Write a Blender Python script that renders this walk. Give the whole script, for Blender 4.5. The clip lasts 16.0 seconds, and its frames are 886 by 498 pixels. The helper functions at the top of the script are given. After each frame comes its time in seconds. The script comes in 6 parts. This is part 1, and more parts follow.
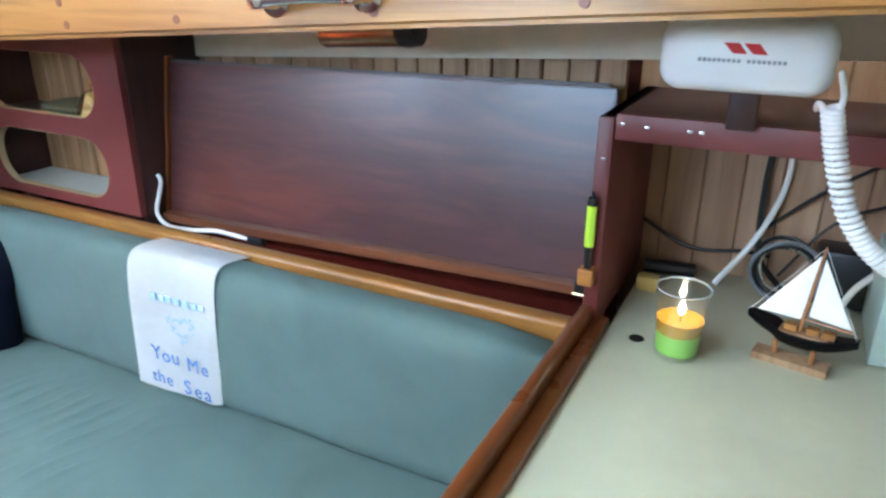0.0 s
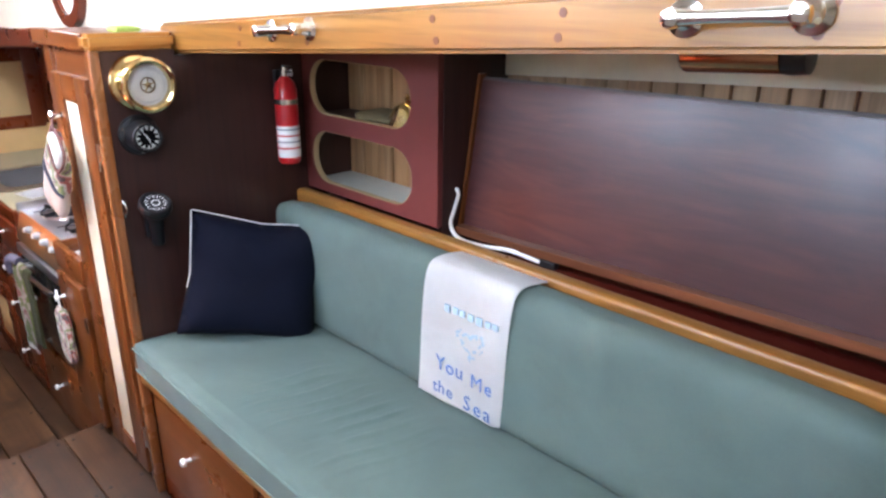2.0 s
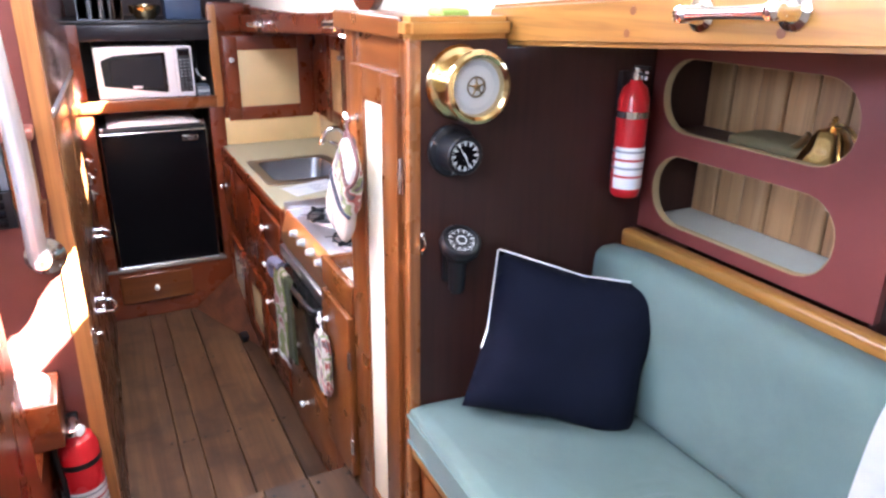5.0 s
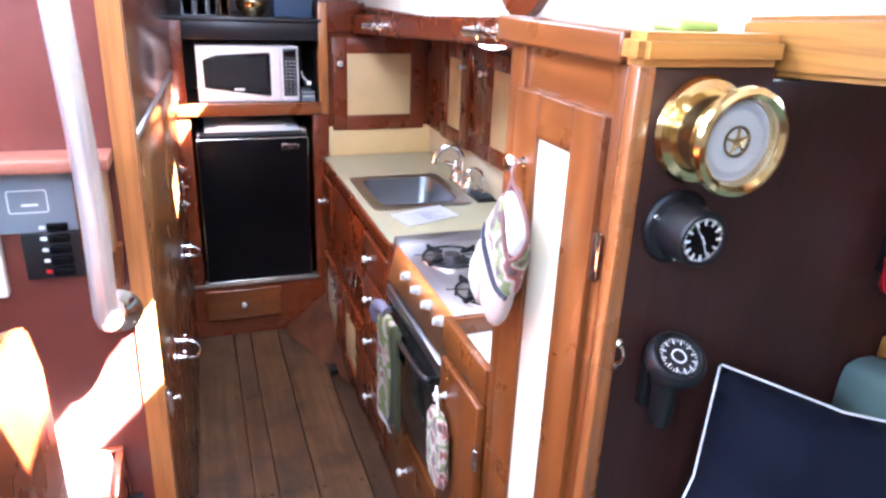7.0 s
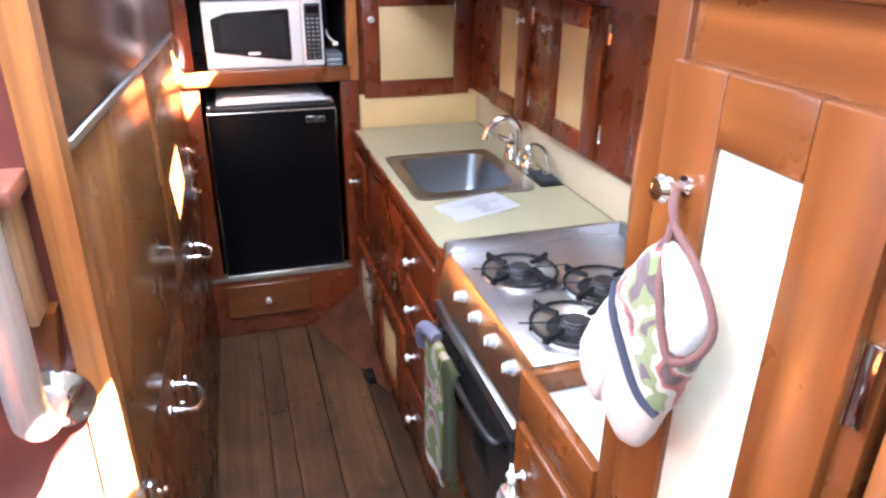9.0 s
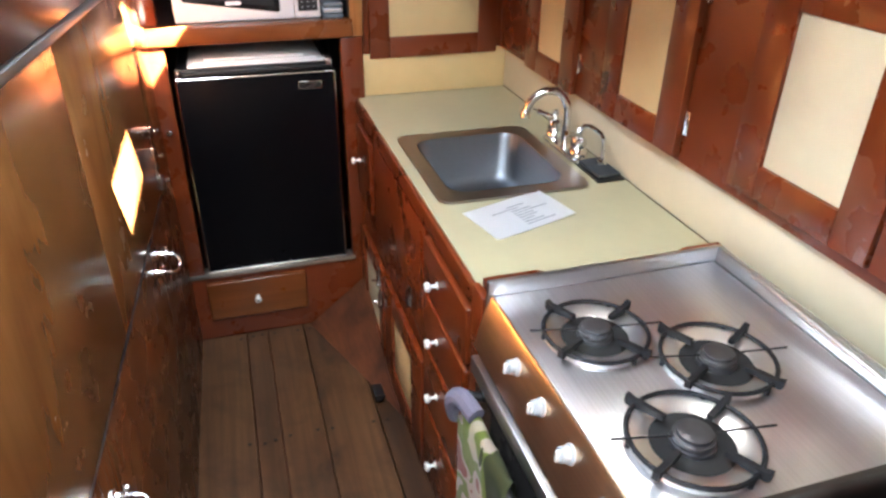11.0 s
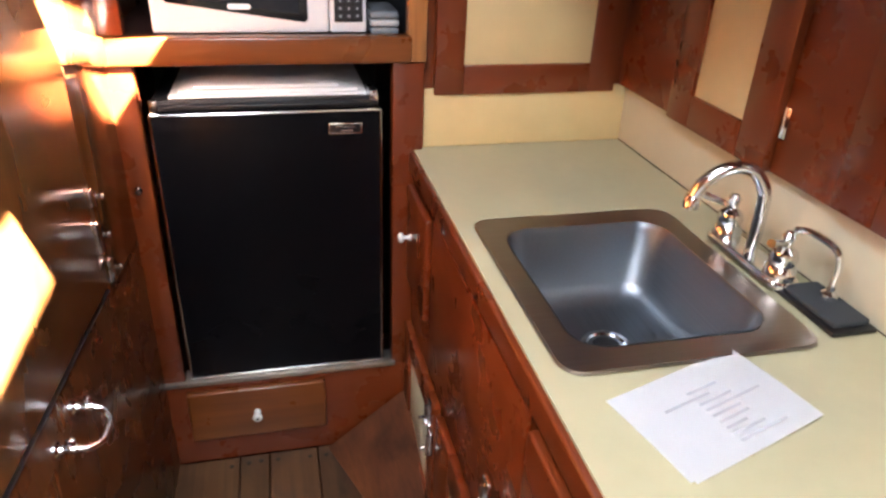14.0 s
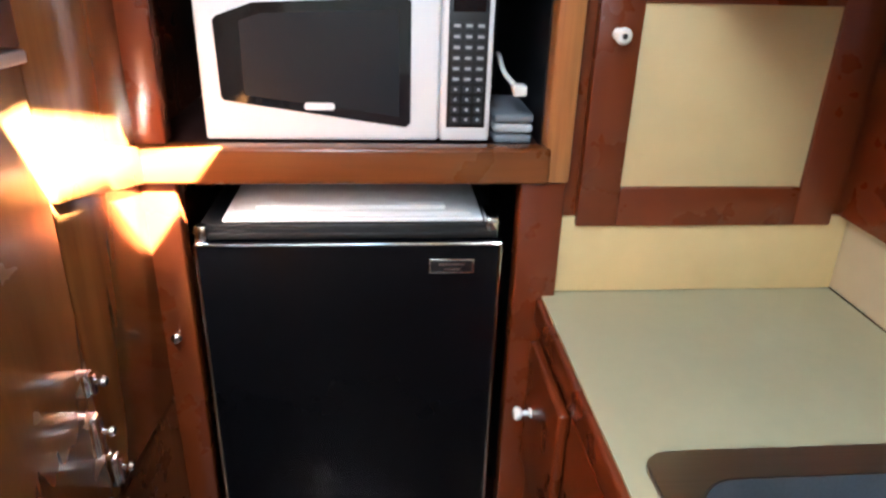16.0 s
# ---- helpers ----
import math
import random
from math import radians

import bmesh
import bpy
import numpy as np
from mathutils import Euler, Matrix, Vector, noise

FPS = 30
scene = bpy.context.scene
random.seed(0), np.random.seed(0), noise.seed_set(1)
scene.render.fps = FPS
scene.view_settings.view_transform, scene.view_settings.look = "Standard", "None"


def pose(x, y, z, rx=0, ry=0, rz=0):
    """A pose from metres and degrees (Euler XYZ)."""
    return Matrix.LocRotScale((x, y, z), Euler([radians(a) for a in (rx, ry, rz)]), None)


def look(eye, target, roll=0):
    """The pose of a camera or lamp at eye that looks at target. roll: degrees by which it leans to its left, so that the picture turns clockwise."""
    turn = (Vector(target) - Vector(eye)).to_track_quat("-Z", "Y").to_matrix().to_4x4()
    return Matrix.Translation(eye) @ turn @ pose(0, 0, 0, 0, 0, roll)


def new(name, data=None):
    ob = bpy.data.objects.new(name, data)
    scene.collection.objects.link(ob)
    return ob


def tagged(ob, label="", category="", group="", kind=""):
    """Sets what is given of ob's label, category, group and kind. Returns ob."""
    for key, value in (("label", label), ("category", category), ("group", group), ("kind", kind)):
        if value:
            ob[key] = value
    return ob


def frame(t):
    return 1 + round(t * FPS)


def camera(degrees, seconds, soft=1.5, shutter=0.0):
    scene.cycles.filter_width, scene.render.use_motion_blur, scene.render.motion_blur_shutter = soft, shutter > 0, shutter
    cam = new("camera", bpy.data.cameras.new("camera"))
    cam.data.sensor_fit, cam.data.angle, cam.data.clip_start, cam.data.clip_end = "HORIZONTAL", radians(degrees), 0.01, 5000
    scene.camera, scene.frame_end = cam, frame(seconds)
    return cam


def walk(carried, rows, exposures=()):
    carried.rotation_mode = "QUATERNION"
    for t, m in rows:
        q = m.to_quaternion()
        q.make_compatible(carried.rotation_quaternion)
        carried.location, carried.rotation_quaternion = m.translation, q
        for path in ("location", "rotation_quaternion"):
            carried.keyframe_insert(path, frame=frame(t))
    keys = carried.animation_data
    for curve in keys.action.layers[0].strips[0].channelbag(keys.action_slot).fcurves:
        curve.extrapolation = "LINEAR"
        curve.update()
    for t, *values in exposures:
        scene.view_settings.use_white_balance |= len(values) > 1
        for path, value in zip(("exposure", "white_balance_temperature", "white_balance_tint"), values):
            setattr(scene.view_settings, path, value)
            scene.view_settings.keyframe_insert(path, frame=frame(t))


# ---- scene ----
cam = camera(65.4, 16.0, soft=2.6)
METRES, EYE, TILT, LEAN, TURN = 3.45, 1.668, 0.0, 0.0, 27.1
ROWS = [
    (0.0, 0.0, 0.0, 0.0, 0.11, -21.81, -0.29),
    (0.5, -0.0134, -0.0005, -0.0, 3.49, -21.05, -0.31),
    (1.0, -0.0289, 0.0037, -0.0006, 8.09, -20.42, -0.13),
    (1.5, -0.0465, 0.0062, -0.0007, 12.88, -20.0, -0.52),
    (2.0, -0.0612, 0.012, -0.0026, 18.41, -20.26, -0.63),
    (2.5, -0.0801, 0.0244, -0.0038, 23.57, -20.44, -0.12),
    (3.0, -0.1041, 0.0414, -0.0053, 27.31, -20.19, -0.1),
    (3.5, -0.1224, 0.0549, -0.0061, 30.3, -19.99, -0.2),
    (4.0, -0.1416, 0.0668, -0.0094, 33.0, -20.69, -0.54),
    (4.5, -0.1727, 0.0864, -0.0127, 34.7, -20.97, -0.66),
    (7.0, -0.319, 0.1701, -0.0178, 43.63, -20.92, -2.19),
    (7.5, -0.3377, 0.1862, -0.0185, 45.28, -21.45, -2.36),
    (8.0, -0.367, 0.2087, -0.0221, 45.38, -21.53, -1.37),
    (10.5, -0.5051, 0.3112, -0.0369, 46.45, -29.4, -0.52),
    (11.0, -0.5379, 0.3328, -0.0382, 45.98, -29.63, -0.71),
    (11.5, -0.5709, 0.3492, -0.0405, 43.8, -29.29, -0.2),
    (12.0, -0.5987, 0.3713, -0.0424, 43.58, -30.03, -1.15),
    (12.5, -0.6258, 0.3994, -0.0438, 47.74, -30.2, -1.74),
    (13.0, -0.6412, 0.4141, -0.0473, 49.86, -30.42, -2.32),
    (13.5, -0.6687, 0.4353, -0.0728, 50.41, -29.8, -2.02),
    (14.0, -0.7104, 0.4521, -0.0822, 49.92, -27.9, -2.16),
    (14.5, -0.7378, 0.4582, -0.0811, 51.04, -26.7, -1.74),
    (15.0, -0.7658, 0.4769, -0.0827, 52.62, -25.32, -2.14),
    (15.5, -0.8012, 0.5028, -0.0802, 56.05, -24.55, -1.84),
    (16.0, -0.8271, 0.5205, -0.0822, 58.15, -24.23, -1.63),
]
EXPOSURES = [(0.0, 7.17, 5400, 8), (1.5, 7.07, 6100, 20), (2.5, 7.02, 6050, 21), (4.5, 7.34, 5900, 24), (7.0, 7.5, 5400, 21), (8.0, 7.49, 5300, 18), (10.5, 7.27, 6050, 11), (13.0, 7.19, 5950, 9), (14.0, 7.31, 6300, 15), (15.0, 7.36, 6400, 15), (16.0, 7.27, 5650, 4)]
walk(cam, [(t, pose(0, 0, EYE, TILT, LEAN, TURN) @ pose(METRES * x, METRES * y, METRES * z, 90 + pitch, roll, yaw)) for t, x, y, z, yaw, pitch, roll in ROWS], EXPOSURES)

# ---- world, sun, area lamps standing in for daylight ----
SUN = Vector((-0.45, -0.35, -0.82)).normalized()
world = bpy.data.worlds.new("sky")
scene.world = world
world.use_nodes = True
sky = world.node_tree.nodes.new("ShaderNodeTexSky")
sky.sky_type, sky.sun_disc = "NISHITA", False
sky.sun_elevation = math.asin(-SUN.z)
sky.sun_rotation = math.atan2(-SUN.x, -SUN.y)
world.node_tree.links.new(sky.outputs[0], world.node_tree.nodes["Background"].inputs[0])
world.node_tree.nodes["Background"].inputs[1].default_value = 0.0308

sun = new("sun", bpy.data.lights.new("sun", "SUN"))
sun.data.energy, sun.data.angle, sun.data.color = 5.0, radians(0.5), (1.0, 0.93, 0.82)
sun.matrix_basis = look((0, 0, 6), Vector((0, 0, 6)) + SUN)


def daylight(name, eye, target, w, h, power, color=(0.93, 0.97, 1.0)):
    """An area lamp that stands in for sky light at an unseen window or hatch opening."""
    lamp = new(name, bpy.data.lights.new(name, "AREA"))
    lamp.data.shape, lamp.data.size, lamp.data.size_y = "RECTANGLE", w, h
    lamp.data.energy, lamp.data.color = power, color
    lamp.matrix_basis = look(eye, target)
    return lamp


# Three fill lamps under lidded, made-up roof openings light the cabin from above.
daylight("saloon_fill_light", (-0.75, -0.15, 2.06), (-0.75, -0.15, 0), 0.9, 0.8, 0.168, (0.84, 0.94, 1.0))
daylight("galley_fill_light", (-3.2, 0.12, 2.06), (-3.2, 0.12, 0), 1.0, 0.3, 0.151, (0.88, 0.95, 1.0))
daylight("companion_fill_light", (-2.25, -0.1, 2.06), (-2.25, -0.1, 0), 0.5, 0.4, 0.172)
for wx in (-0.9, -2.1):
    daylight("side_window_light", (wx, -0.93, 1.82), (wx, 0.7, 1.3), 0.8, 0.2, 0.083, (0.8, 0.92, 1.0))


# ---- helpers of this scene ----
def B():
    return bmesh.new()


def box(bm, x0, x1, y0, y1, z0, z1, bevel=0.0, seg=2):
    """An axis-aligned block with rounded edges, added to bm."""
    r = bmesh.ops.create_cube(bm, size=1.0)
    vs = r["verts"]
    for v in vs:
        v.co = Vector((x0 + (v.co.x + 0.5) * (x1 - x0), y0 + (v.co.y + 0.5) * (y1 - y0), z0 + (v.co.z + 0.5) * (z1 - z0)))
    if bevel > 0:
        es = list({e for v in vs for e in v.link_edges})
        b = min(bevel, 0.45 * min(abs(x1 - x0), abs(y1 - y0), abs(z1 - z0)))
        bmesh.ops.bevel(bm, geom=es, offset=b, segments=seg, profile=0.5, affect="EDGES")
    return bm


def rod(bm, a, b, r0, r1=None, seg=20, caps=True):
    """A round bar or cone from a to b."""
    a, b = Vector(a), Vector(b)
    d = b - a
    m = Matrix.Translation((a + b) / 2) @ d.to_track_quat("Z", "Y").to_matrix().to_4x4()
    bmesh.ops.create_cone(bm, cap_ends=caps, segments=seg, radius1=r0, radius2=r0 if r1 is None else r1, depth=d.length, matrix=m)
    return bm


def lathe(bm, at, axis, profile, seg=28):
    """A turned shape: profile rows (distance along axis, radius)."""
    m = Matrix.Translation(at) @ Vector(axis).to_track_quat("Z", "Y").to_matrix().to_4x4()
    rings = []
    for h, r in profile:
        if r < 1e-5:
            rings.append([bm.verts.new(m @ Vector((0, 0, h)))])
        else:
            rings.append([bm.verts.new(m @ Vector((r * math.cos(2 * math.pi * k / seg), r * math.sin(2 * math.pi * k / seg), h))) for k in range(seg)])
    for p, q in zip(rings, rings[1:]):
        for k in range(seg):
            k2 = (k + 1) % seg
            if len(p) == 1 and len(q) == 1:
                continue
            if len(p) == 1:
                bm.faces.new((p[0], q[k], q[k2]))
            elif len(q) == 1:
                bm.faces.new((p[k], p[k2], q[0]))
            else:
                bm.faces.new((p[k], p[k2], q[k2], q[k]))
    return bm


def smooth_line(points, n=8):
    """Catmull-Rom through the points."""
    P = [Vector(p) for p in points]
    P = [2 * P[0] - P[1]] + P + [2 * P[-1] - P[-2]]
    out = []
    for i in range(1, len(P) - 2):
        for k in range(n):
            t = k / n
            a, b, c, d = P[i - 1], P[i], P[i + 1], P[i + 2]
            out.append(0.5 * (2 * b + (c - a) * t + (2 * a - 5 * b + 4 * c - d) * t * t + (3 * b - a - 3 * c + d) * t ** 3))
    out.append(P[-2])
    return out


def tube(bm, points, r, seg=10, n=8, closed=False):
    """A bent round bar or cable along the points."""
    pts = smooth_line(points, n) if n > 1 else [Vector(p) for p in points]
    rings, up = [], None
    for i, p in enumerate(pts):
        d = (pts[min(i + 1, len(pts) - 1)] - pts[max(i - 1, 0)]).normalized()
        if up is None:
            up = d.orthogonal().normalized()
        side = d.cross(up).normalized()
        up = side.cross(d).normalized()
        rings.append([bm.verts.new(p + r * (math.cos(2 * math.pi * k / seg) * up + math.sin(2 * math.pi * k / seg) * side)) for k in range(seg)])
    for p, q in zip(rings, rings[1:]):
        for k in range(seg):
            bm.faces.new((p[k], p[(k + 1) % seg], q[(k + 1) % seg], q[k]))
    bm.faces.new(rings[0][::-1])
    bm.faces.new(rings[-1])
    return bm


def slab(bm, outer, holes, place, depth):
    """A flat board with holes: 2D outlines, place(u, v, d) gives the point at depth d (0 and depth)."""
    tmp, edges = B(), []
    for loop in (outer, *holes):
        vs = [tmp.verts.new((u, v, 0)) for u, v in loop]
        edges += [tmp.edges.new((vs[i], vs[(i + 1) % len(vs)])) for i in range(len(vs))]
    bmesh.ops.triangle_fill(tmp, use_beauty=True, use_dissolve=False, edges=edges)
    tmp.verts.index_update()
    flat = [(v.co.x, v.co.y) for v in tmp.verts]
    tris = [[v.index for v in f.verts] for f in tmp.faces]
    rim = [[v.index for v in e.verts] for e in tmp.edges if len(e.link_faces) == 1]
    tmp.free()
    lo = [bm.verts.new(place(u, v, 0)) for u, v in flat]
    hi = [bm.verts.new(place(u, v, depth)) for u, v in flat]
    for t in tris:
        bm.faces.new([lo[i] for i in t])
        bm.faces.new([hi[i] for i in reversed(t)])
    for i, j in rim:
        bm.faces.new((lo[i], lo[j], hi[j], hi[i]))
    bmesh.ops.recalc_face_normals(bm, faces=bm.faces)
    return bm


def rect(x0, x1, y0, y1):
    return [(x0, y0), (x1, y0), (x1, y1), (x0, y1)]


def oval(x0, x1, y0, y1, r, n=8):
    """A rectangle with round corners."""
    out = []
    for cx, cy, a0 in ((x1 - r, y1 - r, 0), (x0 + r, y1 - r, 90), (x0 + r, y0 + r, 180), (x1 - r, y0 + r, 270)):
        for k in range(n + 1):
            a = radians(a0 + 90 * k / n)
            out.append((cx + r * math.cos(a), cy + r * math.sin(a)))
    return out


def mesh_of(name, bm, material, smooth=35):
    bmesh.ops.recalc_face_normals(bm, faces=bm.faces)
    me = bpy.data.meshes.new(name)
    bm.to_mesh(me)
    bm.free()
    me.materials.append(material)
    if smooth:
        me.polygons.foreach_set("use_smooth", [True] * len(me.polygons))
        me.set_sharp_from_angle(angle=radians(smooth))
    return me


def thing(name, at, label, category, group="", kind=""):
    """A top-level Empty at the base of a thing; its parts hang under it."""
    ob = new(name)
    ob.empty_display_size = 0.05
    ob.matrix_basis = at if isinstance(at, Matrix) else Matrix.Translation(at)
    return tagged(ob, label, category, group, kind)


def part(name, bm, material, parent, label="", smooth=35, local=False):
    ob = new(name, mesh_of(name, bm, material, smooth))
    ob.parent = parent
    if not local and parent.type == "EMPTY":
        ob.matrix_parent_inverse = parent.matrix_basis.inverted()
    return tagged(ob, label)


def whole(name, bm, material, label, category, group="", kind="", smooth=35):
    """A thing that is one mesh."""
    return tagged(new(name, mesh_of(name, bm, material, smooth)), label, category, group, kind)


def setting(name, bm, material, label="", category="", smooth=35):
    return whole(name, bm, material, label, category, "", "structure", smooth)


def writing(name, text, size, m, material, parent, depth=0.0004):
    """Letters as a thin mesh at the pose m."""
    cu = bpy.data.curves.new(name, "FONT")
    cu.body, cu.size, cu.extrude, cu.align_x, cu.resolution_u = text, size, depth, "CENTER", 2
    tmp = bpy.data.objects.new("letters", cu)
    scene.collection.objects.link(tmp)
    me = bpy.data.meshes.new_from_object(tmp.evaluated_get(bpy.context.evaluated_depsgraph_get()))
    bpy.data.objects.remove(tmp)
    me.transform(m)
    me.materials.clear()
    me.materials.append(material)
    ob = new(name, me)
    ob.parent = parent
    if parent.type == "EMPTY":
        ob.matrix_parent_inverse = parent.matrix_basis.inverted()
    return ob


# ---- materials ----
def nodes_of(name):
    m = bpy.data.materials.new(name)
    m.use_nodes = True
    nt = m.node_tree
    return m, nt, nt.nodes["Principled BSDF"]


def ramp(nt, fac, stops):
    r = nt.nodes.new("ShaderNodeValToRGB")
    while len(r.color_ramp.elements) < len(stops):
        r.color_ramp.elements.new(0.5)
    for e, (p, c) in zip(r.color_ramp.elements, stops):
        e.position, e.color = p, (*c, 1)
    nt.links.new(fac, r.inputs[0])
    return r.outputs[0]


def coords(nt, scale, shift=True, rot=(0, 0, 0)):
    tc = nt.nodes.new("ShaderNodeTexCoord")
    mp = nt.nodes.new("ShaderNodeMapping")
    mp.inputs["Scale"].default_value = scale
    mp.inputs["Rotation"].default_value = rot
    nt.links.new(tc.outputs["Object"], mp.inputs[0])
    if shift:
        oi = nt.nodes.new("ShaderNodeObjectInfo")
        mul = nt.nodes.new("ShaderNodeMath")
        mul.operation = "MULTIPLY"
        mul.inputs[1].default_value = 37.0
        nt.links.new(oi.outputs["Random"], mul.inputs[0])
        nt.links.new(mul.outputs[0], mp.inputs["Location"])
    return mp.outputs[0]


def noise_at(nt, vec, scale=1.0, detail=4.0, rough=0.55, distort=0.0):
    n = nt.nodes.new("ShaderNodeTexNoise")
    n.inputs["Scale"].default_value, n.inputs["Detail"].default_value = scale, detail
    n.inputs["Roughness"].default_value, n.inputs["Distortion"].default_value = rough, distort
    nt.links.new(vec, n.inputs["Vector"])
    return n.outputs[0]


def bump(nt, bsdf, height, strength, dist=0.002):
    b = nt.nodes.new("ShaderNodeBump")
    b.inputs["Strength"].default_value, b.inputs["Distance"].default_value = strength, dist
    nt.links.new(height, b.inputs["Height"])
    nt.links.new(b.outputs[0], bsdf.inputs["Normal"])


def mix(nt, a, b, fac, mode="MIX"):
    m = nt.nodes.new("ShaderNodeMix")
    m.data_type, m.blend_type = "RGBA", mode
    for sock, v in ((m.inputs[0], fac), (m.inputs[6], a), (m.inputs[7], b)):
        if isinstance(v, bpy.types.NodeSocket):
            nt.links.new(v, sock)
        else:
            sock.default_value = v if not isinstance(v, tuple) else (*v, 1)
    return m.outputs[2]


def wood(name, dark, mid, light, axis="x", rough=0.3, coat=0.3, vary=0.25, fine=90.0, wear=0.0, pores=0.6, swirl=0.5, broad=17.0, run=0.9):
    """Wood with grain along one axis, broad figure, pores and uneven varnish."""
    m, nt, p = nodes_of(name)
    k = "xyz".index(axis)
    s1 = [fine, fine, fine]
    s1[k] = 3.0
    s2 = [broad, broad, broad]
    s2[k] = run
    grain = noise_at(nt, coords(nt, s1), 1.0, 3, 0.6, 0.3)
    figure = noise_at(nt, coords(nt, s2), 1.0, 3, 0.5, swirl)
    c1 = ramp(nt, figure, [(0.28, dark), (0.5, mid), (0.74, light)])
    g = ramp(nt, grain, [(0.3, (0.45, 0.45, 0.45)), (0.55, (1, 1, 1))])
    c2 = mix(nt, c1, g, pores, "MULTIPLY")
    oi = nt.nodes.new("ShaderNodeObjectInfo")
    tone = ramp(nt, oi.outputs["Random"], [(0.0, (1 - vary,) * 3), (1.0, (1.0, 1.0, 1.0))])
    c3 = mix(nt, c2, tone, 1.0, "MULTIPLY")
    if wear:
        blot = noise_at(nt, coords(nt, (6, 6, 6)), 1.0, 5, 0.6, 0.5)
        f = ramp(nt, blot, [(0.45, (0, 0, 0)), (0.75, (1, 1, 1))])
        c3 = mix(nt, c3, (dark[0] * 0.35, dark[1] * 0.38, dark[2] * 0.45), f)
    nt.links.new(c3, p.inputs["Base Color"])
    sm = noise_at(nt, coords(nt, (9, 9, 9)), 1.0, 4)
    r = nt.nodes.new("ShaderNodeMapRange")
    r.inputs[3].default_value, r.inputs[4].default_value = rough * 0.75, rough * 1.35
    nt.links.new(sm, r.inputs[0])
    nt.links.new(r.outputs[0], p.inputs["Roughness"])
    p.inputs["Coat Weight"].default_value, p.inputs["Coat Roughness"].default_value = coat, rough * 0.75
    if pores > 0.4:
        bump(nt, p, grain, 0.02, 0.001)
    return m


def plain(name, color, rough=0.5, metal=0.0, mottle=0.12, scale=25.0, relief=0.1, coat=0.0):
    """Paint, laminate, plastic or metal with faint unevenness at two scales."""
    m, nt, p = nodes_of(name)
    v = coords(nt, (1, 1, 1))
    n1, n2 = noise_at(nt, v, scale, 4), noise_at(nt, v, scale * 0.14, 3)
    lo, hi = tuple(c * (1 - mottle) for c in color), tuple(min(1.0, c * (1 + mottle * 0.5)) for c in color)
    c1 = ramp(nt, n2, [(0.3, lo), (0.7, hi)])
    c2 = mix(nt, c1, ramp(nt, n1, [(0.3, (1 - mottle * 0.6,) * 3), (0.7, (1, 1, 1))]), 1.0, "MULTIPLY")
    nt.links.new(c2, p.inputs["Base Color"])
    r = nt.nodes.new("ShaderNodeMapRange")
    r.inputs[3].default_value, r.inputs[4].default_value = rough * 0.8, min(1, rough * 1.25)
    nt.links.new(n2, r.inputs[0])
    nt.links.new(r.outputs[0], p.inputs["Roughness"])
    p.inputs["Metallic"].default_value, p.inputs["Coat Weight"].default_value = metal, coat
    if relief:
        bump(nt, p, noise_at(nt, v, scale * 8, 3), relief, 0.0006)
    return m


def cloth(name, color, weave=900.0, rough=0.9, second=None, depth=0.7):
    """Woven cloth: fine weave, soft creases, optional patches of a second colour."""
    m, nt, p = nodes_of(name)
    v = coords(nt, (1, 1, 1))
    n1, n2 = noise_at(nt, v, weave, 2), noise_at(nt, v, 5.0, 4, 0.6, 0.6)
    c = ramp(nt, n2, [(0.3, tuple(x * 0.86 for x in color)), (0.7, tuple(min(1, x * 1.08) for x in color))])
    c = mix(nt, c, ramp(nt, n1, [(0.35, (0.8,) * 3), (0.65, (1, 1, 1))]), depth, "MULTIPLY")
    if second:
        f = ramp(nt, noise_at(nt, v, 26.0, 2, 0.4, 0.8), [(0.52, (0, 0, 0)), (0.56, (1, 1, 1))])
        c = mix(nt, c, second, f)
    nt.links.new(c, p.inputs["Base Color"])
    p.inputs["Roughness"].default_value = rough
    p.inputs["Sheen Weight"].default_value = 0.04
    bump(nt, p, mix(nt, n1, n2, 0.35), 0.25, 0.002)
    return m


def cane(name, color):
    """Woven cane: a fine crossed weave."""
    m, nt, p = nodes_of(name)
    w = []
    for k in range(3):
        t = nt.nodes.new("ShaderNodeTexWave")
        t.wave_type, t.bands_direction = "BANDS", "XYZ"[k]
        t.inputs["Scale"].default_value, t.inputs["Distortion"].default_value = 95.0, 0.6
        nt.links.new(coords(nt, (1, 1, 1), False), t.inputs["Vector"])
        w.append(t.outputs[0])
    f = mix(nt, mix(nt, w[0], w[1], 0.5), w[2], 0.4)
    c = ramp(nt, f, [(0.2, tuple(x * 0.8 for x in color)), (0.7, color)])
    c = mix(nt, c, ramp(nt, noise_at(nt, coords(nt, (1, 1, 1)), 7.0, 4), [(0.3, (0.9,) * 3), (0.7, (1, 1, 1))]), 1.0, "MULTIPLY")
    nt.links.new(c, p.inputs["Base Color"])
    p.inputs["Roughness"].default_value = 0.55
    bump(nt, p, f, 0.3, 0.001)
    return m


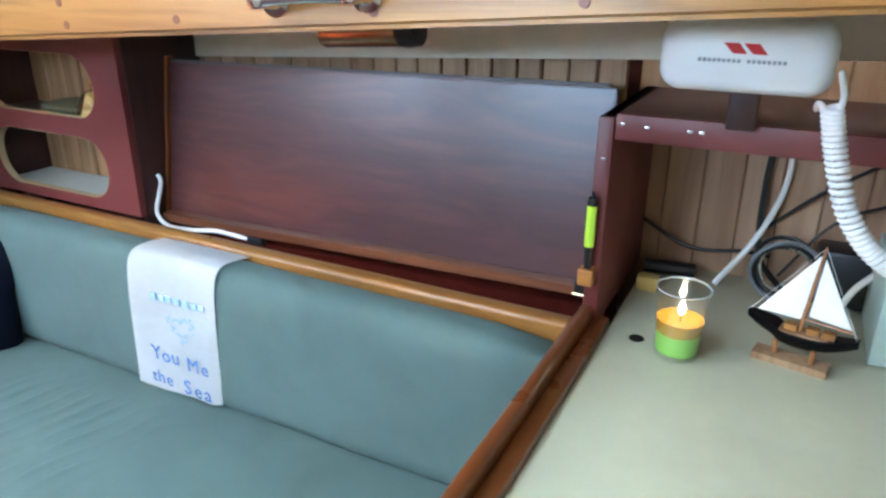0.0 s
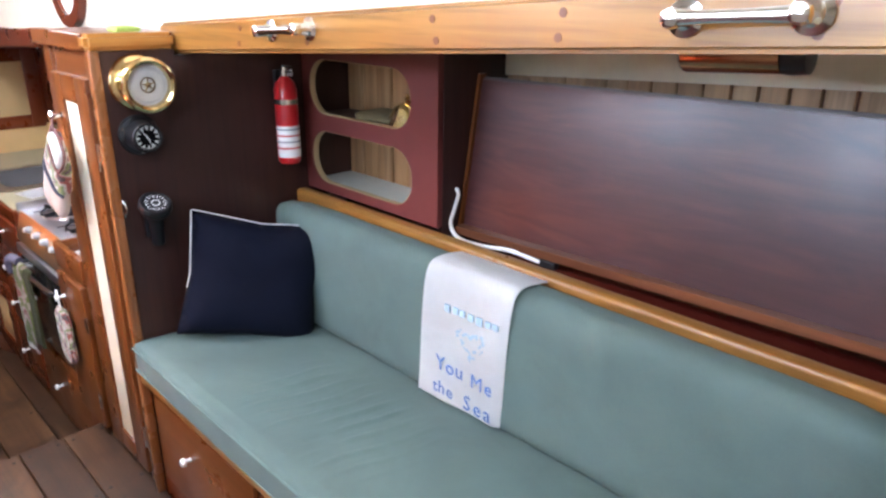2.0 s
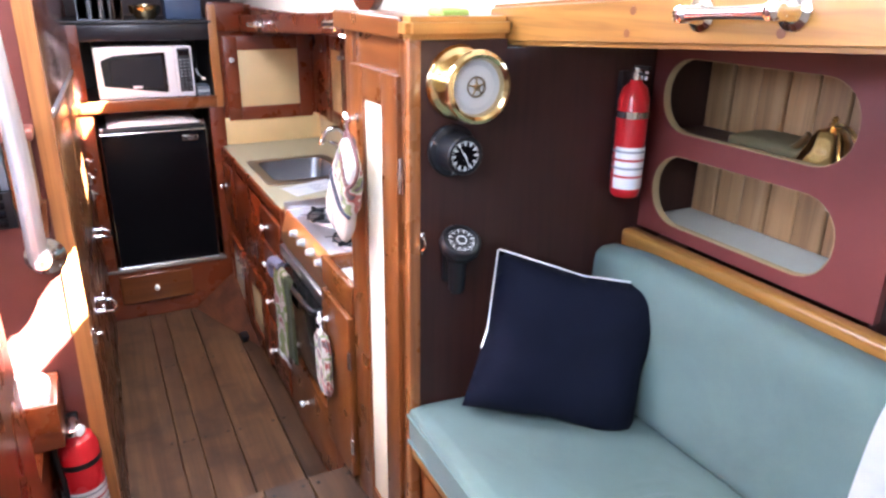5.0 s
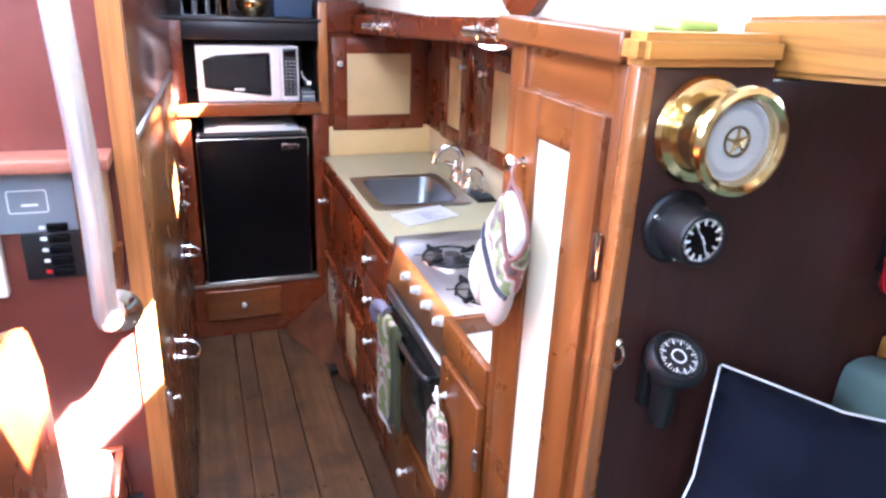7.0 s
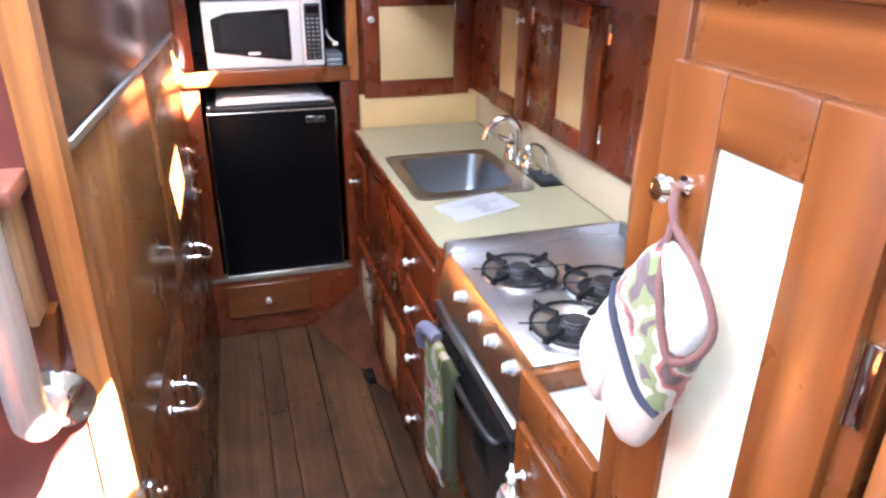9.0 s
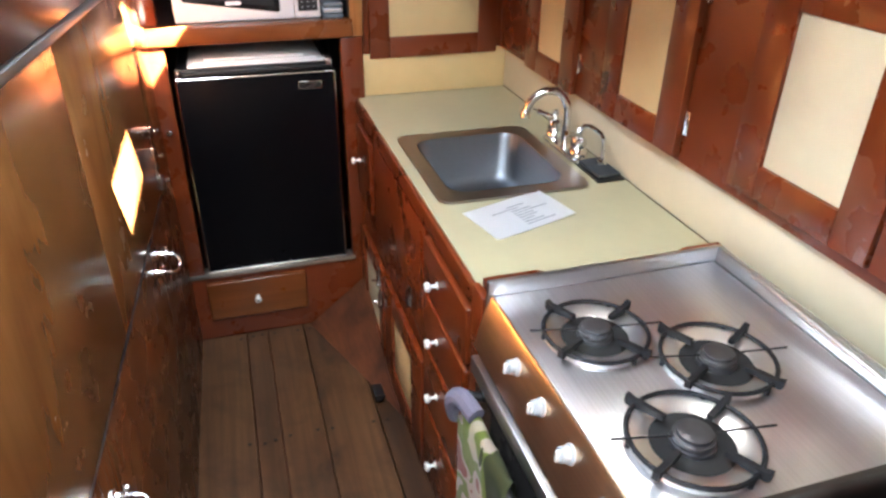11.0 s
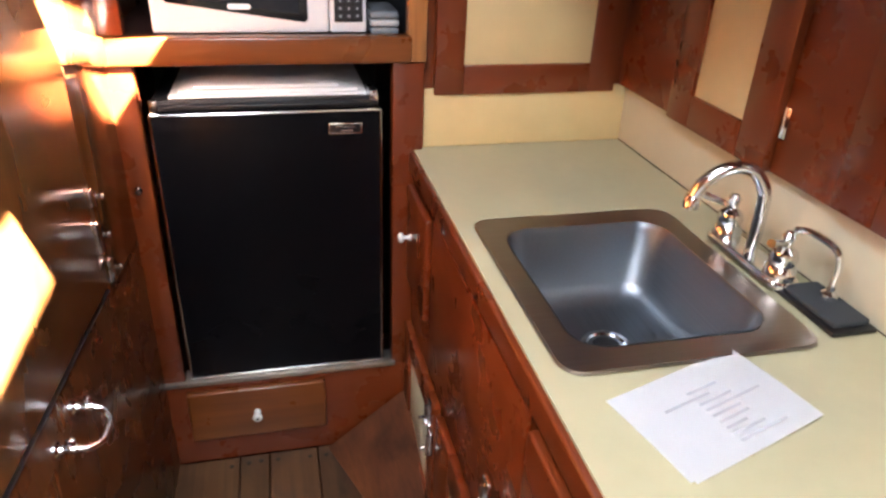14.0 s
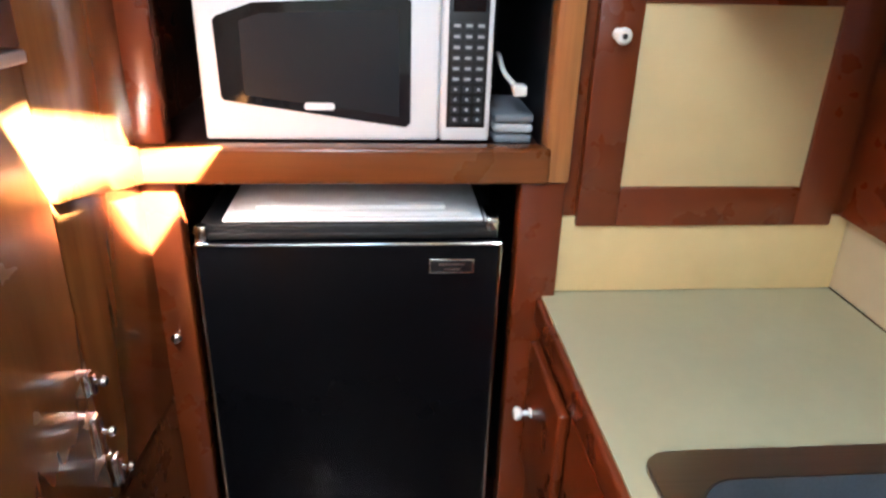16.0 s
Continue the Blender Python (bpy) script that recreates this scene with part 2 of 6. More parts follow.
def brushed(name, color, axis="x", rough=0.28):
    m, nt, p = nodes_of(name)
    s = [260.0, 260.0, 260.0]
    s["xyz".index(axis)] = 4.0
    n = noise_at(nt, coords(nt, s), 1.0, 3)
    c = ramp(nt, n, [(0.3, tuple(x * 0.88 for x in color)), (0.7, color)])
    nt.links.new(c, p.inputs["Base Color"])
    p.inputs["Metallic"].default_value = 1.0
    r = nt.nodes.new("ShaderNodeMapRange")
    r.inputs[3].default_value, r.inputs[4].default_value = rough * 0.8, rough * 1.3
    nt.links.new(noise_at(nt, coords(nt, (7, 7, 7)), 1.0, 4), r.inputs[0])
    nt.links.new(r.outputs[0], p.inputs["Roughness"])
    bump(nt, p, n, 0.06, 0.0005)
    return m


def glassy(name, tint=(1, 1, 1)):
    """A thin clear pane: seen through, with a faint gloss."""
    m, nt, p = nodes_of(name)
    clear, gloss = nt.nodes.new("ShaderNodeBsdfTransparent"), nt.nodes.new("ShaderNodeBsdfGlossy")
    clear.inputs[0].default_value, gloss.inputs["Roughness"].default_value = (*tint, 1), 0.03
    mx = nt.nodes.new("ShaderNodeMixShader")
    mx.inputs[0].default_value = 0.13
    nt.links.new(clear.outputs[0], mx.inputs[1])
    nt.links.new(gloss.outputs[0], mx.inputs[2])
    nt.links.new(mx.outputs[0], nt.nodes["Material Output"].inputs[0])
    nt.nodes.remove(p)
    return m


MAHOG_X = wood("mahogany_lengthwise", (0.125, 0.022, 0.0045), (0.15, 0.028, 0.006), (0.18, 0.036, 0.008), "x", 0.27, 0.12, 0.2, 60.0, 0.0, 0.1, 0.2, 12.0, 1.2)
MAHOG_Y = wood("mahogany_athwart", (0.125, 0.022, 0.0045), (0.15, 0.028, 0.006), (0.18, 0.036, 0.008), "y", 0.27, 0.12, 0.2, 60.0, 0.0, 0.1, 0.2, 12.0, 1.2)
MAHOG_Z = wood("mahogany_upright", (0.125, 0.022, 0.0045), (0.15, 0.028, 0.006), (0.18, 0.036, 0.008), "z", 0.27, 0.12, 0.2, 60.0, 0.0, 0.1, 0.2, 12.0, 1.2)
TEAK_X = wood("teak_lengthwise", (0.28, 0.105, 0.019), (0.39, 0.172, 0.034), (0.5, 0.25, 0.06), "x", 0.3, 0.25, 0.2, 70.0, 0.0, 0.75, 0.4, 24.0, 1.2)
TEAK_Y = wood("teak_athwart", (0.34, 0.13, 0.026), (0.48, 0.208, 0.045), (0.6, 0.295, 0.075), "y", 0.3, 0.4, 0.2, 110.0)
TEAK_Z = wood("teak_upright", (0.30, 0.105, 0.028), (0.40, 0.155, 0.043), (0.5, 0.22, 0.07), "z", 0.3, 0.4)
RTEAK_X = wood("red_teak_lengthwise", (0.128, 0.034, 0.007), (0.172, 0.049, 0.01), (0.218, 0.069, 0.016), "x", 0.28, 0.25, 0.2, 70.0, 0.0, 0.3, 0.4)
RTEAK_Y = wood("red_teak_athwart", (0.128, 0.034, 0.007), (0.172, 0.049, 0.01), (0.218, 0.069, 0.016), "y", 0.28, 0.25, 0.2, 70.0, 0.0, 0.3, 0.4)
RTEAK_Z = wood("red_teak_upright", (0.128, 0.034, 0.007), (0.172, 0.049, 0.01), (0.218, 0.069, 0.016), "z", 0.28, 0.25, 0.2, 70.0, 0.0, 0.3, 0.4)
VENEER = wood("dark_veneer", (0.045, 0.012, 0.011), (0.064, 0.017, 0.015), (0.088, 0.026, 0.02), "x", 0.34, 0.25, 0.1, 60.0, 0.0, 0.38, 2.2, 14.0, 2.6)
WALLWOOD = wood("varnished_plywood", (0.165, 0.062, 0.017), (0.225, 0.091, 0.026), (0.3, 0.132, 0.04), "z", 0.24, 0.15, 0.05, 60.0, 0.0, 0.16, 1.6, 5.0, 1.6)
GLOSSBROWN = wood("glossy_brown_plywood", (0.075, 0.022, 0.012), (0.095, 0.028, 0.015), (0.12, 0.037, 0.019), "z", 0.22, 0.5, 0.1, 80.0)
DARKWALL = wood("dark_varnished_plywood", (0.09, 0.026, 0.008), (0.125, 0.038, 0.011), (0.16, 0.052, 0.016), "z", 0.26, 0.0, 0.1, 80.0)
POST_Z = wood("orange_teak_upright", (0.215, 0.068, 0.018), (0.29, 0.098, 0.027), (0.37, 0.14, 0.04), "z", 0.26, 0.5)
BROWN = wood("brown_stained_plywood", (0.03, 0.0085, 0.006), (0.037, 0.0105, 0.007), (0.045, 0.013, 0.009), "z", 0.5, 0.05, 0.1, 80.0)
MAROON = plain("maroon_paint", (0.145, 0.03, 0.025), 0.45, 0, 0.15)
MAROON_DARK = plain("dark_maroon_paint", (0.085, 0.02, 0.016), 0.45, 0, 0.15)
PINE = wood("pine_stave", (0.35, 0.19, 0.09), (0.47, 0.28, 0.14), (0.56, 0.36, 0.2), "z", 0.55, 0.0, 0.3, 70.0)
PINE_PALE = wood("pale_knotty_pine", (0.3, 0.16, 0.085), (0.46, 0.28, 0.16), (0.58, 0.39, 0.25), "z", 0.55, 0.0, 0.25, 60.0, 0.0, 0.3, 0.9, 13.0, 1.6)
PINE_DARK = wood("knotty_dark_pine", (0.24, 0.115, 0.04), (0.36, 0.19, 0.075), (0.45, 0.26, 0.12), "z", 0.55, 0.0, 0.35, 60.0)
PLANK = wood("worn_floor_plank", (0.066, 0.029, 0.01), (0.108, 0.049, 0.018), (0.16, 0.08, 0.031), "x", 0.42, 0.1, 0.45, 70.0, wear=1.0)
CREAM = plain("cream_paint", (0.78, 0.72, 0.58), 0.5)
LAMINATE = plain("cream_laminate", (0.42, 0.39, 0.245), 0.36, 0, 0.06, 40)
NAVTOP = plain("pale_green_laminate", (0.55, 0.53, 0.36), 0.4, 0, 0.07, 40)
SPLASH = plain("yellow_laminate", (0.66, 0.5, 0.24), 0.4, 0, 0.06, 40)
CANE = cane("cane_webbing", (0.66, 0.5, 0.25))
CANE_PALE = cane("pale_cane_webbing", (0.62, 0.56, 0.39))
GREEN = cloth("green_canvas", (0.11, 0.165, 0.145))
NAVY = cloth("navy_cloth", (0.0045, 0.006, 0.015))
NAVY.node_tree.nodes["Principled BSDF"].inputs["Sheen Weight"].default_value = 0.0
NAVY.node_tree.nodes["Principled BSDF"].inputs["Specular IOR Level"].default_value = 0.15
WHITECLOTH = cloth("white_cotton", (0.95, 0.94, 0.92), depth=0.3)
CHROME = plain("chrome", (0.82, 0.82, 0.82), 0.1, 1.0, 0.05, 20, 0.0)
STEEL_X = brushed("stainless_lengthwise", (0.62, 0.62, 0.63), "x", 0.3)
STEEL_Y = brushed("stainless_athwart", (0.55, 0.55, 0.56), "y", 0.3)
BRASS = plain("polished_brass", (0.8, 0.62, 0.32), 0.15, 1.0, 0.15, 20, 0.03)
COPPER = plain("copper_brown_metal", (0.5, 0.27, 0.14), 0.25, 1.0, 0.15, 20, 0.03)
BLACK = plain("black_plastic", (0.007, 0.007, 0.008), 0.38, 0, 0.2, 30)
BLACKGLOSS = plain("black_enamel", (0.004, 0.004, 0.005), 0.24, 0, 0.2, 20, 0.02, 0.0)
BLACKGLOSS.node_tree.nodes["Principled BSDF"].inputs["Specular IOR Level"].default_value = 0.11
IRON = plain("black_iron", (0.011, 0.011, 0.013), 0.55, 0.4, 0.3, 60, 0.3)
WHITE = plain("white_enamel", (0.8, 0.8, 0.8), 0.3, 0, 0.04)
IVORY = plain("porcelain", (0.8, 0.79, 0.75), 0.18, 0, 0.05)
PAPER = plain("paper", (0.84, 0.85, 0.86), 0.7, 0, 0.04)
INK = plain("grey_ink", (0.3, 0.32, 0.36), 0.8)
BLUEINK = plain("blue_ink", (0.1, 0.23, 0.56), 0.8)
CYANINK = plain("pale_blue_ink", (0.5, 0.68, 0.8), 0.8)
DIAL = plain("white_dial", (0.7, 0.7, 0.67), 0.4)
RED = plain("red_enamel", (0.55, 0.015, 0.02), 0.28, 0, 0.1, 20, 0.03, 0.2)
LIME = plain("lime_plastic", (0.5, 0.75, 0.04), 0.35)
WAX = plain("green_wax", (0.28, 0.58, 0.07), 0.4)
GREY = plain("grey_plastic", (0.18, 0.2, 0.22), 0.4)
GLASS = glassy("clear_glass")
DARKGLASS = plain("dark_glass", (0.01, 0.011, 0.013), 0.06, 0, 0.1, 10, 0.0, 0.5)

# ---- the shell: floors, hull sides, roof ----
SOLE, STEP = 0.29, -2.42          # saloon sole height; its aft edge above the galley sole

setting("ground", box(B(), -30, 30, -30, 30, -1.2, -1.15), plain("harbour_water", (0.03, 0.06, 0.07), 0.12), "dark harbour water round the boat", "water")
floor = setting("floor", box(B(), -4.9, STEP - 0.02, -1.6, 1.6, -0.06, -0.022), MAROON_DARK, "galley sole under worn wooden planks", "floor")
sole = setting("floor_saloon", box(B(), STEP, 0.9, -1.6, 1.6, SOLE - 0.06, SOLE - 0.022), MAROON_DARK, "raised saloon sole under worn wooden planks", "floor")
setting("floor_riser", box(B(), STEP - 0.02, STEP, -1.6, 1.6, -0.06, SOLE - 0.022, 0.002), PLANK, "plank riser of the step up to the saloon", "step")

# unseen roof: three added lamp openings, small holes shaped to throw the sun patches
LAMP_HOLES = [rect(-1.2, -0.3, -0.55, 0.25), rect(-3.7, -2.7, -0.03, 0.27), rect(-2.5, -2.0, -0.3, 0.1)]
SUN_HOLES = [rect(-3.19, -2.895, 0.387, 0.456),
              [(-1.96, 0.352), (-1.82, 0.245), (-1.745, 0.315), (-1.86, 0.44)],
              rect(-1.72, -1.5, 0.15, 0.235),
              [(-3.83, 0.495), (-3.81, 0.33), (-3.62, 0.3), (-3.555, 0.3), (-3.56, 0.36), (-3.68, 0.372), (-3.72, 0.43)]]
setting("ceiling", slab(B(), rect(-4.9, 0.95, -0.95, 0.86), LAMP_HOLES + SUN_HOLES, lambda u, v, d: (u, v, 2.05 + d), 0.025), CREAM, "unseen cream cabin roof with added holes for lamps and sun patches", "ceiling")
for side, y0, y1, lab in (("wall_port_trunk", 0.755, 0.785, "cream painted cabin side above the wooden rail"), ("wall_starboard_trunk", -0.95, -0.92, "cream painted cabin side with windows")):
    holes = [rect(-2.5, -1.7, 1.72, 1.92), rect(-1.3, -0.5, 1.72, 1.92)] if y0 < 0 else []
    low = [(-4.9, 1.42), (-2.0, 1.535), (0.95, 1.72)] if y0 > 0 else [(-4.9, 1.5), (0.95, 1.5)]
    setting(side, slab(B(), low + [(0.95, 2.05), (-4.9, 2.05)], holes, lambda u, v, d, y=y0: (u, y + d, v), 0.03), CREAM, lab, "wall")
    setting("deck" + side[4:], box(B(), -4.9, 0.95, y0 if y0 > 0 else -1.65, 1.65 if y0 > 0 else y1, 1.68 if y0 > 0 else 1.5, 1.71 if y0 > 0 else 1.53), CREAM, "cream painted underside of the side deck", "ceiling")
setting("shelf_fascia", slab(B(), [(-1.38, 1.469), (0.89, 1.58), (0.89, 1.69), (-1.38, 1.69)], [], lambda u, v, d: (u, 1.318 + d, v), 0.012), CREAM, "cream painted board over the pine staves", "trim")
setting("wall_hull_port", box(B(), -4.9, 0.95, 1.62, 1.66, -0.1, 1.6), MAROON_DARK, "hull side behind the lining", "wall")
setting("wall_hull_starboard", box(B(), -4.9, 0.95, -1.66, -1.62, -0.1, 1.5), CREAM, "cream painted hull side", "wall")
setting("wall_forward", box(B(), 0.9, 0.95, -1.65, 1.65, -0.1, 2.05), CREAM, "cream painted forward bulkhead", "wall")
setting("wall_aft", box(B(), -4.95, -4.88, -1.65, 1.65, -0.1, 2.05), BROWN, "dark brown aft bulkhead", "wall")

MILKY = plain("milky_acrylic", (0.8, 0.82, 0.82), 0.3)
# Opaque lids, added out of view, keep the sun out of the lamp openings.
for hx0, hx1, hy0, hy1 in ((-1.22, -0.28, -0.57, 0.27), (-3.72, -2.68, -0.05, 0.29), (-2.52, -1.98, -0.32, 0.12)):
    setting("roof_hatch", box(B(), hx0, hx1, hy0, hy1, 2.0765, 2.1, 0.006), MILKY, "unseen opaque white lid added to keep sun out of the opening", "hatch")

# bulkhead between the settee and the tall locker, with its gold-brown corner post
setting("bulkhead_settee", slab(B(), [(0.533, SOLE - 0.03), (1.62, SOLE - 0.03), (1.62, 1.6), (0.757, 1.6), (0.757, 1.508), (0.714, 1.508), (0.714, 1.525), (0.533, 1.525)], [], lambda u, v, d: (-1.98 + d, u, v), 0.03), BROWN, "dark brown stained plywood bulkhead at the settee's end", "wall")
setting("corner_post", box(B(), -1.968, -1.943, 0.508, 0.534, SOLE - 0.02, 1.53, 0.006), POST_Z, "varnished teak corner post of the bulkhead", "trim")

# bulkhead with the instrument niche, and its edge trim
setting("bulkhead_navigation", box(B(), -2.55, -2.52, -1.62, -0.113, -0.03, 2.05), plain("red_brown_paint", (0.14, 0.034, 0.024), 0.35, 0, 0.15), "red-brown painted bulkhead carrying the battery panel", "wall")
post = setting("bulkhead_edge_trim", slab(B(), [(-0.135, -0.02), (-0.09, -0.02), (-0.082, 1.0), (-0.076, 2.05), (-0.113, 2.05), (-0.118, 1.0)], [], lambda u, v, d: (-2.56 + d, u, v), 0.048), TEAK_Z, "varnished golden teak edge trim of the bulkhead", "trim")

# engine-space wall of the galley: plywood panels with seams
def wall_y(x):
    return -0.085 + (x + 2.6) * -0.02


def left_panel(name, x0, x1, z00, z01, z10, z11, out, material, label):
    """A panel on the sloping side wall; z00, z01 at x0 (low, high), z10, z11 at x1."""
    bm = B()
    pts = []
    for x, lo, hi in ((x0, z00, z01), (x1, z10, z11)):
        for z in (lo, hi):
            for d in (-0.012, out):
                pts.append(bm.verts.new((x, wall_y(x) + d, z)))
    for f in ((0, 1, 3, 2), (4, 6, 7, 5), (0, 4, 5, 1), (2, 3, 7, 6), (0, 2, 6, 4), (1, 5, 7, 3)):
        bm.faces.new([pts[i] for i in f])
    bmesh.ops.bevel(bm, geom=list(bm.edges), offset=0.003, segments=2, profile=0.5, affect="EDGES")
    return setting(name, bm, material, label, "wall")


bm = B()
q = [bm.verts.new((x, wall_y(x) + d, z)) for x in (-2.56, -4.9) for d in (-0.05, -0.01) for z in (-0.03, 2.05)]
for f in ((0, 1, 3, 2), (4, 6, 7, 5), (0, 4, 5, 1), (2, 3, 7, 6), (0, 2, 6, 4), (1, 5, 7, 3)):
    bm.faces.new([q[i] for i in f])
setting("wall_engine_space", bm, MAHOG_Z, "dark mahogany frame behind the plywood panels", "wall")
left_panel("panel_upper", -2.57, -4.085, 1.345, 2.04, 1.276, 2.04, 0.004, GLOSSBROWN, "dark glossy plywood panel over the metal strip")
left_panel("panel_forward", -2.57, -3.318, 0.81, 1.325, 0.765, 1.292, 0.0, WALLWOOD, "golden varnished plywood panel with swirling grain")
left_panel("panel_aft", -3.324, -4.085, 0.765, 1.292, 0.71, 1.26, 0.0, WALLWOOD, "golden varnished plywood panel with swirling grain")
left_panel("panel_lower", -2.57, -4.36, -0.02, 0.804, -0.02, 0.675, -0.003, DARKWALL, "dark mahogany lower panel with pull handles")
left_panel("panel_end", -4.091, -4.36, 0.672, 2.04, 0.66, 2.04, -0.003, wood("brown_end_board", (0.17, 0.055, 0.013), (0.22, 0.075, 0.018), (0.27, 0.1, 0.026), "z", 0.2, 0.4, 0.05, 70.0, 0.0, 0.3), "varnished brown end board of the side wall")
left_panel("ledge_end", -4.091, -4.345, 1.11, 1.168, 1.046, 1.102, 0.006, RTEAK_X, "teak ledge moulding carried round onto the side wall")
left_panel("metal_strip", -2.57, -4.085, 1.328, 1.342, 1.261, 1.274, 0.008, STEEL_X, "pale metal edging strip on the panel joint")
left_panel("metal_seam", -2.57, -4.085, 0.804, 0.809, 0.698, 0.703, -0.001, brushed("dull_steel", (0.3, 0.3, 0.32), "x", 0.4), "thin metal strip on the panel joint")

# hull lining: upright pine staves behind the lockers of the saloon
lining = thing("hull_lining", (-0.6, 1.34, 0.9), "narrow upright pine staves lining the hull", "wall", "", "structure")
x = -1.94
while x < 0.88:
    wide = x > -0.3
    w = (0.072 if wide else 0.056) + random.uniform(-0.004, 0.004)
    y = 1.44 if wide else 1.34
    part("stave", box(B(), x, x + w - (0.0015 if wide else 0.005), y, y + 0.014, 0.95, 1.59, 0.0025, 1), PINE_PALE if wide else PINE, lining)
    x += w
part("backing", box(B(), -1.945, 0.89, 1.456, 1.47, 0.9, 1.6), MAROON_DARK, lining)

# ---- saloon: settee ----
settee = thing("settee", (-1.1, 0.9, SOLE), "varnished mahogany settee base with drawers", "settee")
part("front_panel", box(B(), -1.945, 0.2, 0.535, 0.56, SOLE - 0.02, 0.69), MAHOG_X, settee)
part("seat_board", box(B(), -1.945, -0.24, 0.56, 1.2, 0.66, 0.69), MAHOG_X, settee)
part("edge_rail", box(B(), -1.945, -0.235, 0.508, 0.545, 0.655, 0.705, 0.012, 3), TEAK_X, settee, "rounded teak edge rail")
for i in range(3):
    x0 = -1.9 + i * 0.56
    d = part("drawer", box(B(), x0, x0 + 0.52, 0.52, 0.536, 0.37, 0.635, 0.006), RTEAK_X, settee, "teak drawer front")
    kb = B()
    lathe(kb, (x0 + 0.2, 0.52, 0.535), (0, -1, 0), [(0, 0.006), (0.012, 0.005), (0.016, 0.011), (0.022, 0.012), (0.027, 0.008), (0.028, 0)], 16)
    part("knob", kb, IVORY, d, "white porcelain knob")


def pad(bm, x0, x1, y0, y1, z0, z1, r=0.03, puff=0.006):
    """An upholstered cushion: rounded block with slightly swollen faces."""
    tmp = B()
    box(tmp, x0, x1, y0, y1, z0, z1)
    bmesh.ops.subdivide_edges(tmp, edges=tmp.edges[:], cuts=14, use_grid_fill=True)
    c = Vector(((x0 + x1) / 2, (y0 + y1) / 2, (z0 + z1) / 2))
    h = Vector(((x1 - x0) / 2, (y1 - y0) / 2, (z1 - z0) / 2))
    for v in tmp.verts:
        p = v.co - c
        inner = Vector([max(-h[i] + r, min(h[i] - r, p[i])) for i in range(3)])
        off = p - inner
        if off.length > 1e-6:
            q = inner + off.normalized() * r
        else:
            q = p
        u = Vector([q[i] / h[i] for i in range(3)])
        for i in range(3):
            a, b = (j for j in range(3) if j != i)
            if abs(p[i]) > h[i] - 1e-5:
                q[i] += math.copysign(puff * (1 - u[a] ** 4) * (1 - u[b] ** 4) * 1.0, p[i])
        q += 0.002 * noise.noise_vector(v.co * 9)
        v.co = c + q
    me = bpy.data.meshes.new("tmp")
    tmp.to_mesh(me)
    tmp.free()
    bm.from_mesh(me)
    bpy.data.meshes.remove(me)
    return bm


CREASE = (1.0, -0.15)


def crease_seat():
    """The seat cushion, with fanned pull creases near its aft end."""
    bm = pad(B(), -1.945, -0.29, 0.498, 0.99, 0.69, 0.79, 0.022, 0.006)
    top = [f for f in bm.faces if f.normal.z > 0.5 or f.calc_center_median().z > 0.8]
    bmesh.ops.subdivide_edges(bm, edges=list({e for f in top for e in f.edges}), cuts=4, use_grid_fill=True)
    near = [f for f in bm.faces if -1.8 < f.calc_center_median().x < -0.95 and 0.53 < f.calc_center_median().y < 0.95 and f.calc_center_median().z > 0.78]
    bmesh.ops.subdivide_edges(bm, edges=list({e for f in near for e in f.edges}), cuts=3, use_grid_fill=True)
    for v in bm.verts:
        if v.co.z > 0.74:
            v.co.z -= 0.04 * (v.co.y - 0.5) / 0.45
        if v.co.z > 0.735:
            # folds run from the front edge aft towards the back, fanning out
            s = (v.co.x + 1.3) * CREASE[0] + (v.co.y - 0.7) * CREASE[1]
            patch = math.exp(-((v.co.y - 0.7) / 0.13) ** 4) * math.exp(-((v.co.x + 1.32) / 0.2) ** 4)
            fold = max(0.0, math.sin(s * 140 + 2.5 * noise.noise(v.co * 7))) ** 2
            v.co.z += 0.011 * patch * fold * (0.5 + noise.noise(v.co * 9)) + 0.003 * noise.noise(v.co * 6)
    return bm


seat = thing("seat_cushion", (-1.1, 0.75, 0.69), "sage green canvas seat cushion, slightly creased", "cushion")
part("cover", crease_seat(), GREEN, seat, smooth=80)
for y, z in ((0.497, 0.772), (0.499, 0.708)):
    part("piping", tube(B(), [(-1.93, y, z), (-1.4, y - 0.003, z), (-0.8, y - 0.003, z), (-0.31, y, z)], 0.004, 8, 6), GREEN, seat, "green piping along the edge")
back = thing("back_cushion", (-1.1, 1.0, 0.752), "sage green canvas back cushion leaning on the locker", "cushion")
bb = pad(B(), -1.94, -0.295, 0.95, 1.045, 0.752, 1.09, 0.035, 0.006)
for v in bb.verts:
    v.co.y += -0.012 + 0.008 * (v.co.z - 0.8) / 0.29
    v.co.z += 0.002 * noise.noise(v.co * 6)
part("cover", bb, GREEN, back, smooth=80)
part("piping", tube(B(), [(-1.92, 0.962, 1.06), (-1.3, 0.958, 1.064), (-0.8, 0.958, 1.064), (-0.31, 0.962, 1.06)], 0.0035, 8, 6), GREEN, back, "green piping along the top edge")

# rail along the top of the back cushion, and the shelf behind it
shelf = thing("settee_shelf", (-1.1, 1.1, 1.05), "dark red shelf behind the settee back", "shelf")
part("board", box(B(), -1.945, -0.28, 1.06, 1.33, 1.05, 1.072, 0.002), plain("deep_red_gloss_paint", (0.12, 0.018, 0.012), 0.25, 0, 0.15), shelf)
part("front_rail", box(B(), -1.945, -0.285, 1.035, 1.075, 1.06, 1.108, 0.01, 3), TEAK_X, shelf, "golden teak front rail")
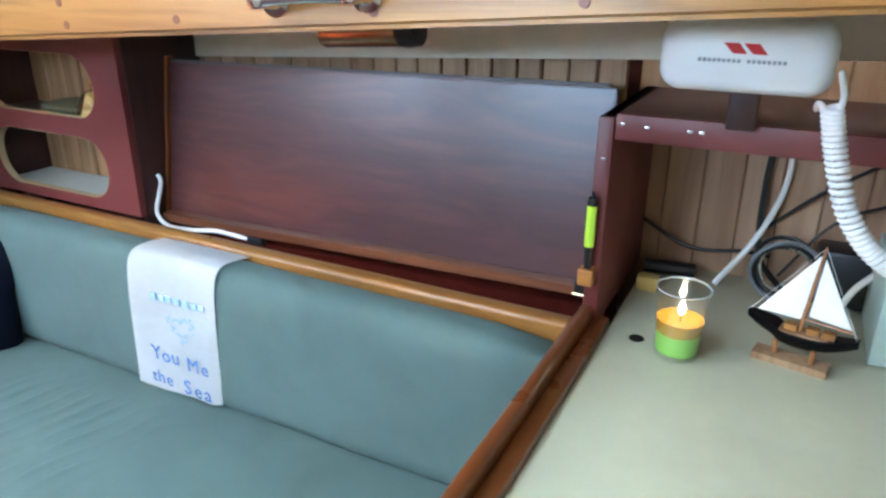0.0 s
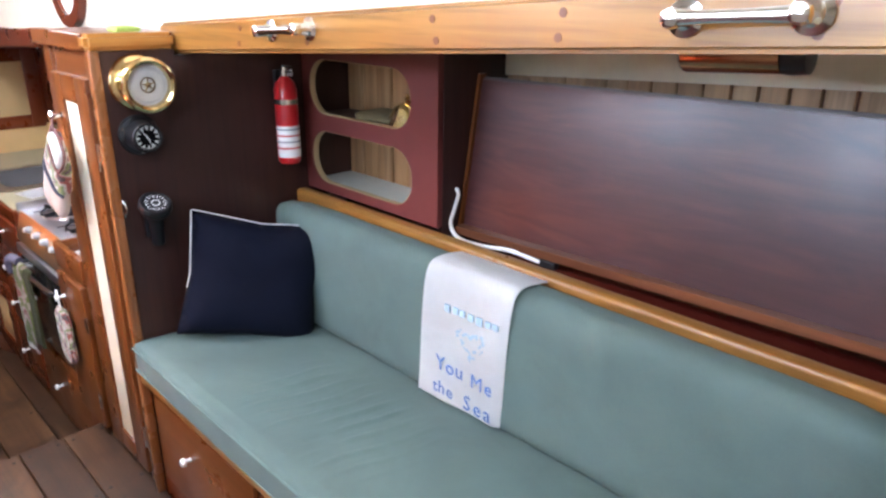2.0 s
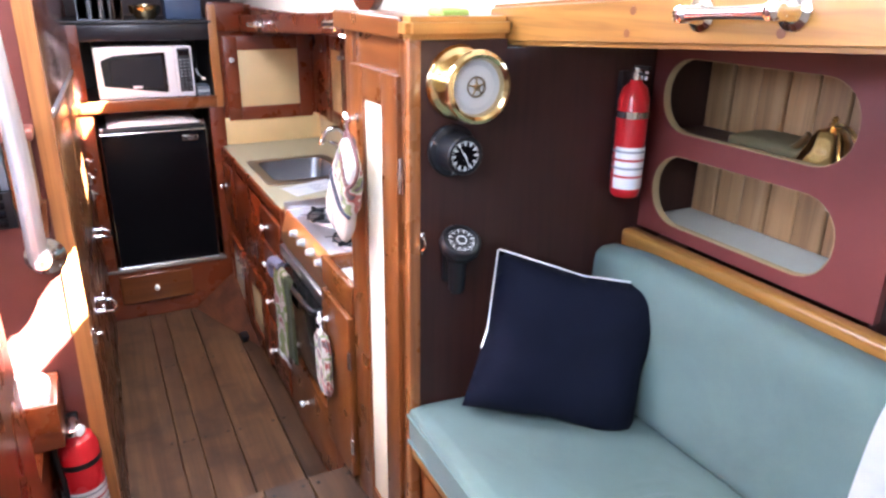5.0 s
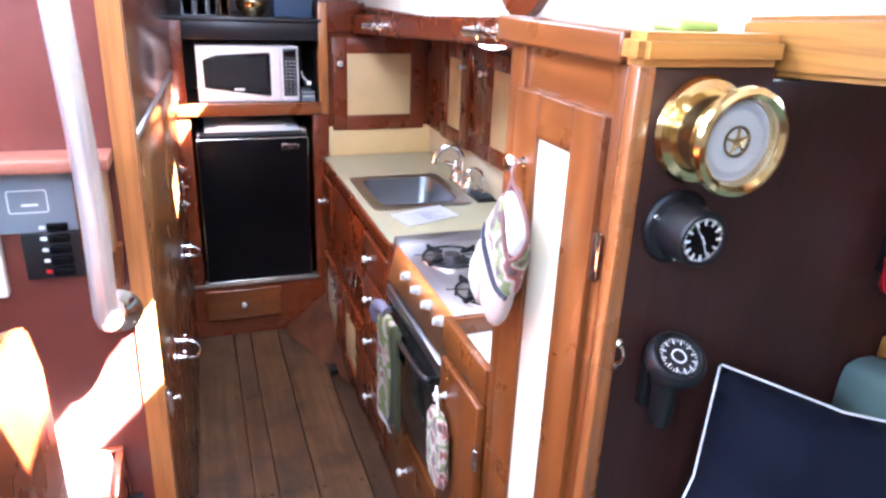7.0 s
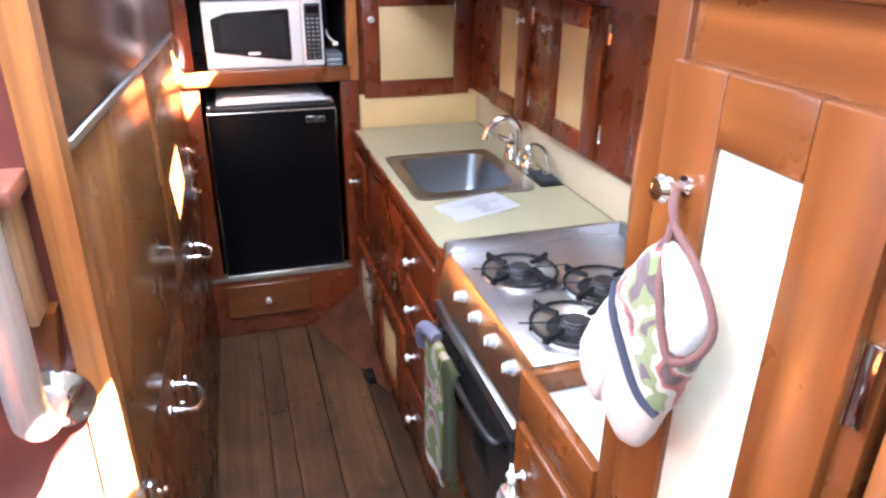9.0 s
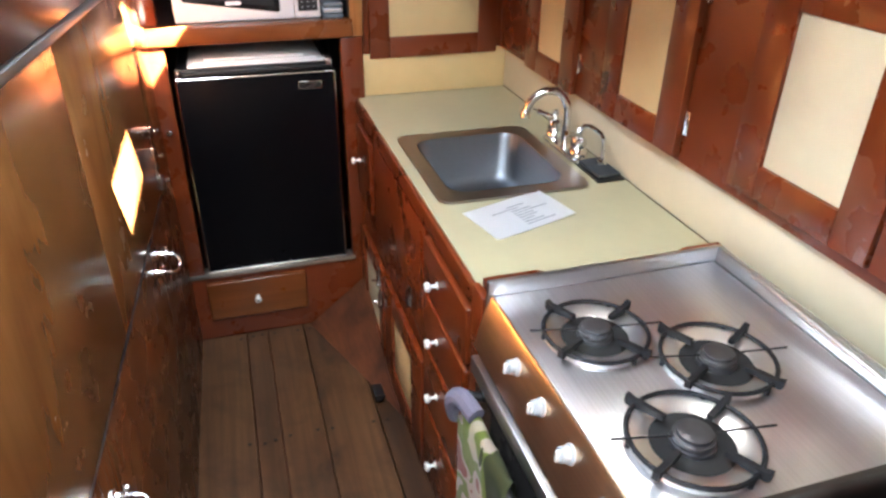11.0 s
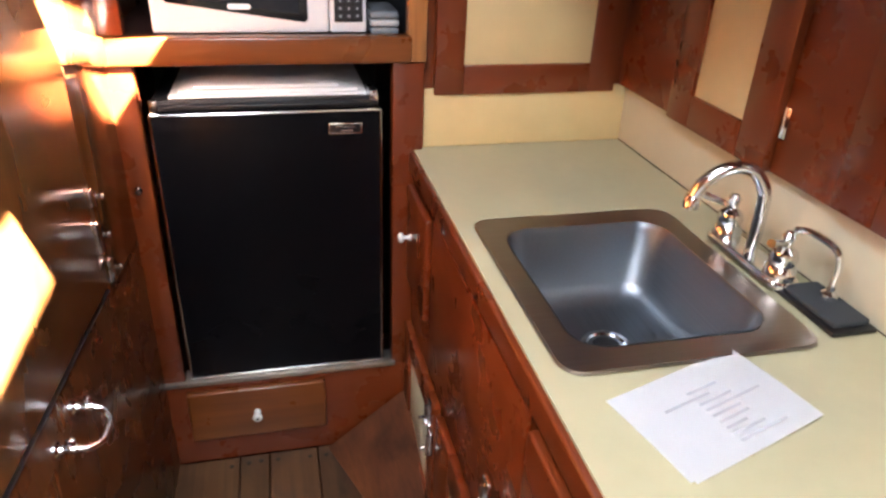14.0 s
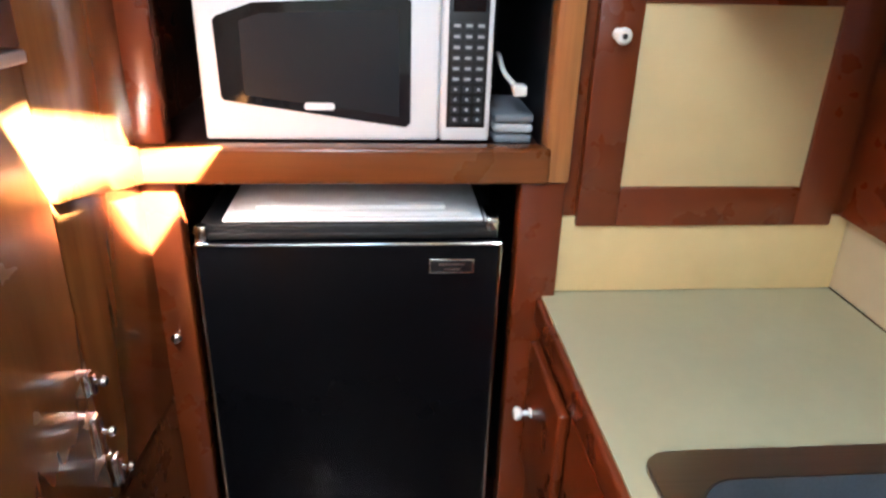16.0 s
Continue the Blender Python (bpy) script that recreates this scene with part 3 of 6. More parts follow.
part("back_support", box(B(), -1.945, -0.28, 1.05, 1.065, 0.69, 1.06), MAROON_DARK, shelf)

# cubby locker with two round-ended openings
cub = thing("cubby_locker", (-1.66, 1.2, 1.07), "maroon painted locker front with two oval openings", "locker")
cf = B()
slab(cf, rect(-1.948, -1.385, 1.108, 1.56), [oval(-1.915, -1.48, 1.335, 1.487, 0.072), oval(-1.915, -1.478, 1.135, 1.288, 0.072)], lambda u, v, d: (u, 1.085 + d, v), 0.018)
part("front", cf, MAROON, cub)
for z0, z1 in ((1.335, 1.487), (1.135, 1.288)):
    rim = B()
    slab(rim, oval(-1.915, -1.48, z0, z1, 0.072), [oval(-1.9135, -1.4815, z0 + 0.0015, z1 - 0.0015, 0.0705)], lambda u, v, d: (u, 1.0865 + d, v), 0.0175)
    part("opening_edge", rim, plain("bare_ply_edge", (0.42, 0.31, 0.16), 0.6), cub, "pale bare plywood edge of the opening")
for k in range(8):
    part("back_plank", box(B(), -1.945 + 0.068 * k, -1.88 + 0.068 * k, 1.245 + 0.003 * (k % 2), 1.262, 1.125, 1.55, 0.003, 1), PINE_DARK, cub, "knotty pine plank")
# Side takes dark brown instead of maroon, since little light reaches it.
part("side", box(B(), -1.403, -1.384, 1.104, 1.335, 1.072, 1.56, 0.002), BROWN, cub)
part("floor", box(B(), -1.945, -1.404, 1.104, 1.244, 1.105, 1.128), plain("grey_shelf_paint", (0.5, 0.52, 0.46), 0.5), cub, "pale grey painted shelf")
part("middle_shelf", box(B(), -1.945, -1.404, 1.104, 1.244, 1.305, 1.325), BROWN, cub)

# fold-down back panel of dark veneer
pan = thing("fold_down_panel", (-0.82, 1.2, 1.1), "dark reddish veneer drop panel with a wood ledge below", "locker door")
pb = B()
slab(pb, [(-1.372, 1.104), (-0.285, 1.134), (-0.285, 1.481), (-1.372, 1.468)], [], lambda u, v, d: (u, 1.163 + (v - 1.1) * 0.16 + d, v), 0.016)
bmesh.ops.bevel(pb, geom=[e for e in pb.edges if e.calc_face_angle(0) > 1], offset=0.003, segments=2, affect="EDGES")
part("leaf", pb, VENEER, pan)
part("ledge", slab(B(), [(-1.372, 1.086), (-0.285, 1.117), (-0.285, 1.136), (-1.372, 1.106)], [], lambda u, v, d: (u, 1.138 + d, v), 0.028), wood("dark_teak", (0.14, 0.045, 0.02), (0.2, 0.07, 0.03), (0.27, 0.1, 0.045), "x"), pan, "rounded reddish ledge moulding")
part("hinge_strip", slab(B(), [(-1.36, 1.466), (-0.3, 1.484), (-0.3, 1.49), (-1.36, 1.472)], [], lambda u, v, d: (u, 1.221 + d, v), 0.005), plain("dull_hinge_metal", (0.12, 0.11, 0.11), 0.5, 0.5), pan, "thin metal hinge strip along the top")
part("end_stile", slab(B(), rect(-1.381, -1.373, 1.095, 1.478), [], lambda u, v, d: (u, 1.157 + (v - 1.1) * 0.16 + d, v), 0.022), RTEAK_Z, pan)

# beam along the cabin side with plugs and chrome rail ends
def beam_z(x):
    return 1.514 + (x + 1.95) * 0.0615


beam = thing("cabin_rail", (-0.7, 0.74, 1.56), "golden varnished teak beam along the cabin side", "beam")
bmm = B()
slab(bmm, [(-2.03, 0), (0.89, 0), (0.89, 0.074), (-2.03, 0.074)], [], lambda u, v, d: (u, 0.718 + d, beam_z(u) + v), 0.035)
bmesh.ops.bevel(bmm, geom=[e for e in bmm.edges if e.calc_face_angle(0) > 1], offset=0.008, segments=3, affect="EDGES")
part("beam", bmm, TEAK_X, beam)
for x in (-1.62, -1.36, -1.02, -0.77, -0.46, -0.2, 0.05):
    for dz in (0.02, 0.052):
        part("plug", lathe(B(), (x + random.uniform(-0.012, 0.012), 0.7185, beam_z(x) + dz), (0, -1, 0), [(0, 0.0065), (0.0012, 0.0062), (0.0014, 0)], 14), plain("dark_wood_plug", (0.17, 0.055, 0.018), 0.35), beam, "darker round wooden plug")
bx = B()
slab(bx, [(0.502, 1.527), (0.714, 1.527), (0.714, 1.566), (0.502, 1.566)], [], lambda u, v, d: (-1.985 + d, u, v), 0.052)
bmesh.ops.bevel(bx, geom=[e for e in bx.edges if e.calc_face_angle(0) > 1], offset=0.01, segments=4, affect="EDGES")
part("corner_block", bx, TEAK_Y, beam, "bright golden teak corner block")


def handrail(x, y, z, slope, length=0.135):
    """A chrome handrail: two flared feet and a bar that narrows between them."""
    t = thing("chrome_handrail", (x, y, z), "short polished chrome handrail on the wooden beam", "handle", "chrome handrails on the beams")
    for s in (-1, 1):
        c = (x + s * length / 2, y, z + s * slope * length / 2)
        part("foot", lathe(B(), c, (0, -1, 0), [(0, 0.022), (0.004, 0.022), (0.008, 0.014), (0.02, 0.0105), (0.032, 0.0115), (0.042, 0.0105), (0.046, 0.0)], 20), CHROME, t)
    a = Vector((x - length / 2 - 0.012, y - 0.033, z - slope * length / 2))
    b = Vector((x + length / 2 + 0.012, y - 0.033, z + slope * length / 2))
    part("bar", lathe(B(), a, b - a, [(0, 0.0), (0.002, 0.009), (0.02, 0.0095), (0.05, 0.0075), (0.1, 0.0075), (0.14, 0.0095), (0.157, 0.009), (0.159, 0.0)], 16), CHROME, t)
    return t


handrail(-0.535, 0.718, beam_z(-0.535) + 0.04, 0.064)
handrail(-1.42, 0.718, beam_z(-1.42) + 0.044, 0.064)

# small copper-coloured reading lamp under the deck
lamp = thing("reading_lamp", (-0.65, 1.0, 1.58), "copper-coloured cylindrical berth lamp under the deck", "lamp")
part("body", lathe(B(), (-0.74, 1.0, 1.572), (1, 0.0, 0.06), [(0, 0), (0.0, 0.022), (0.004, 0.024), (0.15, 0.024), (0.152, 0.0)], 20), COPPER, lamp)
part("end_cap", lathe(B(), (-0.588, 1.0, 1.581), (1, 0, 0.06), [(0, 0.0), (0, 0.0245), (0.01, 0.026), (0.034, 0.024), (0.036, 0)], 20), BLACK, lamp)
part("bracket", box(B(), -0.68, -0.62, 0.99, 1.01, 1.585, 1.682), BRASS, lamp)

# ---- saloon: chart table end ----
nav = thing("chart_table", (0.25, 0.95, SOLE), "chart table with pale green laminate top and mahogany fiddle", "table")
part("top", box(B(), -0.232, 0.89, 0.535, 1.46, 1.06, 1.09, 0.003), NAVTOP, nav, "pale green laminate top")
part("front", box(B(), -0.235, 0.89, 0.56, 0.585, SOLE - 0.02, 1.06), MAHOG_X, nav)
part("end_panel", box(B(), -0.262, -0.24, 0.56, 1.1, SOLE - 0.02, 1.09), MAHOG_Y, nav)
part("fiddle", box(B(), -0.28, -0.258, 0.52, 1.1, 1.07, 1.132, 0.009, 3), RTEAK_Y, nav, "rounded brown teak fiddle rail")
part("fiddle_inside", box(B(), -0.2575, -0.231, 0.525, 1.1, 1.06, 1.106, 0.004), RTEAK_Y, nav)
part("cable_hole", lathe(B(), (-0.178, 1.075, 1.0905), (0, 0, 1), [(0, 0.013), (0.001, 0.012), (0.0012, 0)], 18), BLACK, nav, "small dark cable hole")
rack = thing("chart_table_rack", (0.2, 1.2, 1.09), "maroon painted rack over the chart table", "shelf")
part("upright", box(B(), -0.278, -0.252, 1.08, 1.44, 1.09, 1.46, 0.003), MAROON, rack)
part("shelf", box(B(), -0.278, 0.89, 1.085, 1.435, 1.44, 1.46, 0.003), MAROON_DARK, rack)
part("front_edge", box(B(), -0.25, 0.89, 1.078, 1.092, 1.425, 1.467, 0.003), MAROON, rack)
for x, z in ((-0.243, 1.449), (-0.205, 1.447), (-0.142, 1.447), (-0.125, 1.447)):
    part("staple", box(B(), x, x + 0.008, 1.075, 1.08, z, z + 0.005, 0.001), CHROME, rack, "bright staple")
part("staple", box(B(), -0.268, -0.26, 1.077, 1.082, 1.39, 1.395, 0.001), CHROME, rack, "bright staple")

# white wall heater / lamp housing with red mark
dev = thing("radar_display", (-0.07, 0.99, 1.49), "white rounded instrument housing with a small red emblem", "instrument")
db = B()
rows = []
for inset, d in ((0.0, 0.09), (0.0, 0.03), (0.003, 0.018), (0.009, 0.008), (0.018, 0.002), (0.03, 0.0)):
    rows.append([db.verts.new((u, 0.985 + d, v)) for u, v in oval(-0.182 + inset, 0.034 - inset, 1.521 + inset * 0.6, 1.614 - inset * 0.6, 0.03 - inset * 0.4)])
for a, c in zip(rows, rows[1:]):
    for k in range(len(a)):
        db.faces.new((a[k], a[(k + 1) % len(a)], c[(k + 1) % len(a)], c[k]))
db.faces.new(rows[0])
db.faces.new(rows[-1])
part("housing", db, WHITE, dev, smooth=60)
for k in (0, 1):
    u = -0.1 + 0.024 * k
    part("emblem", slab(B(), [(u, 1.587), (u + 0.019, 1.587), (u + 0.03, 1.574), (u + 0.013, 1.574)], [], lambda a, b, d: (a, 0.9835 + d, b), 0.002), RED, dev, "red slanted emblem bar")
for k in range(18):
    u = -0.129 + 0.006 * k
    if k != 9:
        part("lettering", box(B(), u, u + 0.0042, 0.984, 0.9865, 1.5625, 1.567), INK, dev, "small grey letter bar")
part("mount", box(B(), -0.09, -0.05, 1.06, 1.085, 1.46, 1.56, 0.004), BROWN, dev)
coil = thing("coiled_cable", (0.1, 0.95, 1.35), "white coiled handset cable", "cable")
path = smooth_line([(0.036, 0.96, 1.52), (0.044, 0.96, 1.486), (0.056, 0.96, 1.445), (0.074, 0.96, 1.397), (0.099, 0.96, 1.359), (0.128, 0.96, 1.334), (0.17, 0.965, 1.315), (0.26, 0.98, 1.305)], 54)
pts, up = [], Vector((0, 1, 0))
for i, p in enumerate(path[:-1]):
    d = (path[i + 1] - p).normalized()
    s = d.cross(up).normalized()
    n = s.cross(d)
    a = i * 2 * math.pi / 10
    pts.append(p + 0.0108 * (math.cos(a) * s + math.sin(a) * n))
part("coil", tube(B(), pts, 0.0036, 6, 1), WHITE, coil, smooth=60)
part("tail", tube(B(), [(0.02, 1.0, 1.51), (0.022, 0.965, 1.522), (0.038, 0.955, 1.508), (0.046, 0.96, 1.53), (0.04, 1.0, 1.556)], 0.004, 8), WHITE, coil)

# candle in a glass
can = thing("candle", (-0.11, 1.05, 1.09), "burning lime green candle in a clear glass", "candle")
gl = B()
lathe(gl, (-0.11, 1.05, 1.0905), (0, 0, 1), [(0, 0), (0, 0.032), (0.004, 0.036), (0.12, 0.042), (0.121, 0.0405)], 32)
g = part("glass", gl, GLASS, can, "clear glass tumbler")
g.visible_shadow = False
part("rim", tube(B(), [(-0.11 + 0.0412 * math.cos(2 * math.pi * k / 36), 1.05 + 0.0412 * math.sin(2 * math.pi * k / 36), 1.2105) for k in range(37)], 0.0011, 8, 1), plain("glass_edge", (0.6, 0.66, 0.64), 0.08, 0, 0.05, 20, 0.0), g, "pale rounded glass rim", smooth=80)
part("wax", lathe(B(), (-0.11, 1.05, 1.1015), (0, 0, 1), [(0, 0), (0, 0.0325), (0.034, 0.035), (0.034, 0)], 28), WAX, can, "lime green wax")
part("melted_wax", lathe(B(), (-0.11, 1.05, 1.1358), (0, 0, 1), [(0, 0), (0, 0.0351), (0.022, 0.0368), (0.015, 0.03), (0.012, 0.015), (0.012, 0)], 28), plain("amber_melted_wax", (0.42, 0.24, 0.03), 0.15, 0, 0.1, 20, 0.0, 0.5), can, "amber pool of melted wax")
part("wick", rod(B(), (-0.11, 1.05, 1.15), (-0.109, 1.05, 1.166), 0.001), BLACK, can)
fm, nt, p = nodes_of("candle_flame")
p.inputs["Emission Color"].default_value, p.inputs["Emission Strength"].default_value = (1.0, 0.75, 0.4, 1), 0.8
part("flame", lathe(B(), (-0.109, 1.05, 1.163), (0, 0, 1), [(0, 0), (0.004, 0.004), (0.009, 0.0055), (0.018, 0.003), (0.026, 0)], 14), fm, can, "small candle flame")

# model sailing boat
shipm = thing("model_sailboat", (0.075, 1.11, 1.09), "small model sailboat with white sails on a wooden stand", "model boat")
R = Vector((0.105, -0.022, 0)).normalized()
S = Vector((0, 0, 1)).cross(R)
O = Vector((0.062, 1.105, 1.09))


def sp(a, s, z):
    return O + R * a + S * s + Vector((0, 0, z))


part("stand", slab(B(), rect(-0.06, 0.05, -0.018, 0.018), [], lambda u, v, d: sp(u, v, d), 0.012), PINE, shipm, "flat wooden stand")
for a in (-0.03, 0.025):
    part("stand_post", rod(B(), sp(a, 0, 0.01), sp(a, 0, 0.035), 0.004), TEAK_Z, shipm)
hb = B()
rings = []
for i in range(13):
    t = i / 12
    a = -0.078 + 0.16 * t
    w = 0.021 * math.sin(math.pi * min(1, 0.08 + t * 0.86)) ** 0.7
    dep = 0.026 * math.sin(math.pi * (0.1 + 0.8 * t)) ** 0.5
    top = 0.058 + 0.014 * (2 * t - 1) ** 2 + (0.006 if t < 0.3 else 0)
    rings.append([hb.verts.new(sp(a, w * math.cos(math.pi * k / 6), top - dep * math.sin(math.pi * k / 6))) for k in range(7)])
for r0, r1 in zip(rings, rings[1:]):
    for k in range(6):
        hb.faces.new((r0[k], r0[k + 1], r1[k + 1], r1[k]))
    hb.faces.new((r0[0], r1[0], r1[6], r0[6]))
hb.faces.new(rings[0])
hb.faces.new(rings[-1])
part("hull", hb, BLACKGLOSS, shipm, "black hull")
part("deck", slab(B(), [(-0.06, -0.008), (-0.02, -0.016), (0.03, -0.016), (0.068, -0.008), (0.068, 0.008), (0.03, 0.016), (-0.02, 0.016), (-0.06, 0.008)], [], lambda u, v, d: sp(u, v, 0.0585 + d), 0.003), PINE, shipm, "wooden deck")
for a in (-0.012, 0.02, 0.042):
    part("deckhouse", slab(B(), rect(a - 0.01, a + 0.008, -0.008, 0.008), [], lambda u, v, d: sp(u, v, 0.061 + d), 0.01), TEAK_X, shipm, "tiny wooden deckhouse")
part("mast", rod(B(), sp(0, 0, 0.06), sp(0.012, 0, 0.205), 0.0028, 0.0018, 10), TEAK_Z, shipm)
part("boom", rod(B(), sp(0.004, 0, 0.083), sp(0.07, 0, 0.08), 0.0016, None, 8), TEAK_Z, shipm)
for nm, tri in (("mainsail", [(0.008, 0.088), (0.068, 0.084), (0.014, 0.185)]), ("jib", [(-0.002, 0.08), (-0.066, 0.08), (0.008, 0.19)])):
    sb = B()
    slab(sb, tri, [], lambda u, v, d: sp(u, 0.006 * math.sin((v - 0.08) * 26) + d, v), 0.0012)
    part(nm, sb, WHITECLOTH, shipm, "white cloth sail")
part("stay", tube(B(), [sp(-0.078, 0, 0.075), sp(0.012, 0, 0.203), sp(0.078, 0, 0.07)], 0.0006, 5, 1), WHITECLOTH, shipm)

# cables, coils and boxes at the back of the chart table
for nm, pt, r, mt, lab in (
        ("cable", [(-0.255, 1.42, 1.19), (-0.15, 1.4, 1.15), (-0.05, 1.41, 1.155), (0.0, 1.42, 1.15)], 0.004, BLACK, "thin black cable against the staves"),
        ("cable", [(-0.02, 1.42, 1.44), (-0.03, 1.42, 1.3), (-0.02, 1.4, 1.16), (0.03, 1.38, 1.1)], 0.006, BLACK, "black cable hanging from the rack"),
        ("cable", [(0.0, 1.43, 1.44), (0.005, 1.42, 1.3), (-0.03, 1.4, 1.19), (-0.09, 1.36, 1.096)], 0.006, IVORY, "pale grey cable hanging from the rack"),
        ("cable", [(-0.02, 1.43, 1.2), (0.08, 1.42, 1.3), (0.2, 1.42, 1.38), (0.3, 1.42, 1.4)], 0.0035, BLACK, "thin black cable against the staves"),
        ("cable", [(0.02, 1.4, 1.12), (0.1, 1.41, 1.24), (0.22, 1.42, 1.3)], 0.003, BLACK, "thin black cable against the staves"),
        ("cable", [(0.12, 1.3, 1.1), (0.15, 1.32, 1.16), (0.21, 1.36, 1.19), (0.3, 1.36, 1.18)], 0.006, IVORY, "white cable behind the model boat")):
    whole(nm, tube(B(), pt, r, 8), mt, lab, "cable", "cables over the chart table")
ring = thing("cable_coil", (0.03, 1.36, 1.1), "coiled grey and black cable standing on the table", "cable")
for k, (r, mt) in enumerate(((0.06, GREY), (0.052, BLACK), (0.045, CHROME), (0.057, BLACK))):
    c = Vector((0.03, 1.33 + 0.012 * k, 1.155))
    part("turn", tube(B(), [c + Vector((r * math.cos(a), 0.01 * math.sin(2 * a + k), r * math.sin(a))) for a in [2 * math.pi * j / 14 for j in range(15)]], 0.004, 8, 3), mt, ring)
whole("radio", box(B(), 0.08, 0.34, 1.36, 1.435, 1.091, 1.2, 0.008), BLACK, "black radio box at the back of the chart table", "radio")
whole("torch", rod(B(), (-0.23, 1.37, 1.106), (-0.13, 1.385, 1.106), 0.014), BLACK, "short black torch lying at the back", "torch")
whole("wood_block", box(B(), -0.225, -0.185, 1.27, 1.3, 1.0905, 1.12, 0.004), plain("yellow_foam", (0.6, 0.42, 0.12), 0.7), "small yellow block on the chart table", "block")
bookm = thing("chart_book", (0.21, 1.25, 1.09), "upright pale green and white boxed manual", "book")
part("cover", box(B(), 0.168, 0.19, 1.16, 1.36, 1.0905, 1.25, 0.002), plain("mint_card", (0.55, 0.66, 0.58), 0.5), bookm)
part("pages", box(B(), 0.191, 0.26, 1.165, 1.355, 1.0905, 1.245, 0.001), PAPER, bookm)
hl = thing("highlighter", (-0.291, 1.1, 1.2), "lime and black marker pen clipped to the rack post", "pen")
part("barrel", lathe(B(), (-0.272, 1.068, 1.245), (0, 0, 1), [(0, 0), (0, 0.0085), (0.07, 0.0085), (0.072, 0.0)], 16), LIME, hl, "lime green barrel")
part("grip", lathe(B(), (-0.272, 1.068, 1.205), (0, 0, 1), [(0, 0.006), (0.04, 0.0075), (0.0405, 0)], 16), BLACK, hl)
part("cap", lathe(B(), (-0.272, 1.068, 1.317), (0, 0, 1), [(0, 0.0085), (0.012, 0.0075), (0.013, 0.003), (0.022, 0.003), (0.023, 0)], 16), BLACK, hl)
part("holder", box(B(), -0.285, -0.259, 1.056, 1.081, 1.175, 1.205, 0.003), TEAK_X, hl, "small wooden holder")
catch = thing("catch", (-0.285, 1.1, 1.14), "small brass catch at the panel's end", "latch")
part("body", box(B(), -0.3, -0.28, 1.095, 1.115, 1.134, 1.166, 0.003), BLACK, catch)
part("pin", rod(B(), (-0.3, 1.09, 1.142), (-0.275, 1.09, 1.142), 0.003), BRASS, catch)

# white lead coming out of the cubby side
lead = thing("charging_lead", (-1.2, 1.12, 1.09), "white charging lead with a dark plug on the shelf", "cable")
part("lead", tube(B(), [(-1.383, 1.15, 1.2), (-1.37, 1.145, 1.185), (-1.378, 1.14, 1.15), (-1.376, 1.125, 1.11), (-1.34, 1.12, 1.084), (-1.27, 1.125, 1.082), (-1.19, 1.135, 1.09), (-1.13, 1.145, 1.083), (-1.1, 1.15, 1.079)], 0.0055, 8), IVORY, lead)
part("plug", box(B(), -1.105, -1.06, 1.14, 1.16, 1.0725, 1.09, 0.004), BLACK, lead)

# tea towel over the back cushion, with its printed words
def towel_sheet(x0, x1, prof, lean, thick=0.003, n=20, skew=0.0):
    """A hanging cloth: profile rows (y, z) from front hem over the top to the back."""
    bm = B()
    line = smooth_line([(0, y, z) for y, z in prof], 6)
    grid = []
    for i, p in enumerate(line):
        f = i / (len(line) - 1)
        row = []
        for k in range(n + 1):
            s = k / n
            x = x0 + (x1 - x0) * s + lean * (1 - f) * (s - 0.5) + skew * (1 - f)
            y = p.y - 0.003 * math.sin(s * 7 + f * 2) * (1 - f) + (0.012 * (s > 0.93) * (1 - f) * (s - 0.93) * 14)
            row.append(bm.verts.new((x, y, p.z + 0.004 * s * (1 - f) + 0.002 * noise.noise(Vector((x * 20, f * 8, 0))))))
        grid.append(row)
    for a, b in zip(grid, grid[1:]):
        for k in range(n):
            bm.faces.new((a[k], a[k + 1], b[k + 1], b[k]))
    bmesh.ops.solidify(bm, geom=bm.faces[:], thickness=thick)
    return bm


tt = thing("tea_towel", (-1.13, 0.94, 1.08), "white cotton tea towel with blue printed words over the cushion", "towel")
part("cloth", towel_sheet(-1.245, -0.993, [(0.925, 0.765), (0.925, 0.83), (0.926, 0.95), (0.929, 1.04), (0.938, 1.088), (0.965, 1.104), (1.03, 1.099)], 0.0, skew=-0.035), WHITECLOTH, tt, smooth=70)
face = lambda x, z: Matrix.Translation((x, 0.9195, z)) @ pose(0, 0, 0, 90, 0, 0)
for word, size, x, z in (("You", 0.052, -1.215, 0.848), ("Me", 0.048, -1.108, 0.845), ("the", 0.046, -1.225, 0.787), ("Sea", 0.052, -1.13, 0.78)):
    for letter in word:
        wide = size * {"Y": 0.6, "M": 0.86, "S": 0.62, "t": 0.36}.get(letter, 0.56)
        writing("printed_letter", letter, size, face(x + wide / 2, z + random.uniform(-0.002, 0.002)), BLUEINK, tt)
        x += wide
for x in (-1.18, -1.155, -1.135, -1.11, -1.085, -1.06, -1.04):
    part("printed_letter", box(B(), x - 0.009, x + 0.006, 0.9205, 0.9245, 1.003 + random.uniform(-0.003, 0.003), 1.018), CYANINK, tt, "faint pale blue printed letter bar")
hp = B()
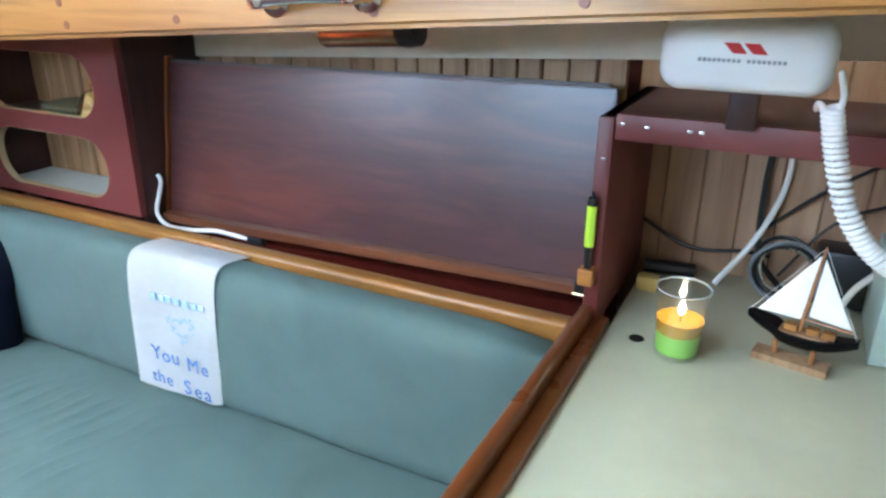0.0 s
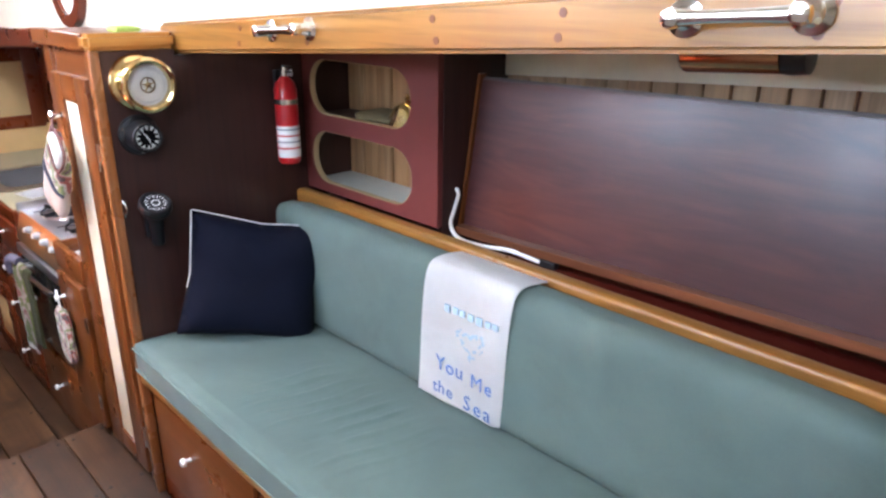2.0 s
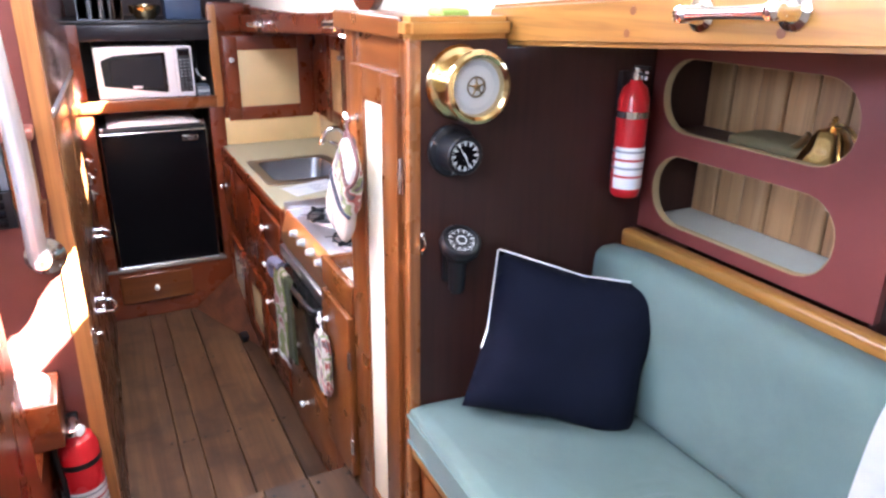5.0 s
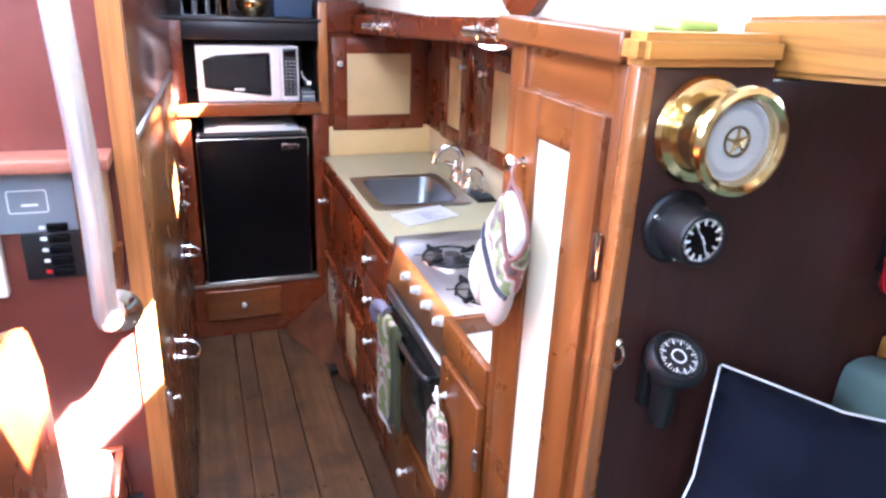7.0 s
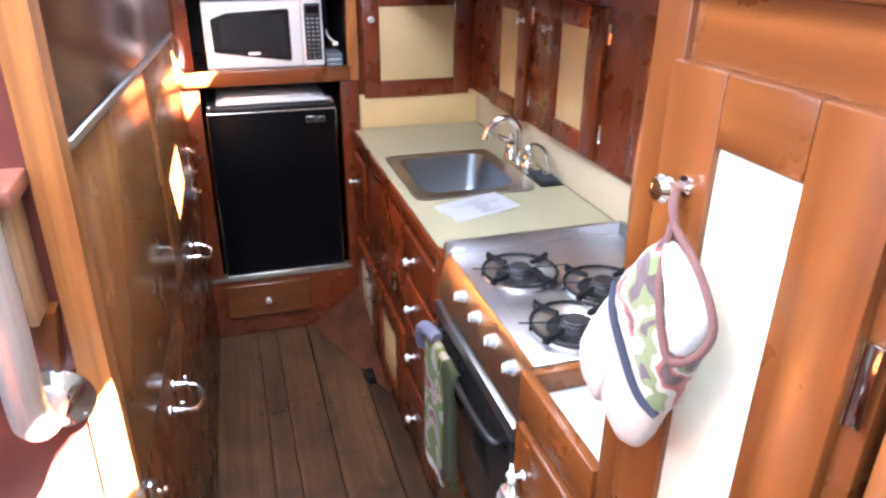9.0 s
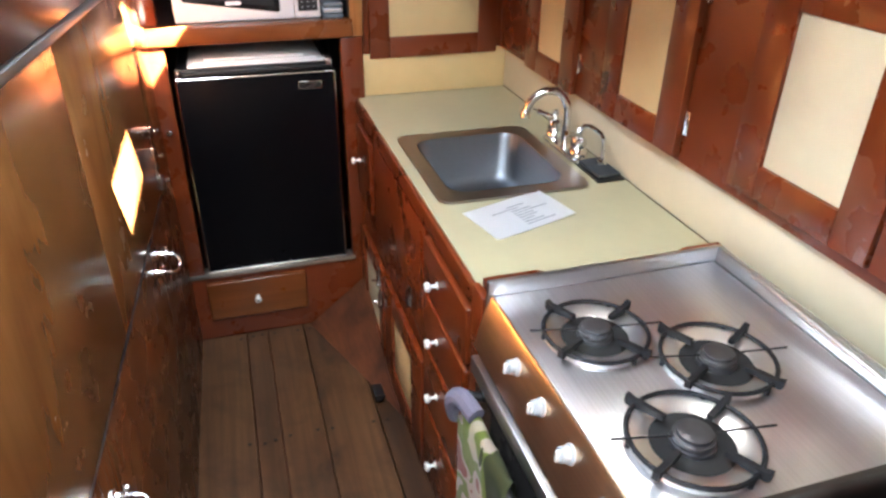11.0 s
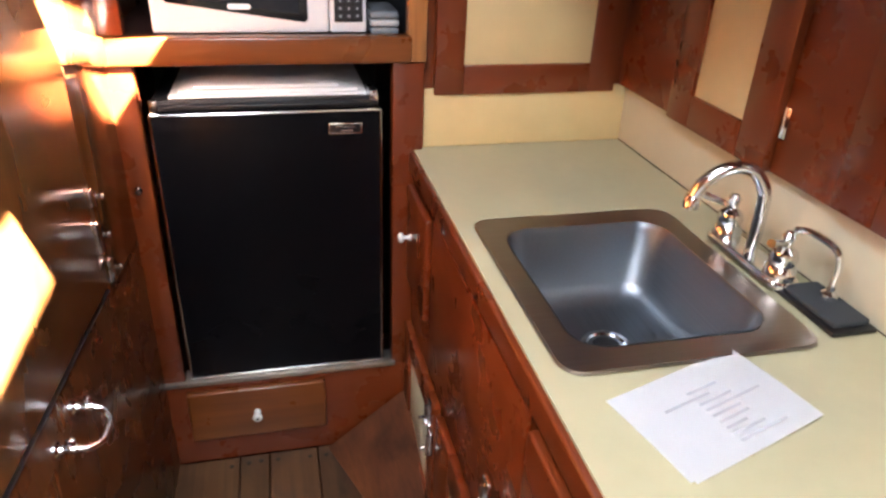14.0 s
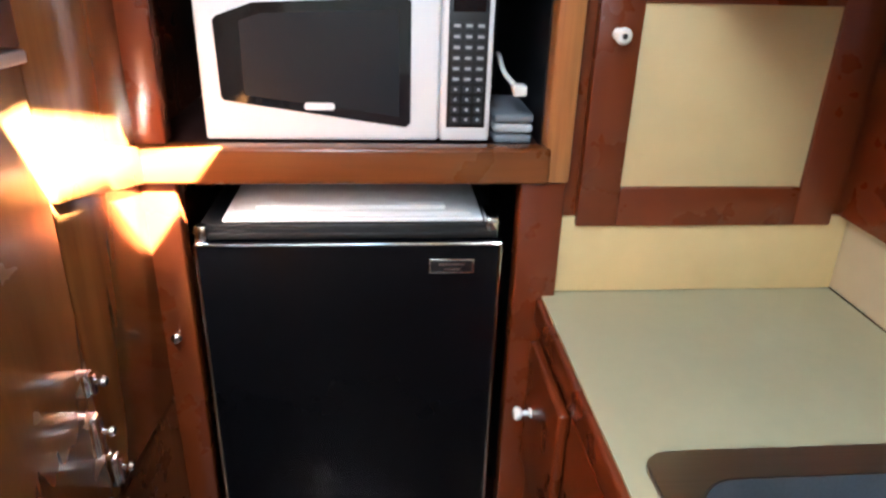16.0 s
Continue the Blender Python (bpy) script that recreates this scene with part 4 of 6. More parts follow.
for k in range(46):
    a = 2 * math.pi * k / 46
    rr = random.uniform(0.55, 1.0)
    hx, hz = 0.045 * rr * math.sin(a) ** 3, 0.036 * rr * (13 * math.cos(a) - 5 * math.cos(2 * a) - 2 * math.cos(3 * a)) / 14
    lathe(hp, (-1.112 + hx, 0.9235, 0.945 + hz), (0, -1, 0), [(0, 0.0042 * random.uniform(0.5, 1.1)), (0.0004, 0.002), (0.0005, 0)], 8)
part("printed_heart", hp, CYANINK, tt, "heart of pale blue dots")

# navy cushion leaning in the corner
pil = thing("throw_cushion", Matrix(((0.827, 0.431, -0.353, -1.82), (-0.314, 0.885, 0.342, 0.815), (0.459, -0.17, 0.869, 0.925), (0, 0, 0, 1))) @ Matrix.Rotation(radians(-3), 4, "X") @ Matrix.Translation((0, -0.004, -0.011)) @ Matrix.Rotation(radians(13), 4, "Y") @ Matrix.Diagonal((1.0, 1.02, 0.93, 1.0)), "navy blue square throw cushion with white piping", "cushion")
pbm = B()
bmesh.ops.create_grid(pbm, x_segments=24, y_segments=24, size=0.18)
bmesh.ops.create_grid(pbm, x_segments=24, y_segments=24, size=0.18)
for i, v in enumerate(pbm.verts):
    sgn = 1 if i < len(pbm.verts) / 2 else -1
    a, b = v.co.x / 0.18, v.co.y / 0.18
    th = 0.075 * max(0, (1 - a ** 4) * (1 - b ** 4)) ** 0.55
    pinch = 1 - 0.09 * (1 - abs(a)) * abs(b) - 0.09 * (1 - abs(b)) * abs(a)
    v.co = Vector((sgn * th + 0.004 * noise.noise(Vector((a * 4, b * 4, sgn))), v.co.x * pinch, v.co.y * pinch))
bmesh.ops.remove_doubles(pbm, verts=pbm.verts[:], dist=0.002)
part("cover", pbm, NAVY, pil, smooth=80, local=True)
edge = []
for k in range(41):
    s = -1 + 2 * k / 40
    edge.append(Vector((0.0, s * 0.18 * (1 - 0.09 * (1 - abs(s))), 0.18 - 0.0165 * (1 - abs(s)) + 0.002)))
part("piping", tube(B(), edge, 0.002, 6, 1), WHITECLOTH, pil, "white piping along the top edge", local=True)
part("piping", tube(B(), [Vector((0.0, -0.182 + 0.0165 * (1 - abs(e.y) / 0.18), -e.y)) for e in edge[:26]], 0.0018, 6, 1), WHITECLOTH, pil, "white piping along the side edge", local=True)

# ---- instruments on the settee bulkhead ----
def ticks(parent, at, r0, r1, n, material, w=0.0014, off=0.0):
    """Radial marks on a dial that faces +x."""
    bm = B()
    for k in range(n):
        a = 2 * math.pi * k / n + off
        c = Vector(at)
        d = Vector((0, math.cos(a), math.sin(a)))
        s = Vector((0, -d.z, d.y)) * w
        q = [bm.verts.new(c + d * r + s * e + Vector((h, 0, 0))) for h in (0, 0.0008) for r, e in ((r0, -1), (r1, -1), (r1, 1), (r0, 1))]
        bm.faces.new(q[:4]), bm.faces.new(q[4:])
        for i in range(4):
            bm.faces.new((q[i], q[(i + 1) % 4], q[4 + (i + 1) % 4], q[4 + i]))
    part("dial_marks", bm, material, parent, "printed dial marks", smooth=0)


clk = thing("brass_barometer", (-1.95, 0.611, 1.45), "polished brass ship's barometer with a pale dial", "instrument")
bc = (-1.95, 0.611, 1.45)
part("case", lathe(B(), bc, (1, 0, 0), [(0, 0), (0, 0.066), (0.006, 0.068), (0.013, 0.064), (0.016, 0.053), (0.05, 0.052), (0.058, 0.054), (0.068, 0.062), (0.076, 0.065), (0.082, 0.063), (0.084, 0.057), (0.08, 0.051), (0.072, 0.049), (0.066, 0.048), (0.066, 0.0)], 44), BRASS, clk)
part("dial", lathe(B(), (-1.883, 0.611, 1.45), (1, 0, 0), [(0, 0.0478), (0.001, 0.0478), (0.0011, 0)], 36), DIAL, clk, "pale silvery dial")
part("dial_centre", lathe(B(), (-1.8815, 0.611, 1.45), (1, 0, 0), [(0, 0.019), (0.0012, 0.019), (0.0014, 0.016), (-0.0006, 0.015), (-0.0006, 0)], 28), plain("bronze_dark", (0.16, 0.12, 0.06), 0.4, 0.6), clk, "open bronze movement")
ticks(clk, (-1.8818, 0.611, 1.45), 0.037, 0.045, 60, INK, 0.0006)
for k in range(5):
    a = 2 * math.pi * k / 5 + 0.4
    part("movement_spoke", rod(B(), (-1.8795, 0.611, 1.45), (-1.8795, 0.611 + 0.017 * math.cos(a), 1.45 + 0.017 * math.sin(a)), 0.0022, 0.0014, 8), BRASS, clk, "brass movement spoke")
part("hub", lathe(B(), (-1.8815, 0.611, 1.45), (1, 0, 0), [(0, 0.006), (0.003, 0.006), (0.004, 0.003), (0.005, 0)], 16), BRASS, clk)
part("crystal", lathe(B(), (-1.873, 0.611, 1.45), (1, 0, 0), [(0, 0), (0, 0.0485), (0.0015, 0.0485), (0.004, 0.0)], 36), GLASS, clk, "clear glass").visible_shadow = False


def black_clock():
    t = thing("bulkhead_compass", (-1.95, 0.598, 1.325), "black round bulkhead gauge with white figures", "gauge")
    c = (-1.95, 0.598, 1.325)
    part("case", lathe(B(), c, (1, 0, 0), [(0, 0), (0, 0.049), (0.006, 0.05), (0.011, 0.047), (0.014, 0.038), (0.05, 0.036), (0.058, 0.0365), (0.061, 0.034), (0.06, 0.031), (0.056, 0.03), (0.056, 0)], 36), BLACK, t)
    part("dial", lathe(B(), (-1.8935, 0.598, 1.325), (1, 0, 0), [(0, 0.0295), (0.001, 0.0295), (0.0012, 0)], 28), BLACKGLOSS, t)
    ticks(t, (-1.892, 0.598, 1.325), 0.0195, 0.0275, 12, DIAL, 0.0016)
    ticks(t, (-1.892, 0.598, 1.325), 0.025, 0.0285, 48, DIAL, 0.0004)
    for a, ln in ((2.2, 0.02), (-1.2, 0.026)):
        d = Vector((0, math.cos(a), math.sin(a)))
        part("needle", rod(B(), Vector((-1.891, 0.598, 1.325)) - d * 0.006, Vector((-1.891, 0.598, 1.325)) + d * ln, 0.001, 0.0004, 6), WHITE, t, "white needle")
    for a in (0.6, 2.7, 4.7):
        part("screw", lathe(B(), (-1.938, 0.598 + 0.042 * math.cos(a), 1.325 + 0.042 * math.sin(a)), (1, 0, 0), [(0, 0.004), (0.002, 0.003), (0.0022, 0)], 10), CHROME, t)


black_clock()
hc = thing("hand_compass", (-1.95, 0.6, 1.1), "black hand-bearing compass in its bulkhead bracket", "compass")
part("bracket", box(B(), -1.95, -1.932, 0.58, 0.62, 1.06, 1.14, 0.004), BLACK, hc)
part("grip", lathe(B(), (-1.912, 0.597, 1.045), (0, 0, 1), [(0, 0), (0, 0.013), (0.008, 0.016), (0.06, 0.018), (0.08, 0.024), (0.095, 0.031), (0.097, 0)], 24), BLACK, hc)
ax = (0.55, -0.05, 0.83)
part("bowl", lathe(B(), (-1.912, 0.598, 1.135), ax, [(0, 0), (-0.003, 0.024), (0.006, 0.037), (0.016, 0.041), (0.028, 0.04), (0.033, 0.036), (0.033, 0.032), (0.03, 0.0305), (0.03, 0)], 32), BLACK, hc)
hm = Matrix.Translation(Vector((-1.912, 0.598, 1.135)) + Vector(ax).normalized() * 0.031) @ Vector(ax).to_track_quat("Z", "Y").to_matrix().to_4x4()
card = B()
for k in range(36):
    a = 2 * math.pi * k / 36
    s, ln = (0.0009, 0.008) if k % 3 == 0 else (0.0005, 0.004)
    q = [hm @ Vector((math.cos(a) * r - math.sin(a) * e, math.sin(a) * r + math.cos(a) * e, 0)) for r, e in ((0.026, -s), (0.026, s), (0.026 - ln, s), (0.026 - ln, -s))]
    card.faces.new([card.verts.new(p) for p in q])
lathe(card, hm @ Vector((0, 0, 0)), ax, [(0, 0.0105), (0.0004, 0.0105), (0.0004, 0.0085), (0, 0.0085)], 18)
tagged(part("card", card, WHITE, hc, "white compass card marks", smooth=0), kind="stuff")
hook = thing("cabin_hook", (-1.95, 0.537, 1.14), "small chrome cabin hook on the bulkhead", "hook")
part("eye", lathe(B(), (-1.95, 0.538, 1.16), (1, 0, 0), [(0, 0.008), (0.003, 0.008), (0.008, 0.004), (0.009, 0)], 14), CHROME, hook)
part("hook", tube(B(), [(-1.941, 0.538, 1.16), (-1.936, 0.539, 1.148), (-1.938, 0.537, 1.136), (-1.944, 0.533, 1.131), (-1.946, 0.537, 1.124)], 0.003, 8), CHROME, hook)


def extinguisher(at, label, h, r):
    """A small red fire extinguisher with valve, lever, gauge, strap and label."""
    x, y, z = at
    t = thing("fire_extinguisher", at, label, "extinguisher")
    b = part("cylinder", lathe(B(), at, (0, 0, 1), [(0, 0), (0.0, r * 0.86), (0.006, r * 0.97), (0.015, r), (h * 0.76, r), (h * 0.84, r * 0.8), (h * 0.88, r * 0.42), (h * 0.9, r * 0.38), (h * 0.9, 0)], 30), RED, t)
    lb = B()
    for z0, z1 in ((0.07, 0.4),):
        lathe(lb, (x, y, z + h * z0), (0, 0, 1), [(0, r + 0.0008), (h * (z1 - z0), r + 0.0008)], 30)
    for f in [f for f in lb.faces if f.calc_center_median().x < x - 0.2 * r]:
        lb.faces.remove(f)
    part("label", lb, WHITE, b, "white printed label")
    for k in range(4):
        part("label_line", lathe(B(), (x, y, z + h * (0.16 + 0.065 * k)), (0, 0, 1), [(0, r + 0.0014), (h * 0.018, r + 0.0014)], 30), INK if k % 2 else RED, b, "line of lettering on the label")
    part("valve", lathe(B(), (x, y, z + h * 0.9), (0, 0, 1), [(0, 0), (0, r * 0.4), (h * 0.05, r * 0.42), (h * 0.055, r * 0.3), (h * 0.09, r * 0.28), (h * 0.09, 0)], 18), CHROME, t, "bright metal valve")
    part("lever", box(B(), x - r * 0.2, x + r * 1.1, y - r * 0.2, y + r * 0.2, z + h * 0.985, z + h * 1.005, 0.002), BLACK if h < 0.28 else CHROME, t)
    part("handle", box(B(), x - r * 0.2, x + r * 1.0, y - r * 0.2, y + r * 0.2, z + h * 0.935, z + h * 0.952, 0.002), BLACK if h < 0.28 else CHROME, t)
    part("gauge", lathe(B(), (x + r * 0.4, y + r * 0.3, z + h * 0.93), (0.7, 0.7, 0), [(0, 0), (0, r * 0.28), (0.006, r * 0.28), (0.007, 0)], 16), WHITE, t, "round pressure gauge")
    part("strap", lathe(B(), (x, y, z + h * 0.62), (0, 0, 1), [(0, r + 0.0015), (h * 0.05, r + 0.0015)], 30), CHROME if h < 0.28 else BLACK, t, "strap round the cylinder")
    part("bracket", box(B(), x - r - 0.014, x - r + 0.004, y - 0.012, y + 0.012, z + h * 0.08, z + h * 0.95, 0.002), BLACK, t)
    if h > 0.28:
        part("hose", tube(B(), [(x + r * 0.3, y - r * 0.3, z + h * 0.93), (x + r * 0.9, y - r * 0.8, z + h * 0.85), (x + r * 0.85, y - r * 0.72, z + h * 0.5), (x + r * 0.8, y - r * 0.7, z + h * 0.15)], r * 0.13, 8), BLACK, t, "black rubber hose")
    return t


extinguisher((-1.908, 1.0, 1.2), "small red fire extinguisher strapped to the dark bulkhead", 0.27, 0.032)
extinguisher((-2.452, -0.158, 0.33), "red fire extinguisher with coloured labels on the red-brown bulkhead", 0.3, 0.05)

# brass oil lamp and bits in the upper cubby
bl = thing("brass_bell", (-1.575, 1.15, 1.325), "antique brass bell with its bracket in the upper cubby", "bell")
part("bell", lathe(B(), (-1.572, 1.15, 1.3255), (0.08, 0, 1), [(0, 0.05), (0.003, 0.052), (0.01, 0.046), (0.03, 0.036), (0.05, 0.03), (0.062, 0.022), (0.067, 0.008), (0.068, 0)], 28), BRASS, bl)
part("knob", lathe(B(), (-1.567, 1.15, 1.392), (0.08, 0, 1), [(0, 0.004), (0.005, 0.009), (0.012, 0.004), (0.018, 0.007), (0.024, 0)], 16), BRASS, bl)
part("bracket", tube(B(), [(-1.567, 1.15, 1.395), (-1.545, 1.147, 1.398), (-1.52, 1.143, 1.385), (-1.507, 1.142, 1.36), (-1.503, 1.142, 1.33)], 0.0055, 10), BRASS, bl)
part("arm", tube(B(), [(-1.61, 1.15, 1.375), (-1.63, 1.15, 1.35), (-1.66, 1.15, 1.335), (-1.71, 1.152, 1.331)], 0.0065, 10), plain("dull_bronze", (0.2, 0.14, 0.07), 0.35, 0.9), bl, "dull bronze arm")
whole("folded_cloth", pad(B(), -1.78, -1.62, 1.14, 1.25, 1.3255, 1.345, 0.008), plain("olive_canvas", (0.14, 0.11, 0.05), 0.8), "flat olive cloth in the upper cubby", "cloth")

# ---- galley: framed doors, knobs, hinges ----
def knob(parent, at, axis, material=IVORY, s=1.0, label="white porcelain knob on a brass stem"):
    kn = part("knob", lathe(B(), at, axis, [(0, 0.009 * s), (0.002 * s, 0.009 * s), (0.004 * s, 0.0045 * s), (0.014 * s, 0.0045 * s), (0.018 * s, 0.011 * s), (0.024 * s, 0.0125 * s), (0.029 * s, 0.009 * s), (0.031 * s, 0)], 18), material, parent, label)
    if material is IVORY:
        tip = Vector(at) + Vector(axis).normalized() * 0.0302 * s
        part("knob_screw", lathe(B(), tip, axis, [(0, 0.0042 * s), (0.0012, 0.0036 * s), (0.0014, 0)], 10), BLACK, kn, "dark screw head in the knob")
    return kn


def frame_door(parent, place, u0, u1, v0, v1, stile, mats, panel, thick=0.018, rail=None, label="cane-panelled door in a mahogany frame"):
    """A framed door: two stiles, two rails and a woven panel, laid out by place(u, v, d)."""
    rail = rail or stile
    frame_u, frame_v = mats

    def bar(name, a0, a1, b0, b1, mt, to, d0=0.0, d1=thick, bev=0.003, label=""):
        bm = B()
        q = [bm.verts.new(place(u, v, d)) for u in (a0, a1) for v in (b0, b1) for d in (d0, d1)]
        for f in ((0, 1, 3, 2), (4, 6, 7, 5), (0, 4, 5, 1), (2, 3, 7, 6), (0, 2, 6, 4), (1, 5, 7, 3)):
            bm.faces.new([q[i] for i in f])
        bmesh.ops.bevel(bm, geom=list(bm.edges), offset=bev, segments=2, profile=0.5, affect="EDGES")
        return part(name, bm, mt, to, label)
    door = bar("door", u0 + stile - 0.002, u1 - stile + 0.002, v0 + rail - 0.002, v1 - rail + 0.002, panel, parent, 0.003, thick - 0.007, 0.0005, label)
    bar("stile", u0, u0 + stile, v0, v1, frame_v, door)
    bar("stile", u1 - stile, u1, v0, v1, frame_v, door)
    bar("rail", u0 + stile, u1 - stile, v1 - rail, v1, frame_u, door)
    bar("rail", u0 + stile, u1 - stile, v0, v0 + rail, frame_u, door)
    return door


def hinge(parent, at, h=0.05):
    x, y, z = at
    hb = part("hinge", box(B(), x - 0.011, x + 0.011, y - 0.002, y + 0.001, z - h / 2, z + h / 2, 0.0008), CHROME, parent, "small chrome hinge")
    part("pin", rod(B(), (x, y - 0.003, z - h / 2), (x, y - 0.003, z + h / 2), 0.003, None, 10), CHROME, hb)
    return hb


along = lambda y: (lambda u, v, d: (u, y - d, v))          # doors that face the passage
across = lambda x: (lambda u, v, d: (x + d, u, v))         # doors that face forward
GY = 0.562                                                 # face of the galley base

# base unit under the counter
base = thing("galley_base_unit", (-3.8, 0.8, 0), "glossy red mahogany galley base with doors and drawers", "cabinet")
part("face", box(B(), -4.35, -3.15, GY, GY + 0.02, 0.0, 0.822), MAHOG_X, base)
part("end_panel", box(B(), -3.172, -3.15, GY + 0.001, 1.06, 0.0, 0.845, 0.003), MAHOG_Z, base)
part("end_stile", box(B(), -3.178, -3.12, GY - 0.016, GY, 0.05, 0.86, 0.004), MAHOG_Z, base)
part("top_rail", box(B(), -4.35, -3.125, GY - 0.012, GY + 0.02, 0.8, 0.846, 0.006, 3), MAHOG_X, base, "rounded mahogany counter edge")
kz = (0.725, 0.572, 0.408, 0.18)
zz = ((0.655, 0.79), (0.505, 0.64), (0.31, 0.49), (0.06, 0.295))
for (z0, z1), k in zip(zz, kz):
    d = part("drawer", box(B(), -3.5, -3.19, GY - 0.02, GY - 0.001, z0, z1, 0.006, 3), MAHOG_X, base, "raised mahogany drawer front")
    knob(d, (-3.385, GY - 0.02, k), (0, -1, 0))
d = part("door", box(B(), -4.335, -4.13, GY - 0.018, GY - 0.001, 0.53, 0.775, 0.006, 3), MAHOG_Z, base, "raised mahogany door")
knob(d, (-4.285, GY - 0.018, 0.662), (0, -1, 0))
part("blank_panel", box(B(), -4.115, -3.53, GY - 0.006, GY - 0.001, 0.42, 0.785, 0.003), MAHOG_X, base)
# Paler cane stands for the reflected sunlight that brightens this door.
frame_door(base, along(GY - 0.001), -4.335, -3.99, 0.05, 0.4, 0.06, (MAHOG_X, MAHOG_Z), CANE_PALE)
frame_door(base, along(GY - 0.001), -3.97, -3.53, 0.03, 0.4, 0.11, (MAHOG_X, MAHOG_Z), CANE, rail=0.075)
for x, z in ((-4.02, 0.37), (-3.62, 0.55), (-4.0, 0.3)):
    bt = part("barrel_bolt", box(B(), x - 0.012, x + 0.012, GY - 0.026, GY - 0.018, z - 0.03, z + 0.03, 0.002), CHROME, base, "small chrome barrel bolt")
    part("bolt", rod(B(), (x, GY - 0.029, z - 0.035), (x, GY - 0.029, z + 0.02), 0.004, None, 10), CHROME, bt)
    part("bolt_knob", rod(B(), (x, GY - 0.045, z - 0.012), (x, GY - 0.029, z - 0.012), 0.004, 0.003, 10), CHROME, bt)

# sloping bilge board beside the sole
wb = B()
v = [wb.verts.new(p) for p in ((-4.34, 0.335, 0.002), (-4.34, 0.56, 0.185), (-3.74, 0.56, 0.002), (-4.34, 0.335, -0.02), (-4.34, 0.56, -0.02), (-3.74, 0.56, -0.02))]
for f in ((0, 1, 2), (3, 5, 4), (0, 3, 4, 1), (1, 4, 5, 2), (2, 5, 3, 0)):
    wb.faces.new([v[i] for i in f])
setting("bilge_board", wb, wood("worn_bilge_board", (0.07, 0.021, 0.009), (0.105, 0.034, 0.014), (0.15, 0.053, 0.02), "x", 0.4, 0.1, wear=1.0), "worn sloping wooden board beside the galley sole", "trim")
pedal = thing("foot_pump", (-3.86, 0.49, 0.0), "black foot pump pedal at the cabinet's foot", "pedal")
part("pedal", box(B(), -3.9, -3.84, 0.475, 0.51, 0.02, 0.038, 0.005), BLACK, pedal)
part("base", box(B(), -3.89, -3.85, 0.48, 0.505, 0.001, 0.024, 0.003), BLACK, pedal)

# counter top with the sink cut out, splashbacks and rail ends
ctop = B()
slab(ctop, rect(-4.385, -3.172, GY - 0.002, 1.07), [oval(-3.925, -3.545, 0.615, 0.94, 0.04)], lambda u, v, d: (u, v, 0.824 + d), 0.026)
fid = thing("worktop", (-3.8, 0.8, 0.824), "cream yellow laminate galley worktop with splashbacks", "counter")
part("top", ctop, LAMINATE, fid)
part("splashback", box(B(), -4.371, -4.362, 0.583, 1.07, 0.851, 0.985, 0.002), SPLASH, fid, "pale yellow laminate splashback")
part("splashback", box(B(), -4.371, -2.36, 1.071, 1.085, 0.851, 1.02, 0.002), plain("cream_splash", (0.62, 0.56, 0.4), 0.4, 0, 0.06, 40), fid, "pale cream laminate splashback")
for y0, y1 in ((0.565, 0.69), (0.97, 1.066)):
    fb = B()
    slab(fb, [(y0, 0.851), (y1, 0.851), (y1, 0.862), (y1 - 0.02, 0.87), (y0, 0.87)] if y0 < 0.8 else [(y0, 0.851), (y1, 0.851), (y1, 0.87), (y0 + 0.02, 0.87), (y0, 0.862)], [], lambda u, v, d: (-3.172 + d, u, v), 0.022)
    part("fiddle_end", fb, MAHOG_Y, fid)

sink = thing("sink", (-3.74, 0.78, 0.68), "square stainless steel sink set in the counter", "sink")
sr = B()
slab(sr, oval(-3.962, -3.512, 0.588, 0.97, 0.035), [oval(-3.91, -3.56, 0.628, 0.925, 0.05)], lambda u, v, d: (u, v, 0.8505 + d), 0.006)
bmesh.ops.bevel(sr, geom=[e for e in sr.edges if e.calc_face_angle(0) > 1.2], offset=0.0025, segments=2, affect="EDGES")
part("rim", sr, brushed("sink_rim_steel", (0.4, 0.36, 0.32), "y", 0.34), sink, "brushed rim")
bw = B()
loops = []
for inset, z, r in ((0.0, 0.8565, 0.05), (0.004, 0.845, 0.05), (0.012, 0.74, 0.05), (0.03, 0.718, 0.05), (0.06, 0.71, 0.05), (0.13, 0.708, 0.02)):
    loops.append([bw.verts.new((u, v, z)) for u, v in oval(-3.91 + inset, -3.56 - inset, 0.628 + inset, 0.925 - inset, r)])
for a, b in zip(loops, loops[1:]):
    for k in range(len(a)):
        bw.faces.new((a[k], a[(k + 1) % len(a)], b[(k + 1) % len(a)], b[k]))
bw.faces.new(loops[-1])
# Bowl steel is coloured darker and bluer than the rim for its shade.
part("bowl", bw, brushed("shaded_bowl_steel", (0.23, 0.25, 0.275), "x", 0.38), sink, "deep brushed bowl", smooth=60)
part("drain", lathe(B(), (-3.75, 0.778, 0.7085), (0, 0, 1), [(0, 0.042), (0.003, 0.042), (0.004, 0.034), (-0.0 + 0.001, 0.03), (0.0005, 0)], 26), CHROME, sink, "round drain strainer")
part("drain_basket", lathe(B(), (-3.75, 0.778, 0.7095), (0, 0, 1), [(0, 0.024), (0.001, 0.022), (0.0012, 0)], 22), IRON, sink)

fau = thing("faucet", (-3.74, 1.0, 0.856), "chrome two-handle faucet with an arched spout", "faucet")
fp = B()
slab(fp, oval(-3.84, -3.64, 0.975, 1.03, 0.026), [], lambda u, v, d: (u, v, 0.8565 + d), 0.016)
